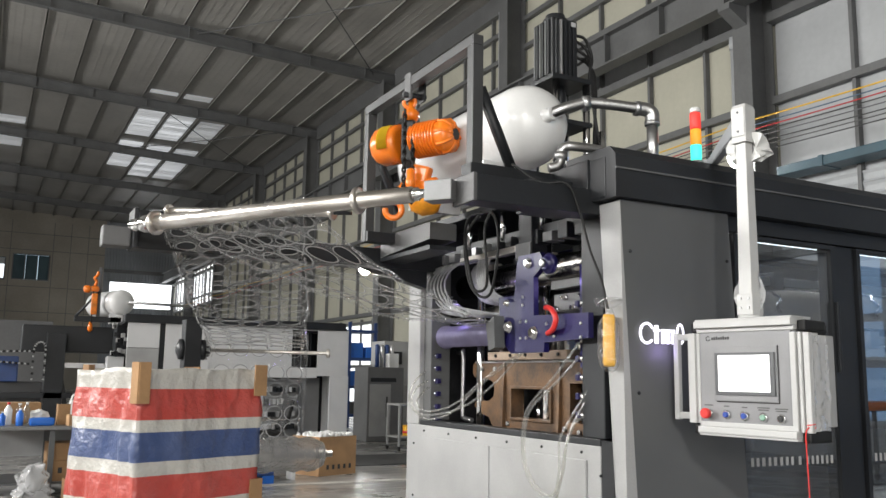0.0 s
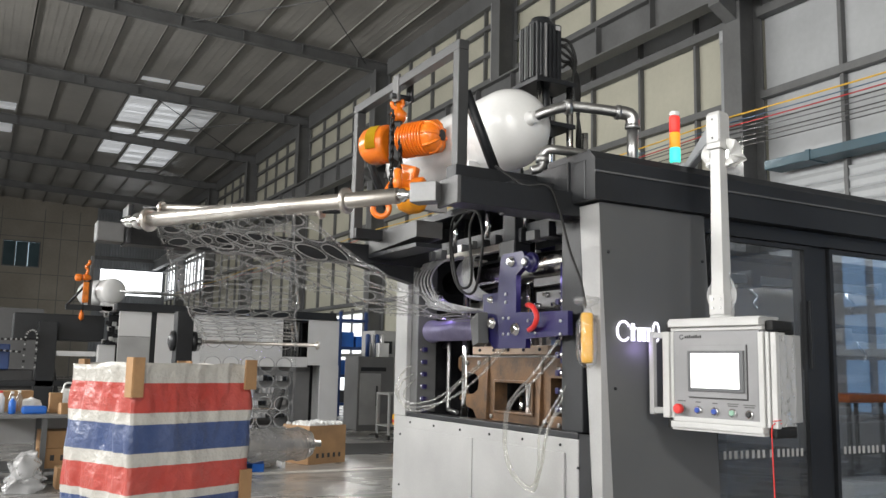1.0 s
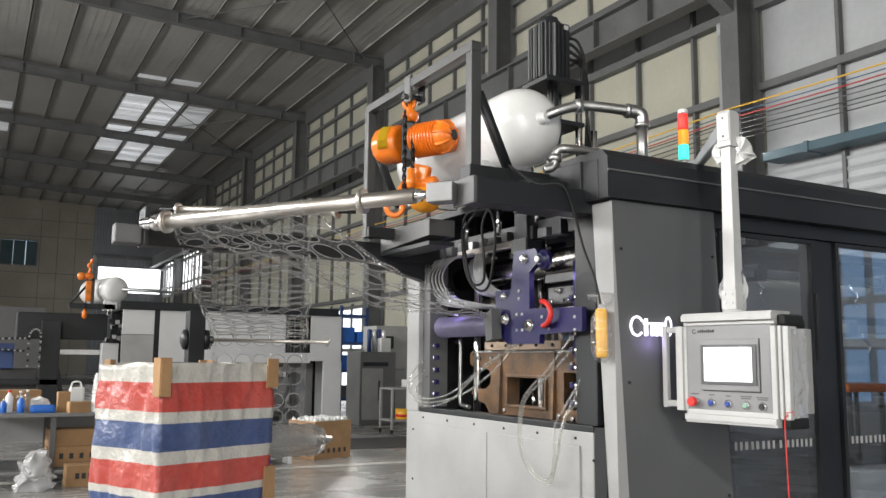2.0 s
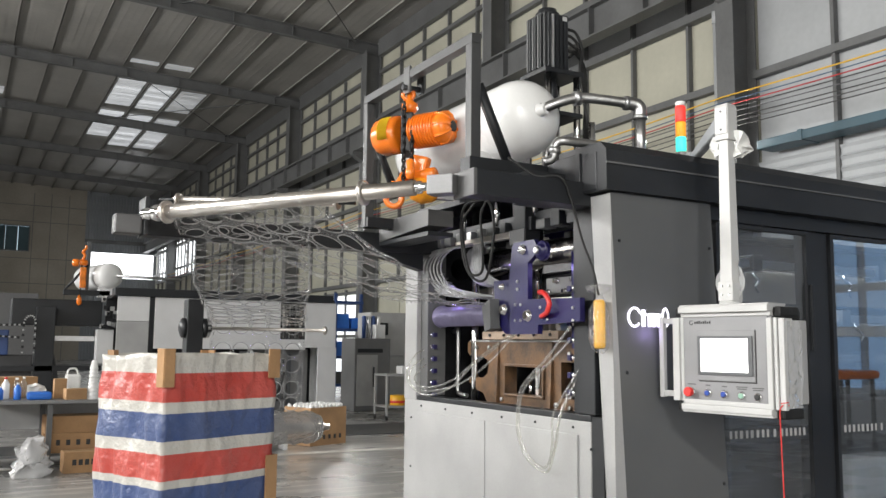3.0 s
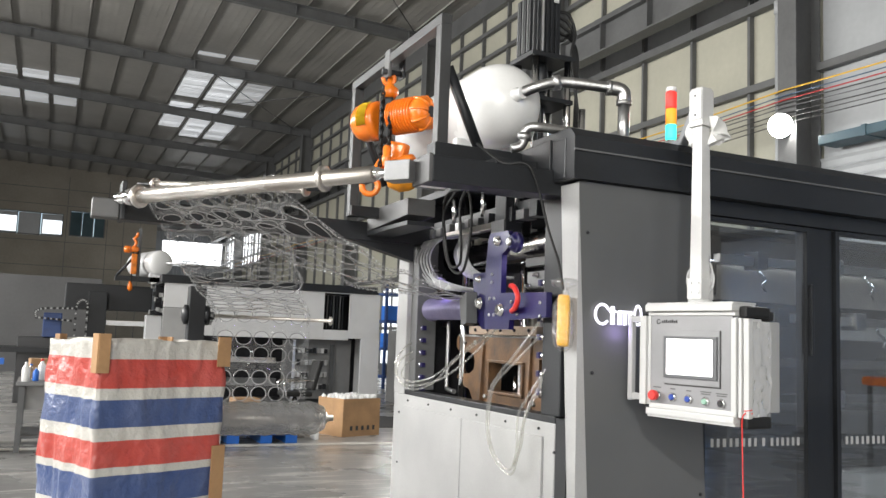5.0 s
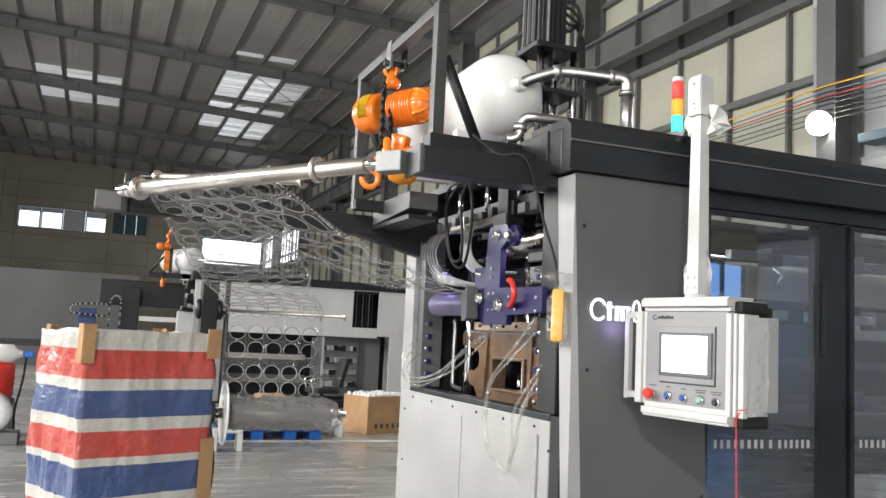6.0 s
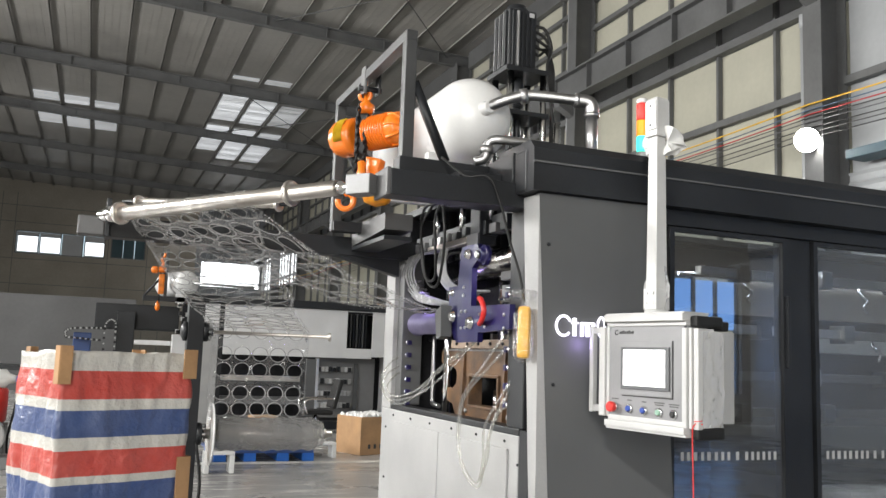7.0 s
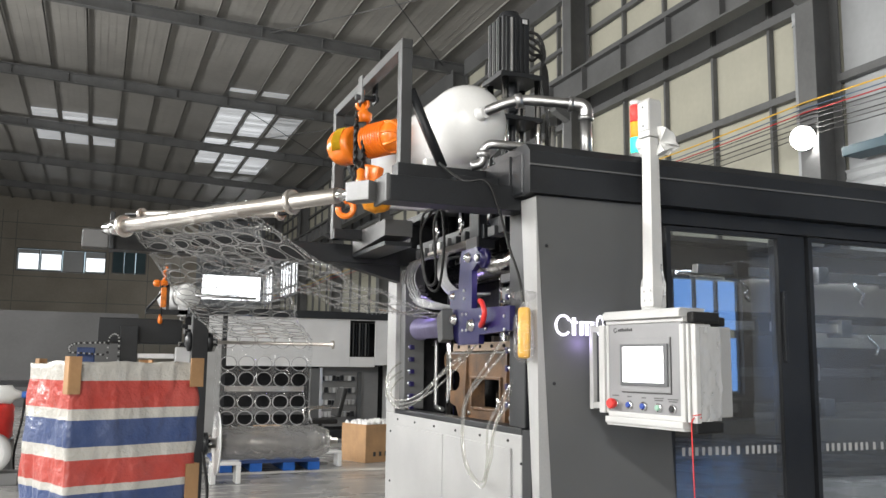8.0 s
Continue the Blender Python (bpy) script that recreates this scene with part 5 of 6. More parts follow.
for z, c in ((0.14, WHT), (0.19, BLU), (0.29, WHT), (0.34, RED), (0.45, WHT), (0.50, BLU), (0.61, WHT), (0.655, RED), (0.77, WHT), (0.82, BLU), (0.94, WHT), (0.975, RED), (1.07, WHT), (1.12, BLU), (1.228, WHT), (1.27, RED), (1.385, WHT)):
    e = els.new(z * 0.625)
    e.color = c
base_in = sn.nodes["Principled BSDF"].inputs["Base Color"]
gr = base_in.links[0].from_socket
br = sn.nodes.new("ShaderNodeMixRGB")
br.inputs[0].default_value = 0.12
sn.links.new(s_ramp.outputs[0], br.inputs[1])
sn.links.new(gr, br.inputs[2])
sn.links.new(br.outputs[0], base_in)

bagt = thing("striped_bag", (1.05, 4.1, 0), "red white and blue striped woven sack", "sack")
CO = [Vector((0.70, 4.20, 0)), Vector((0.885, 3.775, 0)), Vector((1.405, 4.0, 0)), Vector((1.22, 4.43, 0))]
sb = B()
NP, NZ = 26, 70
cols = []
for s in range(4):
    a, b = CO[s], CO[(s + 1) % 4]
    for i in range(NP):
        t = i / NP
        cols.append((a.lerp(b, t), (b - a).normalized(), t))
grid = []
cen = sum(CO, Vector()) / 4
for p, d, t in cols:
    line = []
    for j in range(NZ + 1):
        h = j / NZ
        z = 1.46 * h
        outw = Vector((d.y, -d.x, 0))
        near = min(t, 1 - t)
        bulge = 0.010 * math.sin(math.pi * h) * math.sin(math.pi * t) - 0.003 * max(0, 0.06 - near) / 0.06
        q = p + outw * bulge + (p - cen) * (-0.03 * (1 - h) - 0.03 * math.exp(-((h - 0.97) / 0.05) ** 2))
        w = Vector((q.x * 7, q.y * 7, z * 3.2))
        fold = noise.noise(Vector((q.x * 16 + 0.8 * z, q.y * 16, z * 1.6)))
        q = q + outw * (0.022 * noise.noise(w) + 0.010 * noise.noise(w * 3.1) - 0.016 * max(0, 0.25 - abs(fold)) * 4 * (0.3 + 0.7 * h) * min(1, near / 0.12))
        drop = 0.018 * noise.noise(Vector((q.x * 5, q.y * 5, 0))) * h
        line.append(sb.verts.new((q.x, q.y, z + drop)))
    grid.append(line)
n = len(grid)
for i in range(n):
    for j in range(NZ):
        sb.faces.new((grid[i][j], grid[(i + 1) % n][j], grid[(i + 1) % n][j + 1], grid[i][j + 1])).smooth = True
for nd in sn.nodes:
    if nd.type == "BUMP":
        nd.inputs["Strength"].default_value, nd.inputs["Distance"].default_value = 0.8, 0.03
bag_ob = part("sack", sb, M_stripe, bagt)
sol = bag_ob.modifiers.new("thickness", "SOLIDIFY")
sol.thickness, sol.offset = 0.003, -1
for c, dirs, z0, z1 in ((1, (0, 2), 1.335, 1.485), (2, (1, 3), 1.36, 1.485), (0, (3, 1), 1.40, 1.475), (3, (2, 0), 1.40, 1.475), (2, (1, 3), 0.55, 1.03)):
    p = CO[c] + (CO[c] - cen) * (0.035 if c in (1, 2) else -0.09)
    cbx = B()
    for k in dirs:
        d = (CO[k] - CO[c]).normalized()
        o_ = Vector((d.y, -d.x, 0)) * 0.004
        a, b = p, p + d * (0.045 if c != 2 else 0.06)
        outl = [a - o_, b - o_, b + o_, a + o_]
        prism(cbx, [(q.x, q.y) for q in outl], "z", z0, z1)
    part("cardboard_corner", cbx, M_card, bagt, "folded brown cardboard corner protector")
part("contents", box(B(), 0.87, 1.22, 3.98, 4.22, 0, 1.3), M_lightgrey, bagt)

# ---- inside the forming machine ----
br = thing("roller_bracket", (2.69, 3.9, 1.56), "indigo painted steel roller bracket plate", "bracket")
part("plate", prism(B(), [(4.035, 2.02), (4.02, 2.045), (3.84, 2.045), (3.82, 2.02), (3.83, 1.965), (3.89, 1.93), (3.89, 1.745), (3.47, 1.735), (3.47, 1.625), (3.80, 1.615), (3.805, 1.57), (4.05, 1.57), (4.06, 1.85)], "x", 2.672, 2.70), M_blue, br)
part("lever", prism(B(), [(4.27, 1.86), (4.03, 1.86), (4.03, 1.58), (4.15, 1.57), (4.2, 1.61), (4.255, 1.7)], "x", 2.71, 2.75), M_blue, br)
part("lever_cheek", prism(B(), [(4.28, 1.72), (4.20, 1.76), (4.19, 1.60), (4.25, 1.585)], "x", 2.64, 2.70), M_grey, br)
for y, z, r in ((3.885, 1.662, 0.026), (4.105, 1.70, 0.024), (4.12, 1.82, 0.012), (3.93, 2.0, 0.02)):
    part("pin", lathe(B(), (2.672, y, z), (0, y, z), [(0, r + 0.006), (0.006, r + 0.006), (0.007, r), (0.02, r), (0.024, r * 0.7)], 20), M_chrome, br)
for y, z in ((4.0, 1.72), (3.95, 1.72), (4.0, 1.64), (3.95, 1.64), (3.78, 1.70), (3.72, 1.70), (3.72, 1.64), (3.52, 1.69), (3.52, 1.63), (3.98, 1.80), (3.98, 1.84)):
    part("screw", lathe(B(), (2.672, y, z), (0, y, z), [(0, 0.008), (0.006, 0.008), (0.008, 0.005)], 8), M_zinc, br)
part("hub", lathe(B(), (2.705, 3.79, 1.985), (0, 3.79, 1.985), [(0, 0.05), (0.02, 0.05), (0.024, 0.045), (0.025, 0.034), (0.04, 0.034), (0.045, 0.026)], 24), M_blue, br)
part("hub_nut", lathe(B(), (2.66, 3.79, 1.985), (0, 3.79, 1.985), [(0, 0.02), (0.012, 0.02), (0.016, 0.014)], 8), M_zinc, br)
part("red_ring", sweep(B(), spline([(2.665, 3.78, 1.775), (2.645, 3.72, 1.768), (2.635, 3.675, 1.745), (2.633, 3.655, 1.71), (2.638, 3.685, 1.67), (2.662, 3.76, 1.655)], 5), 0.013, 8), M_red, br, "red flexible hose loop")

for y in (4.05, 4.2, 4.35, 4.5, 4.65):
    part("cap_screw", lathe(B(), (2.93, y, 1.572), (0, y, 1.572), [(0, 0.009), (0.008, 0.009), (0.01, 0.006)], 8), M_black, tab)
for y, z in ((3.93, 1.19), (3.93, 1.47), (4.58, 1.2), (4.72, 1.5), (4.05, 1.2), (4.86, 1.5)):
    part("cap_screw", lathe(B(), (2.97, y, z), (0, y, z), [(0, 0.013), (0.01, 0.013), (0.012, 0.009)], 8), M_zinc, tab)
part("edge_strip", box(B(), 2.964, 2.969, 3.74, 4.94, 1.533, 1.544, 0.001), M_zinc, tab, "bright machined edge")
ro = thing("feed_roller", (3.0, 4.6, 1.9), "large dark chromed feed roller", "roller")
part("drum", cyl(B(), (3.0, 3.62, 2.02), (3.0, 5.12, 2.0), 0.075, seg=32), mat("dark_chromed_roller", (0.30, 0.29, 0.28), 0.2, 1.0, var=0.1, scale=8), ro)
part("journal", cyl(B(), (3.0, 3.5, 2.02), (3.0, 3.63, 2.02), 0.03, seg=16), M_blue, ro)
# the violet light at the exit is put into the drum colour
ro2 = thing("exit_roller", (2.86, 5.0, 1.68), "grey roller tinted by violet light at the film exit", "roller")
part("drum", lathe(B(), (2.86, 5.2, 1.69), (2.86, 0, 1.67), [(0, 0.05), (0.006, 0.066), (0.02, 0.07), (0.1, 0.07), (0.101, 0.062), (0.9, 0.062)], 28), mat("violet_lit_grey_roller", (0.25, 0.23, 0.36), 0.35, 0.3, var=0.08, scale=6), ro2)
for z, x in ((2.10, 3.1), (1.86, 3.15), (1.78, 3.3)):
    t = thing("cross_shaft", (x, 4.4, z), "dark steel cross shaft with fittings", "shaft", "cross shafts")
    part("shaft", cyl(B(), (x, 3.5, z), (x, 5.2, z), 0.022, seg=14), M_steel if z < 2 else M_black, t)
    for k in range(5):
        part("clamp", box(B(), x - 0.04, x + 0.03, 3.75 + 0.29 * k, 3.81 + 0.29 * k, z - 0.035, z + 0.04, 0.004), M_grey if k % 2 else M_steel, t)
for y in (4.9, 4.33, 3.78):
    t = thing("guide_pillar", (3.05, y, 1.0), "chromed vertical guide pillar", "pillar", "guide pillars")
    part("rod", cyl(B(), (3.06 if y < 4.8 else 2.98, y, 0.5), (3.06 if y < 4.8 else 2.98, y, 2.38), 0.026, seg=16), M_chrome, t)
wl = thing("liner_wall", (3.4, 4.4, 0.5), "dark indigo inner machine wall", "wall panel")
part("plate", box(B(), 3.75, 3.8, 4.55, 5.28, 0.5, 2.3), M_blue, wl)
part("plate", box(B(), 2.80, 2.84, 3.60, 3.70, 1.5, 1.98, 0.004), M_blue, wl)
part("stand_pipe", sweep(B(), spline([(2.95, 5.12, 1.60), (2.95, 5.08, 1.605), (2.95, 5.06, 1.58), (2.95, 5.06, 1.25), (2.95, 5.04, 1.21), (2.95, 4.95, 1.20)], 5), 0.014, 10), M_zinc, wl)
um = thing("upper_mould", (3.2, 4.3, 1.65), "steel upper mould with clamps and valves", "mould")
part("block", box(B(), 3.05, 3.7, 3.72, 4.72, 1.66, 1.78, 0.006), M_steel, um)
part("valve_plate", box(B(), 2.94, 2.975, 3.74, 4.10, 1.79, 1.875, 0.004), M_blockalu, um)
part("valve_plate", box(B(), 2.95, 2.99, 3.86, 4.14, 1.905, 1.95, 0.004), M_blockalu, um)
for k in range(5):
    part("clamp_bolt", lathe(B(), (2.94, 3.77 + 0.075 * k, 1.80 + 0.055 * (k % 2)), (0, 3.77 + 0.075 * k, 1.80 + 0.055 * (k % 2)), [(0, 0.016), (0.012, 0.016), (0.014, 0.01), (0.03, 0.01)], 10), M_chrome, um)
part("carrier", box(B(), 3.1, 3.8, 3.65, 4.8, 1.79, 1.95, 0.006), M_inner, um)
random.seed(11)
for i in range(16):
    y, x = 3.72 + 0.065 * i, 2.96 + 0.07 * random.random()
    part("valve", box(B(), x, x + 0.05 + 0.03 * random.random(), y, y + 0.04, 1.66 + 0.03 * random.random(), 1.72 + 0.05 * random.random(), 0.004), random.choice((M_steel, M_zinc, M_alu, M_grey)), um)
up = thing("manifold", (2.9, 4.6, 2.1), "black overhead manifold with valves", "manifold")
part("rail", box(B(), 2.86, 2.94, 3.62, 5.2, 2.185, 2.235, 0.004), M_black, up)
part("bright_rail", box(B(), 2.80, 2.85, 4.25, 4.85, 2.105, 2.14, 0.004), M_steel, up, "bright drilled manifold rail")
for i in range(12):
    y = 3.7 + 0.125 * i
    part("valve", box(B(), 2.82, 2.90, y, y + 0.05 + 0.03 * random.random(), 2.13, 2.18 + 0.03 * random.random(), 0.005), random.choice((M_black, M_grey, M_black, M_zinc)), up)
    if i % 3 == 0:
        part("stem", cyl(B(), (2.86, y + 0.02, 2.2), (2.86, y + 0.02, 2.36), 0.016, seg=12), M_chrome, up)
part("hanger", box(B(), 2.80, 2.90, 4.10, 4.22, 2.08, 2.33, 0.006), M_black, up)
part("hanger_cap", box(B(), 2.785, 2.80, 4.09, 4.23, 2.06, 2.14, 0.004), M_grey, up)


def hose_set(name, label, cat, mat_, paths, r, n=8, seg=8):
    h = thing(name, paths[0][0], label, cat)
    for p in paths:
        part("hose", sweep(B(), spline(p, n), r, seg), mat_, h)
    return h


coils = []
for k in range(7):
    y = 4.70 + 0.018 * k
    coils.append([(2.95, y, 2.11), (2.88, y, 2.09), (2.86, y + 0.01, 2.0), (2.90, y - 0.06, 1.89), (2.98, y - 0.22, 1.85)])
for k in range(7):
    y = 4.86 + 0.045 * k
    coils.append([(2.83, 4.45 + 0.06 * k, 2.11), (2.78, y - 0.02, 2.10), (2.76, y + 0.10, 2.0), (2.80, y + 0.06, 1.88), (2.86, y - 0.12, 1.82), (2.9, 4.5, 1.78)])
for k in range(6):
    y = 4.62 - 0.022 * k
    coils.append([(2.84, y, 2.11), (2.79, y - 0.01, 2.09), (2.775, y - 0.02, 2.0), (2.79, y - 0.05, 1.92), (2.84, y - 0.13, 1.865), (2.92, y - 0.3, 1.85)])
for k in range(4):
    coils.append([(2.86, 5.1 - 0.05 * k, 1.96 - 0.03 * k), (2.77, 4.98 - 0.05 * k, 1.93 - 0.02 * k), (2.75, 4.8, 1.82 + 0.01 * k), (2.8, 4.55 - 0.04 * k, 1.79), (2.9, 4.35, 1.80)])
hose_set("grey_hoses", "bundle of looping grey pneumatic hoses", "hoses", mat("grey_pu_hose", (0.34, 0.345, 0.35), 0.25, var=0.08, scale=12, bump=0), coils, 0.0068, 6, 7)
X1, X2 = 2.655, 2.675
hose_set("clear_hoses", "clear cooling hoses looping over the cover", "hoses", M_hose, [
    [(2.72, 3.60, 1.61), (X1, 3.71, 1.45), (X1, 3.85, 1.36), (X1, 3.94, 1.27), (X1, 3.96, 1.10), (X1, 3.90, 0.98), (X1, 3.78, 0.92), (X1, 3.70, 0.92), (X1, 3.655, 1.0), (X1, 3.63, 1.10), (2.68, 3.62, 1.22), (2.74, 3.58, 1.36)],
    [(2.74, 3.62, 1.55), (X1, 3.72, 1.41), (X1, 3.86, 1.33), (X1, 3.925, 1.25), (X1, 3.94, 1.10), (X1, 3.88, 0.99), (X1, 3.77, 0.935), (X1, 3.70, 0.95), (X1, 3.665, 1.05), (X1, 3.66, 1.18), (2.68, 3.61, 1.28), (2.75, 3.56, 1.42)],
    [(2.76, 3.585, 1.29), (2.70, 3.60, 1.26), (X2, 3.64, 1.15), (X2, 3.66, 1.05), (X1, 3.69, 0.95)]], 0.0062)
hose_set("clear_hoses", "clear cooling hoses looping past the post", "hoses", M_hose, [
    [(2.93, 4.32, 1.62), (2.80, 4.43, 1.43), (2.72, 4.61, 1.30), (2.69, 4.88, 1.24), (2.68, 5.10, 1.235), (2.67, 5.19, 1.30), (2.70, 5.19, 1.38), (2.78, 5.15, 1.44)],
    [(2.93, 4.34, 1.60), (2.80, 4.62, 1.40), (2.72, 4.76, 1.26), (2.70, 5.03, 1.205), (2.68, 5.2, 1.26), (2.67, 5.22, 1.35), (2.72, 5.2, 1.45), (2.80, 5.16, 1.50)],
    [(2.93, 4.36, 1.6), (2.82, 4.55, 1.46), (2.75, 4.8, 1.30), (2.70, 5.05, 1.25), (2.68, 5.14, 1.30), (2.74, 5.13, 1.38), (2.80, 5.15, 1.38)]], 0.0062)
for (y, zs, x) in ((5.14, [1.20 + 0.075 * i for i in range(6)], 2.80), (3.60, [1.29 + 0.083 * i for i in range(7)], 2.75)):
    for z in zs:
        f = thing("hose_fitting", (x, y, z), "small chromed hose fitting", "fitting", "hose fittings")
        s_ = -1 if y > 4 else 1
        part("nipple", lathe(B(), (x, y - 0.02 * s_, z), (x, y + s_, z), [(0, 0.008), (0.02, 0.008), (0.021, 0.015), (0.04, 0.015), (0.041, 0.010), (0.06, 0.010)], 10), M_chrome, f)
        part("base", box(B(), x - 0.014, x + 0.014, y + s_ * 0.041 - 0.012, y + s_ * 0.041 + 0.012, z - 0.014, z + 0.014, 0.003), M_blue, f)
hose_set("black_cable", "coiled black control cable hanging in a loop", "cable", M_rubber, [
    [(2.62, 4.25, 2.30), (2.60, 4.39, 2.29), (2.61, 4.46, 2.18), (2.62, 4.43, 1.97), (2.62, 4.32, 1.87), (2.62, 4.20, 1.875), (2.62, 4.14, 2.04), (2.61, 4.12, 2.19), (2.62, 4.2, 2.29), (2.62, 4.34, 2.30)],
    [(2.62, 4.2, 2.3), (2.60, 4.23, 2.2), (2.61, 4.22, 1.98), (2.62, 4.26, 1.90), (2.62, 4.37, 1.91), (2.61, 4.42, 2.05), (2.60, 4.42, 2.2), (2.62, 4.30, 2.31)]], 0.0075)
pen = thing("pendant_control", (2.69, 3.35, 1.5), "yellow hoist pendant wrapped in clear film", "remote control")
PM = Matrix.Translation((2.675, 3.335, 1.62)) @ Euler((radians(-4), 0, radians(-38))).to_matrix().to_4x4()
part("body", box(B(), -0.026, 0.026, -0.024, 0.024, -0.12, 0.10, 0.016, PM), M_yellow, pen)
for k in range(3):
    part("button", lathe(B(), PM @ Vector((-0.026, 0, 0.05 - 0.05 * k)), PM @ Vector((-1, 0, 0.05 - 0.05 * k)), [(0, 0.013), (0.008, 0.012)], 12), M_rubber, pen)
wp = lathe(B(), PM @ Vector((0, 0, -0.135)), PM @ Vector((0, 0, 1)), [(0, 0.015), (0.02, 0.04), (0.06, 0.046), (0.19, 0.046), (0.24, 0.02), (0.26, 0.014), (0.275, 0.05), (0.295, 0.062), (0.30, 0.05)], 18)
for v in wp.verts:
    v.co += 0.008 * Vector((noise.noise(v.co * 40), noise.noise(v.co * 40 + Vector((3, 0, 0))), noise.noise(v.co * 30)))
part("wrapping", wp, M_wrap, pen, "crinkled clear bag")
part("cord", sweep(B(), spline([(2.675, 3.34, 1.74), (2.66, 3.36, 1.86), (2.63, 3.40, 2.0), (2.58, 3.412, 2.18), (2.53, 3.425, 2.28), (2.46, 3.52, 2.295), (2.40, 3.66, 2.40)], 6), 0.006, 6), M_rubber, pen)
# rollers and beams behind the smoked doors
for k, (z, y, m) in enumerate(((2.02, 3.9, M_steel), (1.86, 4.2, M_zinc), (1.70, 3.75, M_steel), (1.45, 4.0, M_grey), (1.95, 4.9, M_alu), (1.25, 3.9, M_grey))):
    t = thing("guide_rail", (5.5, y, z), "long steel guide rail inside the machine", "rail", "inner guide rails")
    part("rail", box(B(), 4.05, 8.0, y, y + 0.05, z - 0.025, z + 0.025, 0.004), m, t)
    for i in range(6):
        part("clamp", box(B(), 4.3 + 0.6 * i, 4.38 + 0.6 * i, y - 0.03, y + 0.08, z - 0.05, z + 0.05, 0.006), M_zinc if i % 2 else M_black, t)
ig = thing("inner_guard", (5.9, 4.0, 1.8), "long dull stainless guard sheet inside the machine", "guard")
M_guard = mat("dull_stainless_sheet", (0.40, 0.37, 0.32), 0.4, 0.45, var=0.14, scale=2.5, fine=60, bump=0.003)
part("sheet", box(B(), 3.75, 7.9, 4.06, 4.075, 1.80, 2.0, 0.003), M_guard, ig)
part("top_rail", cyl(B(), (3.75, 4.04, 2.012), (7.9, 4.04, 2.012), 0.012, seg=10), M_chrome, ig)
part("lower_sheet", box(B(), 4.95, 7.9, 4.06, 4.075, 1.60, 1.735, 0.003), mat("pale_guard_sheet", (0.5, 0.5, 0.48), 0.4, 0.3, var=0.12, scale=3), ig)
for k in range(9):
    x = 4.0 + 0.45 * k
    part("clip", sweep(B(), spline([(x, 4.03, 2.02), (x - 0.02, 4.0, 1.97), (x + 0.03, 3.99, 1.93), (x + 0.01, 4.0, 1.89), (x + 0.05, 4.01, 1.86)], 4), 0.009, 6), M_chrome, ig)
    if k > 2:
        part("clip", sweep(B(), spline([(x + 0.1, 4.03, 1.70), (x + 0.08, 4.0, 1.65), (x + 0.13, 3.99, 1.61), (x + 0.12, 4.0, 1.56)], 4), 0.009, 6), M_chrome, ig)
inb = thing("drive_housing", (6.0, 4.4, 0.5), "dark slab-sided drive housing inside the machine", "housing")
part("case", box(B(), 4.15, 7.9, 3.95, 4.95, 0.5, 1.18, 0.02), M_grey, inb)
part("cap", box(B(), 4.9, 5.5, 3.7, 3.94, 0.6, 0.85, 0.03), M_tank, inb, "rounded white plastic cover")

# ---- far machine of the same kind ----
FY = 16.8
fm = thing("far_forming_machine", (4.7, FY, 0), "pale grey second forming machine, covers open", "machine")
for x0, x1, z0, z1, m in ((2.62, 3.18, 1.9, 2.35, M_white), (2.62, 3.18, 0.1, 1.893, M_lightgrey), (3.28, 5.70, 1.40, 2.35, M_white), (6.23, 6.88, 1.44, 2.35, M_white), (5.70, 6.23, 2.33, 2.35, M_white), (5.70, 6.23, 1.40, 1.60, M_white),
                          (6.50, 6.9, 0.1, 1.44, M_white)):
    part("cover_panel", box(B(), x0, x1, FY, FY + 0.04, z0, z1, 0.006), m, fm)
part("top_fascia", box(B(), 2.55, 6.8, FY - 0.06, FY + 0.3, 2.35, 2.50, 0.02), M_black, fm)
part("back", box(B(), 2.62, 6.9, FY + 1.4, FY + 1.5, 0, 2.35), M_inner, fm)
part("side", box(B(), 6.86, 6.9, FY + 0.045, FY + 1.4, 0, 2.35), M_white, fm)
part("floor_pan", box(B(), 2.62, 6.9, FY + 0.02, FY + 1.4, 0.0, 0.16), M_black, fm)
part("roof", box(B(), 2.62, 6.86, FY + 0.05, FY + 1.4, 2.352, 2.4), M_inner, fm)
part("upright", box(B(), 3.19, 3.27, FY + 0.02, FY + 0.2, 0, 2.35), M_black, fm)
dr = part("cabinet_door", box(B(), 4.9, 5.1, FY - 0.02, FY + 0.02, 0.25, 1.36, 0.004), M_grey, fm, "grey cabinet door standing open")
part("door_edge", box(B(), 5.10, 5.15, FY - 0.03, FY + 0.03, 0.2, 1.38, 0.004), M_alu, fm)
part("cabinet_back", box(B(), 5.2, 6.45, FY + 0.45, FY + 0.5, 0.2, 1.4), M_partition, fm)
random.seed(5)
for r in range(4):
    part("terminal_rail", box(B(), 5.2, 5.95, FY + 0.40, FY + 0.449, 0.42 + 0.24 * r, 0.50 + 0.24 * r), M_lightgrey, fm)
    for k in range(9):
        part("breaker", box(B(), 5.22 + 0.08 * k, 5.28 + 0.08 * k, FY + 0.34, FY + 0.399, 0.40 + 0.24 * r, 0.48 + 0.24 * r + 0.03 * random.random()), random.choice((M_lightgrey, M_black, M_white)), fm)
part("trunking", box(B(), 6.0, 6.08, FY + 0.4, FY + 0.449, 0.25, 1.3), M_grey, fm)
for k in range(7):
    part("inner_frame", box(B(), 5.74 + 0.065 * k, 5.76 + 0.065 * k, FY + 0.15, FY + 0.2, 1.62, 2.3), M_grey if k % 2 else M_black, fm)
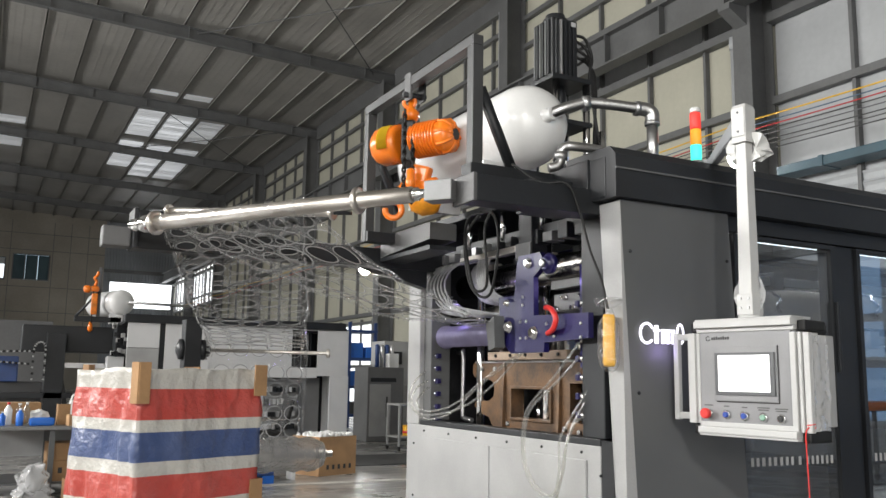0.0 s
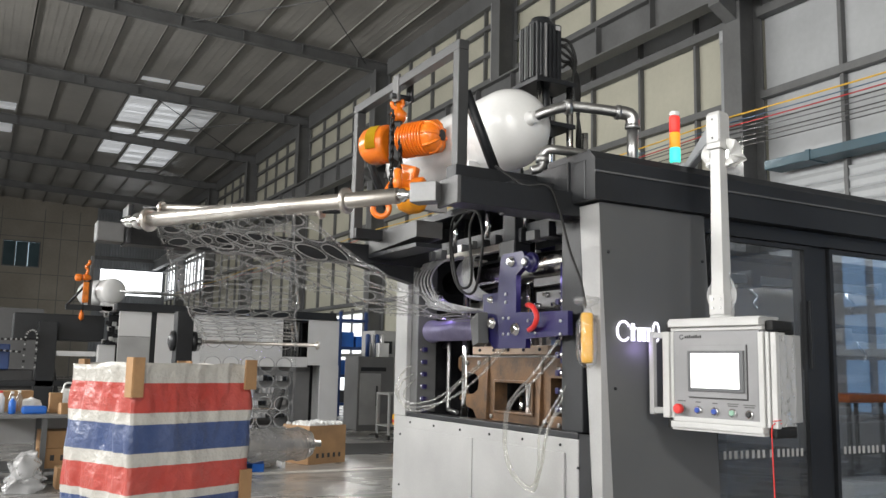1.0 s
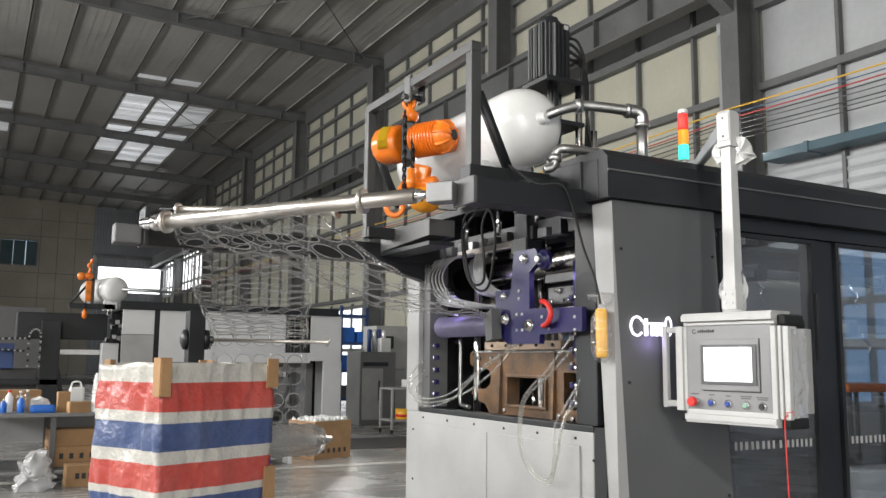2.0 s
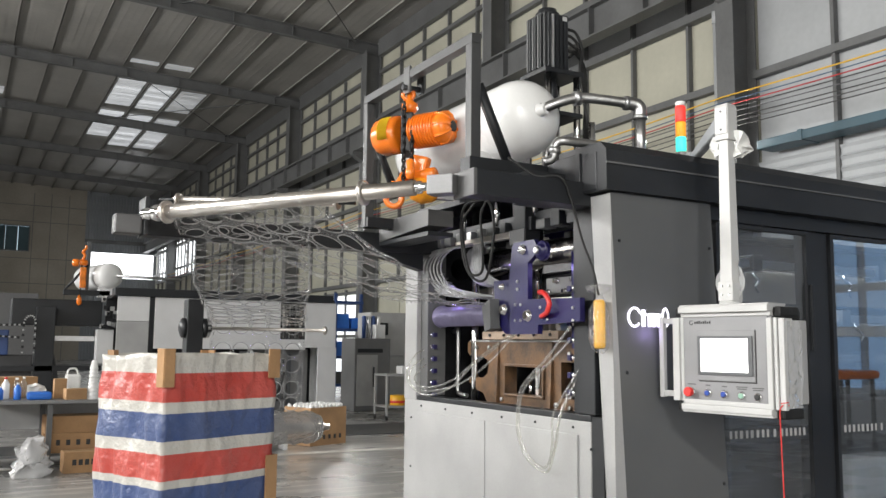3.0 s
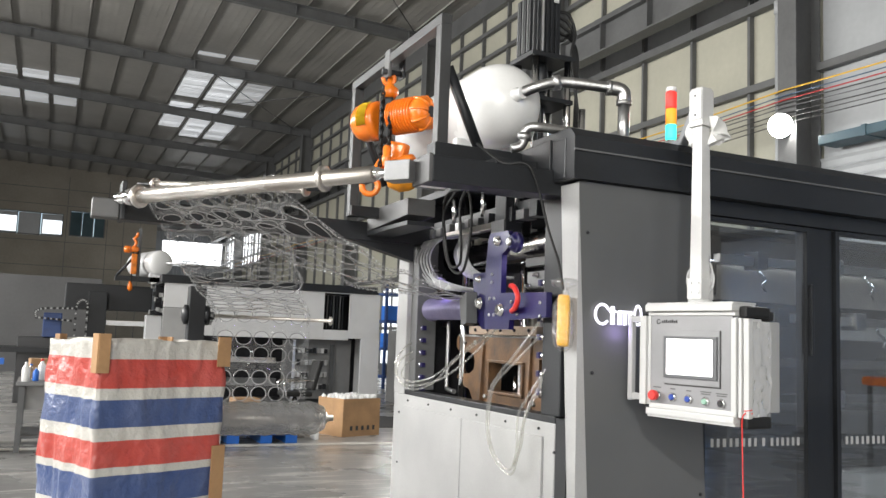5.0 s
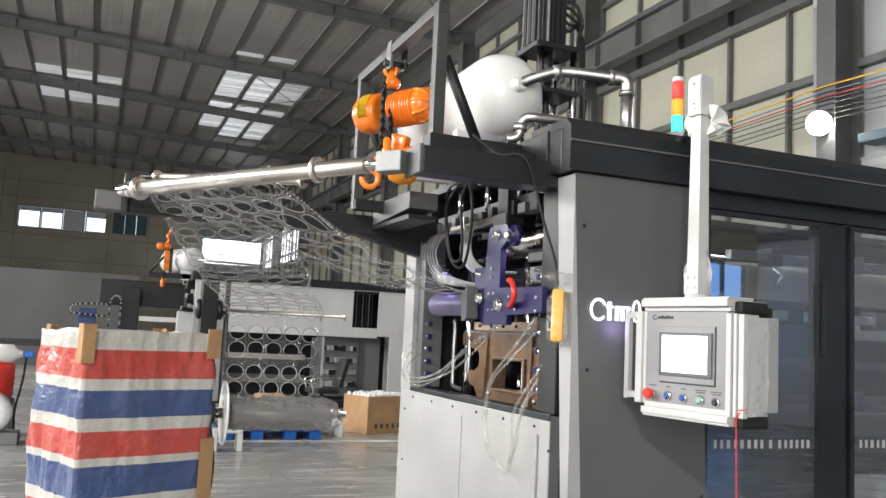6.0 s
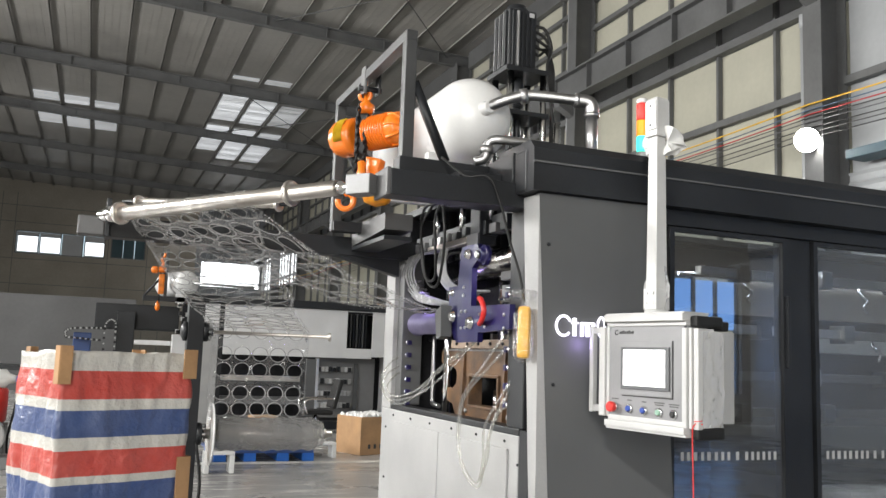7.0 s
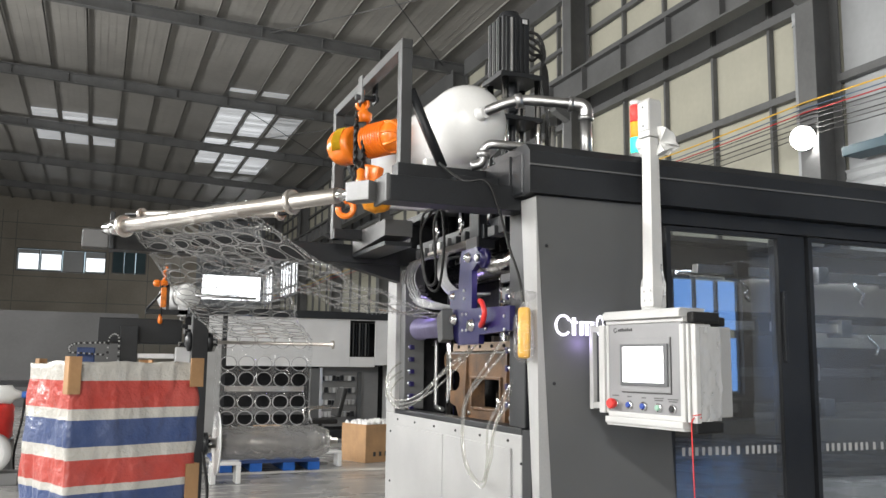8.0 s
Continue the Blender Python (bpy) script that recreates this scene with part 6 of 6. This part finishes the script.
part("inner_beam", box(B(), 3.3, 4.9, FY + 0.5, FY + 0.6, 0.9, 1.0), M_steel, fm)
part("inner_beam", box(B(), 3.3, 4.9, FY + 0.4, FY + 0.5, 0.45, 0.6), M_grey, fm)
ft = thing("far_air_tank", (3.0, FY + 1.7, 2.6), "white enamelled tank on the second machine", "tank")
part("shell", lathe(B(), (2.72, FY + 1.5, 2.82), (2.3, FY + 3.0, 2.82), [(0, 0.0), (0.01, 0.13), (0.04, 0.21), (0.08, 0.245), (0.12, 0.255), (1.3, 0.255), (1.4, 0.15)], 28), M_tank, ft)
part("strap", lathe(B(), (2.72 - 0.09, FY + 1.5 + 0.32, 2.82), (2.3, FY + 3.0, 2.82), [(0, 0.256), (0.005, 0.26), (0.12, 0.26), (0.125, 0.256)], 28), M_lightgrey, ft)
part("pipe", cyl(B(), (2.8, FY + 1.5, 2.82), (4.05, FY + 1.5, 2.80), 0.03, seg=10), M_zinc, ft)
part("saddle", box(B(), 2.5, 2.9, FY + 1.6, FY + 1.9, 2.4, 2.6), M_white, ft)
fh = thing("far_chain_hoist", (2.2, FY + 1.7, 2.2), "orange chain hoist on the second machine", "hoist")
HY = FY + 1.62
part("gear_case", lathe(B(), (1.97, HY, 3.05), (9, HY, 3.05), [(0, 0.03), (0.02, 0.07), (0.1, 0.078), (0.13, 0.06)], 10), M_orange, fh)
part("motor_case", lathe(B(), (2.11, HY, 3.06), (9, HY, 3.06), [(0, 0.05), (0.02, 0.062), (0.12, 0.06), (0.15, 0.03)], 12), M_orange, fh)
part("top_hook", sweep(B(), spline([(2.17, HY, 3.12), (2.2, HY, 3.2), (2.16, HY, 3.27), (2.21, HY, 3.33), (2.22, HY, 3.4)], 4), 0.028, 7), M_orange, fh)
part("chain_bag", box(B(), 2.13, 2.24, HY - 0.05, HY + 0.05, 2.56, 2.97, 0.02), mat("orange_canvas", (0.72, 0.19, 0.01), 0.5, var=0.25, scale=9), fh)
part("hook_block", lathe(B(), (2.14, HY, 2.22), (2.14, HY, 9), [(0, 0.02), (0.04, 0.05), (0.13, 0.045), (0.17, 0.03), (0.2, 0.02)], 10), M_orange, fh)
part("chain", cyl(B(), (2.15, FY + 1.6, 2.3), (2.15, FY + 1.6, 3.1), 0.012, seg=6), M_rubber, fh)
fa = thing("far_support_arm", (2.3, FY + 1.7, 2.3), "black cantilever frame of the second machine", "frame")
part("beam", box(B(), 1.85, 2.7, FY + 1.6, FY + 1.75, 2.42, 2.52), M_black, fa)
part("brace", sweep(B(), [(1.86, FY + 1.65, 2.5), (2.27, FY + 1.65, 3.02)], 0.03, 4), M_black, fa)
part("post", box(B(), 2.25, 2.31, FY + 1.72, FY + 1.78, 2.5, 3.5), M_grey, fa)
fs2 = thing("far_stacker", (1.4, 18.5, 0), "dark robotic stacker beside the second machine", "machine")
part("hood", box(B(), 0.98, 2.6, 18.6, 19.4, 1.82, 2.33, 0.02), M_black, fs2)
part("post", box(B(), 1.40, 1.73, 18.3, 18.55, 0, 2.17, 0.01), M_black, fs2)
part("foot_web", prism(B(), [(1.74, 0), (2.0, 0), (1.74, 1.3)], "y", 18.36, 18.4), M_black, fs2)
part("rail", box(B(), 1.74, 2.75, 18.4, 18.5, 1.52, 1.62, 0.006), M_alu, fs2)
part("low_hood", box(B(), 0.2, 1.38, 18.5, 19.3, 0.0, 1.25, 0.02), mat("charcoal_sheet", (0.045, 0.045, 0.047), 0.45, var=0.15, scale=2), fs2)
part("table", box(B(), -1.2, 2.6, 18.3, 19.5, 0.95, 1.05), M_black, fs2)
part("blue_unit", box(B(), 0.62, 0.95, 18.35, 18.6, 1.25, 1.72, 0.02), M_bluemach, fs2, "blue painted drive unit")
part("valve_block", box(B(), 2.45, 2.75, 18.0, 18.3, 1.1, 1.75, 0.01), M_white, fs2)
random.seed(8)
for k in range(14):
    x, z = 2.42 + 0.33 * random.random(), 1.75 + 0.55 * random.random()
    part("fitting", box(B(), x, x + 0.07, 17.9, 18.0, z, z + 0.08, 0.004), random.choice((M_zinc, M_black, M_grey)), fs2)
me_l = mesh_of("link", box(B(), -0.014, 0.014, -0.04, 0.04, -0.014, 0.014), M_lightgrey)
cp = spline([(0.5, 18.2, 1.62), (0.48, 18.2, 1.72), (0.6, 18.2, 1.79), (0.9, 18.2, 1.81), (1.15, 18.2, 1.82)], 6) + spline([(1.18, 18.2, 1.3), (1.18, 18.2, 1.8), (1.22, 18.2, 1.95), (1.3, 18.2, 1.99), (1.37, 18.2, 1.92), (1.38, 18.2, 1.7), (1.38, 18.2, 1.3)], 5) + spline([(0.5, 18.2, 1.62), (0.8, 18.2, 1.60), (1.1, 18.2, 1.58)], 6)
me_l2 = mesh_of("link", box(B(), -0.022, 0.022, -0.035, 0.035, -0.022, 0.022), M_rubber)
for k, p in enumerate(cp):
    o = under(new("chain_link", me_l if k % 2 else me_l2), fs2)
    o.location = p

# ---- work table and clutter ----
wt = thing("work_table", (0.6, 12.0, 0), "grey steel work table with shelf", "table")
part("tabletop", box(B(), 0.42, 2.15, 11.45, 12.6, 0.78, 0.82, 0.006), M_partition, wt)
part("shelf", box(B(), 0.45, 2.1, 11.55, 12.55, 0.16, 0.19), M_grey, wt)
for x in (0.45, 1.12, 2.05):
    for y in (11.5, 12.5):
        part("leg", box(B(), x, x + 0.06, y, y + 0.06, 0, 0.78), M_grey, wt)
part("modesty_panel", box(B(), 0.47, 2.05, 12.57, 12.59, 0.4, 0.78), M_lightgrey, wt)


def bottle(x, y, r, h, m, cap, label, cat="bottle"):
    b = thing("bottle", (x, y, 0.82), label, cat, "bottles on the table")
    part("body", lathe(B(), (x, y, 0.82), (x, y, 9), [(0, r * 0.9), (0.01, r), (h * 0.68, r), (h * 0.8, r * 0.55), (h * 0.86, r * 0.38), (h * 0.9, r * 0.38)], 14), m, b)
    part("cap", lathe(B(), (x, y, 0.82 + h * 0.9), (x, y, 9), [(0, r * 0.42), (h * 0.1, r * 0.42)], 10), cap, b)


for x, y, r, h, m, c in ((0.51, 11.6, 0.045, 0.23, M_bottle, M_tank), (0.56, 11.8, 0.04, 0.2, M_hose, M_bluebright), (0.80, 11.95, 0.045, 0.25, M_hose, M_tank), (0.88, 12.0, 0.04, 0.26, M_hose, M_tank), (0.62, 11.75, 0.035, 0.16, M_bluebright, M_tank), (0.80, 11.7, 0.04, 0.2, M_bluebright, M_tank), (0.68, 11.9, 0.045, 0.26, M_tank, M_red)):
    bottle(x, y, r, h, m, c, "small plastic bottle on the work table")
cups = thing("cup_stack", (1.62, 11.6, 0.82), "tall stack of white plastic cups", "cups")
for k in range(9):
    part("cup", lathe(B(), (1.62, 11.6, 0.82 + 0.045 * k), (1.62, 11.6, 9), [(0, 0.07 - 0.002 * k), (0.008, 0.07 - 0.002 * k), (0.012, 0.064 - 0.002 * k), (0.11, 0.046 - 0.002 * k)], 16), M_tank, cups)
blu = thing("blue_tray", (1.02, 11.7, 0.82), "crumpled bright blue plastic tray", "tray")
part("tray", box(B(), 0.90, 1.17, 11.6, 11.8, 0.82, 0.91, 0.03), M_bluebright, blu)
jug = thing("white_jug", (1.45, 12.2, 0.82), "white plastic jug with a handle", "jug")
part("body", box(B(), 1.36, 1.54, 12.13, 12.27, 0.82, 1.10, 0.03), M_bottle, jug)
part("handle", sweep(B(), spline([(1.38, 12.2, 1.09), (1.40, 12.2, 1.16), (1.48, 12.2, 1.165), (1.51, 12.2, 1.09)], 4), 0.012, 6), M_bottle, jug)


def carton(x, y, z, w, d, h, rot, label, open_top=False, prints=True):
    c = thing("carton", (x, y, z), label, "carton", "cardboard cartons")
    m = Matrix.Translation((x, y, z)) @ Euler((0, 0, radians(rot))).to_matrix().to_4x4()
    if open_top:
        for x0, x1, y0, y1 in ((-w / 2, w / 2, -d / 2, -d / 2 + 0.008), (-w / 2, w / 2, d / 2 - 0.008, d / 2), (-w / 2, -w / 2 + 0.008, -d / 2 + 0.008, d / 2 - 0.008), (w / 2 - 0.008, w / 2, -d / 2 + 0.008, d / 2 - 0.008)):
            part("side", box(B(), x0, x1, y0, y1, 0, h, 0.002, m), M_card, c)
        part("bottom", box(B(), -w / 2 + 0.008, w / 2 - 0.008, -d / 2 + 0.008, d / 2 - 0.008, 0.0, 0.012, 0, m), M_card, c)
    else:
        part("body", box(B(), -w / 2, w / 2, -d / 2, d / 2, 0, h, 0.006, m), M_card, c)
        part("tape", box(B(), -w / 2 - 0.001, w / 2 + 0.001, -0.03, 0.03, h - 0.002, h + 0.001, 0, m), mat("packing_tape", (0.5, 0.36, 0.2), 0.2, var=0.05, bump=0), c, "glossy brown packing tape")
    if prints:
        for k in range(5):
            part("print_mark", box(B(), -w * 0.3 + 0.1 * k * w * 1.5, -w * 0.3 + 0.1 * k * w * 1.5 + 0.045, -d / 2 - 0.003, -d / 2 - 0.0005, 0.09, 0.155, 0, m), M_ink_shade, c, "dark printed mark")
    return c


big = carton(5.02, 12.97, 0, 0.72, 0.62, 0.56, 20, "open brown carton full of white cups", True)
random.seed(21)
fc = thing("white_cups", (5.02, 12.97, 0.4), "many small white cups filling the carton", "cups")
part("filling", box(B(), -0.34, 0.34, -0.29, 0.29, 0.02, 0.50, 0, Matrix.Translation((5.02, 12.97, 0)) @ Euler((0, 0, radians(20))).to_matrix().to_4x4()), M_tank, fc)
for i in range(9):
    for j in range(7):
        q = Matrix.Translation((5.02, 12.97, 0)) @ Euler((0, 0, radians(20))).to_matrix().to_4x4() @ Vector((-0.3 + 0.075 * i + 0.02 * random.random(), -0.24 + 0.08 * j, 0.50))
        part("cup", lathe(B(), q, q + Vector((random.uniform(-0.3, 0.3), random.uniform(-0.3, 0.3), 1)), [(0, 0.03), (0.06 + 0.05 * random.random(), 0.035), (0.115, 0.0)], 8), M_tank, fc)
carton(1.47, 11.8, 0.19, 0.74, 0.42, 0.23, -2, "closed brown carton on the table shelf", False)
carton(1.52, 11.35, 0.0, 0.46, 0.30, 0.24, 2, "small closed brown carton on the floor")
carton(1.46, 11.82, 0.421, 0.7, 0.38, 0.2, 2, "closed brown carton stacked on another", False, False)
carton(0.78, 12.3, 0.82, 0.5, 0.3, 0.25, 6, "low brown carton on the work table", False, False)
carton(1.27, 11.85, 0.82, 0.14, 0.12, 0.24, 4, "small upright carton on the work table", False, False)
carton(1.42, 11.6, 0.82, 0.24, 0.14, 0.13, 10, "small flat carton on the work table", False, False)
rg = box(B(), 0.94, 1.1, 11.95, 12.15, 0.83, 0.96)
bmesh.ops.subdivide_edges(rg, edges=rg.edges[:], cuts=5, use_grid_fill=True)
for v in rg.verts:
    v.co += 0.06 * Vector((noise.noise(v.co * 11), noise.noise(v.co * 11 + Vector((5, 0, 0))), noise.noise(v.co * 9 + Vector((0, 5, 0)))))
    v.co.z = max(v.co.z, 0.821)
solid("plastic_bag", rg, M_bottle, "crumpled white plastic bag on the work table", "bag")
carton(3.36, 12.75, 0.16, 0.36, 0.3, 0.40, 8, "brown carton with film scraps on pallet", False, False)
wb2 = lathe(B(), (0.95, 11.15, 0), (0.95, 11.15, 1), [(0.03 * k, 0.22 * math.cos(0.095 * k) ** 0.8 * (0.9 + 0.1 * math.sin(2.1 * k))) for k in range(15)] + [(0.45, 0.0)], 36)
for v in wb2.verts:
    v.co += (0.09 * Vector((noise.noise(v.co * 8), noise.noise(v.co * 8 + Vector((3, 0, 0))), noise.noise(v.co * 7))) + 0.035 * Vector((noise.noise(v.co * 24), noise.noise(v.co * 24 + Vector((3, 0, 0))), noise.noise(v.co * 22)))) * (1 if v.co.z > 0.02 else 0.2)
    v.co.z = max(v.co.z, 0.0)
solid("scrap_bag", wb2, M_scrap, "clear bag of white plastic scraps on floor", "bag")
pal = thing("blue_pallet", (3.2, 12.4, 0), "blue plastic pallet on the floor", "pallet")
part("deck", box(B(), 2.55, 3.95, 12.0, 13.1, 0.11, 0.155, 0.005), M_bluemach, pal)
for x in (2.6, 3.0, 3.45, 3.8):
    part("foot", box(B(), x, x + 0.16, 12.02, 13.08, 0.0, 0.109), M_bluebright, pal)
sc = B()
random.seed(2)
for i in range(40):
    p = Vector((2.75 + 0.9 * random.random(), 12.2 + 0.6 * random.random(), 0.17 + 0.28 * random.random() ** 2))
    sweep(sc, spline([p, p + Vector((random.uniform(-.1, .1), random.uniform(-.1, .1), random.uniform(-.02, .1))), p + Vector((random.uniform(-.2, .2), random.uniform(-.1, .1), random.uniform(0, .08)))], 4), 0.012, 5)
solid("film_scraps", sc, M_rim, "tangled pile of clear plastic film scraps", "scraps", kind="stuff")
for x, y, w, h in ((2.52, 11.0, 0.36, 0.26), (4.15, 12.4, 0.4, 0.22)):
    t = thing("white_stool", (x, y, 0), "low white plastic step stool", "stool", "low stools")
    part("seat", box(B(), x - w / 2, x + w / 2, y - 0.12, y + 0.12, h - 0.04, h, 0.01), M_tank, t)
    for s_ in (-1, 1):
        part("leg", box(B(), x + s_ * (w / 2 - 0.03) - 0.03, x + s_ * (w / 2 - 0.03) + 0.03, y - 0.12, y + 0.12, 0, h - 0.041, 0.008), M_tank, t)
chair = thing("office_chair", (4.6, 14.6, 0), "black office chair with chromed arms", "chair")
part("seat", box(B(), 4.35, 4.85, 14.4, 14.85, 0.45, 0.53, 0.03), M_rubber, chair)
part("backrest", box(B(), -0.04, 0.04, -0.22, 0.22, 0.0, 0.5, 0.03, Matrix.Translation((4.86, 14.62, 0.56)) @ Euler((0, radians(14), 0)).to_matrix().to_4x4()), M_rubber, chair)
for y in (14.4, 14.85):
    part("arm", sweep(B(), spline([(4.4, y, 0.47), (4.36, y, 0.68), (4.6, y, 0.72), (4.86, y, 0.72)], 5), 0.014, 8), M_chrome, chair)
for k in range(4):
    a = math.pi / 2 * k + 0.7
    part("leg", sweep(B(), [(4.6, 14.62, 0.46), (4.6 + 0.24 * math.cos(a), 14.62 + 0.24 * math.sin(a), 0.0)], 0.014, 8), M_chrome, chair)
# cart and cabinet beyond the machine
ct = thing("tool_cart", (8.12, 16.3, 0), "wheeled steel cart with small boxes", "cart")
part("tray", box(B(), 7.72, 8.62, 16.1, 16.7, 0.88, 0.92, 0.006), M_lightgrey, ct)
part("lower_tray", box(B(), 7.72, 8.62, 16.1, 16.7, 0.25, 0.28, 0.006), M_lightgrey, ct)
for x in (7.72, 8.58):
    for y in (16.1, 16.66):
        lg_ = part("leg", box(B(), x, x + 0.04, y, y + 0.04, 0.09, 0.88), M_lightgrey, ct)
        part("castor", cyl(B(), (x + 0.005, y + 0.02, 0.045), (x + 0.035, y + 0.02, 0.045), 0.045, seg=14), M_rubber, lg_)
tin = thing("yellow_tin", (8.1, 16.35, 0.28), "yellow tin with red label on cart", "tin")
part("body", lathe(B(), (8.1, 16.35, 0.28), (8.1, 16.35, 9), [(0, 0.15), (0.02, 0.16), (0.2, 0.16), (0.21, 0.14)], 18), M_yellow, tin)
part("band", lathe(B(), (8.1, 16.35, 0.33), (8.1, 16.35, 9), [(0, 0.161), (0.001, 0.163), (0.05, 0.163), (0.051, 0.161)], 18), M_red, tin)
bx = thing("white_box", (8.3, 16.4, 0.92), "small white box on the cart", "box")
part("body", box(B(), 8.15, 8.5, 16.3, 16.55, 0.92, 1.08, 0.02), M_tank, bx)
cab = thing("grey_cabinet", (8.6, 18.8, 0), "dark grey steel machine cabinet", "cabinet")
M_cab = mat("mid_grey_enamel", (0.15, 0.15, 0.15), 0.45, var=0.12, scale=2)
part("body", box(B(), 8.05, 8.95, 18.5, 19.3, 0, 1.66, 0.02), M_cab, cab)
part("door", box(B(), 8.1, 8.62, 18.47, 18.498, 0.12, 1.28, 0.012), M_lightgrey, cab, "paler hinged cabinet door")
part("slot", box(B(), 8.12, 8.75, 18.485, 18.499, 1.33, 1.42), M_black, cab)
part("door_handle", box(B(), 8.5, 8.53, 18.44, 18.469, 0.55, 1.0, 0.005), M_black, cab)
hop = thing("hopper_machine", (9.6, 19.4, 0), "pale grey granulator with a wide hopper", "machine")
part("hopper", prism(B(), [(9.15, 1.25), (10.1, 1.25), (10.1, 2.3), (8.85, 2.3), (8.85, 1.75)], "y", 19.4, 20.2), M_lightgrey, hop)
part("control_box", box(B(), 9.05, 9.3, 19.36, 19.399, 1.75, 2.05, 0.006), M_black, hop)
part("body", box(B(), 9.2, 10.1, 19.45, 20.1, 0.0, 1.249, 0.02), M_lightgrey, hop)
part("pump", lathe(B(), (9.0, 19.3, 0.98), (9.0, 0, 0.98), [(0, 0.12), (0.04, 0.16), (0.2, 0.16), (0.24, 0.08)], 16), M_bluemach, hop, "blue painted pump")
part("pump_bed", box(B(), 8.97, 9.19, 19.1, 19.4, 0.0, 0.82, 0.01), M_bluemach, hop)
part("top_unit", box(B(), 8.62, 8.86, 18.6, 18.9, 1.66, 1.98, 0.01), M_tank, cab, "small white switch box")
for k in range(4):
    part("canister", lathe(B(), (8.42 + 0.12 * k, 18.85, 1.66), (8.42 + 0.12 * k, 18.85, 9), [(0, 0.05), (0.3, 0.05), (0.32, 0.055), (0.5, 0.055), (0.53, 0.03)], 12), M_alu if k % 2 else M_bluemach, cab)
rk = thing("blue_rack", (10.4, 24, 0), "blue steel storage rack with boxes", "rack")
for x in (9.6, 10.4):
    part("upright", box(B(), x, x + 0.08, 23.6, 23.68, 0, 3.0), M_bluemach, rk)
for z in (0.3, 1.1, 1.9, 2.7):
    part("shelf", box(B(), 9.6, 10.48, 23.55, 24.4, z, z + 0.08), M_bluemach, rk)
random.seed(9)
for z in (0.38, 1.18, 1.98):
    for k in range(2):
        part("bin", box(B(), 9.7 + 0.48 * k, 10.1 + 0.48 * k, 23.7, 24.2, z, z + 0.25 + 0.2 * random.random(), 0.02), random.choice((M_bluebright, M_card, M_grey, M_lightgrey)), rk)
# red compressor and white drum by the partition
cm = thing("red_compressor", (-0.15, 12.3, 0), "red cylinder compressor with white motor", "compressor")
part("vessel", lathe(B(), (-0.2, 12.5, 0.45), (-0.2, 12.5, 9), [(0, 0.2), (0.04, 0.24), (0.42, 0.24), (0.46, 0.2)], 24), M_red, cm)
part("motor", lathe(B(), (-0.3, 12.4, 1.02), (1, 12.4, 1.02), [(0, 0.08), (0.03, 0.12), (0.3, 0.12), (0.34, 0.07), (0.42, 0.04)], 20), M_bottle, cm)
part("tap", box(B(), 0.12, 0.24, 12.36, 12.44, 0.98, 1.06, 0.015), M_bluebright, cm)
part("stand", box(B(), -0.42, 0.05, 12.3, 12.7, 0.0, 0.449, 0.01), M_grey, cm)
part("hose", sweep(B(), spline([(0.16, 12.4, 0.98), (0.14, 12.4, 0.7), (0.08, 12.4, 0.3), (0.1, 12.35, 0.02)], 5), 0.015, 6), M_rubber, cm)
dm = thing("white_drum", (-0.1, 11.7, 0), "white round drum lying on a grey block", "drum")
part("drum", lathe(B(), (-0.12, 11.5, 0.36), (-0.12, 13, 0.36), [(0, 0.16), (0.02, 0.2), (0.04, 0.23), (0.3, 0.23), (0.34, 0.15)], 28), M_tank, dm)
part("block", box(B(), -0.45, 0.2, 11.5, 11.9, 0.0, 0.14, 0.01), M_partition, dm)

# ---- orange topped trolley, seen mirrored in the door panes ----
ot = thing("hand_trolley", (12.2, -2.3, 0), "dark hand trolley with orange padded top", "trolley")
part("padded_top", box(B(), 11.75, 12.7, -2.6, -2.0, 1.06, 1.2, 0.06), M_orange, ot, "orange padded top")
part("deck", box(B(), 11.8, 12.65, -2.55, -2.05, 0.3, 0.34, 0.006), M_grey, ot)
for x in (11.82, 12.58):
    for y in (-2.54, -2.11):
        part("leg", box(B(), x, x + 0.05, y, y + 0.05, 0.1, 1.059), M_grey, ot)
        part("castor", cyl(B(), (x + 0.005, y + 0.025, 0.05), (x + 0.045, y + 0.025, 0.05), 0.05, seg=14), M_rubber, ot)
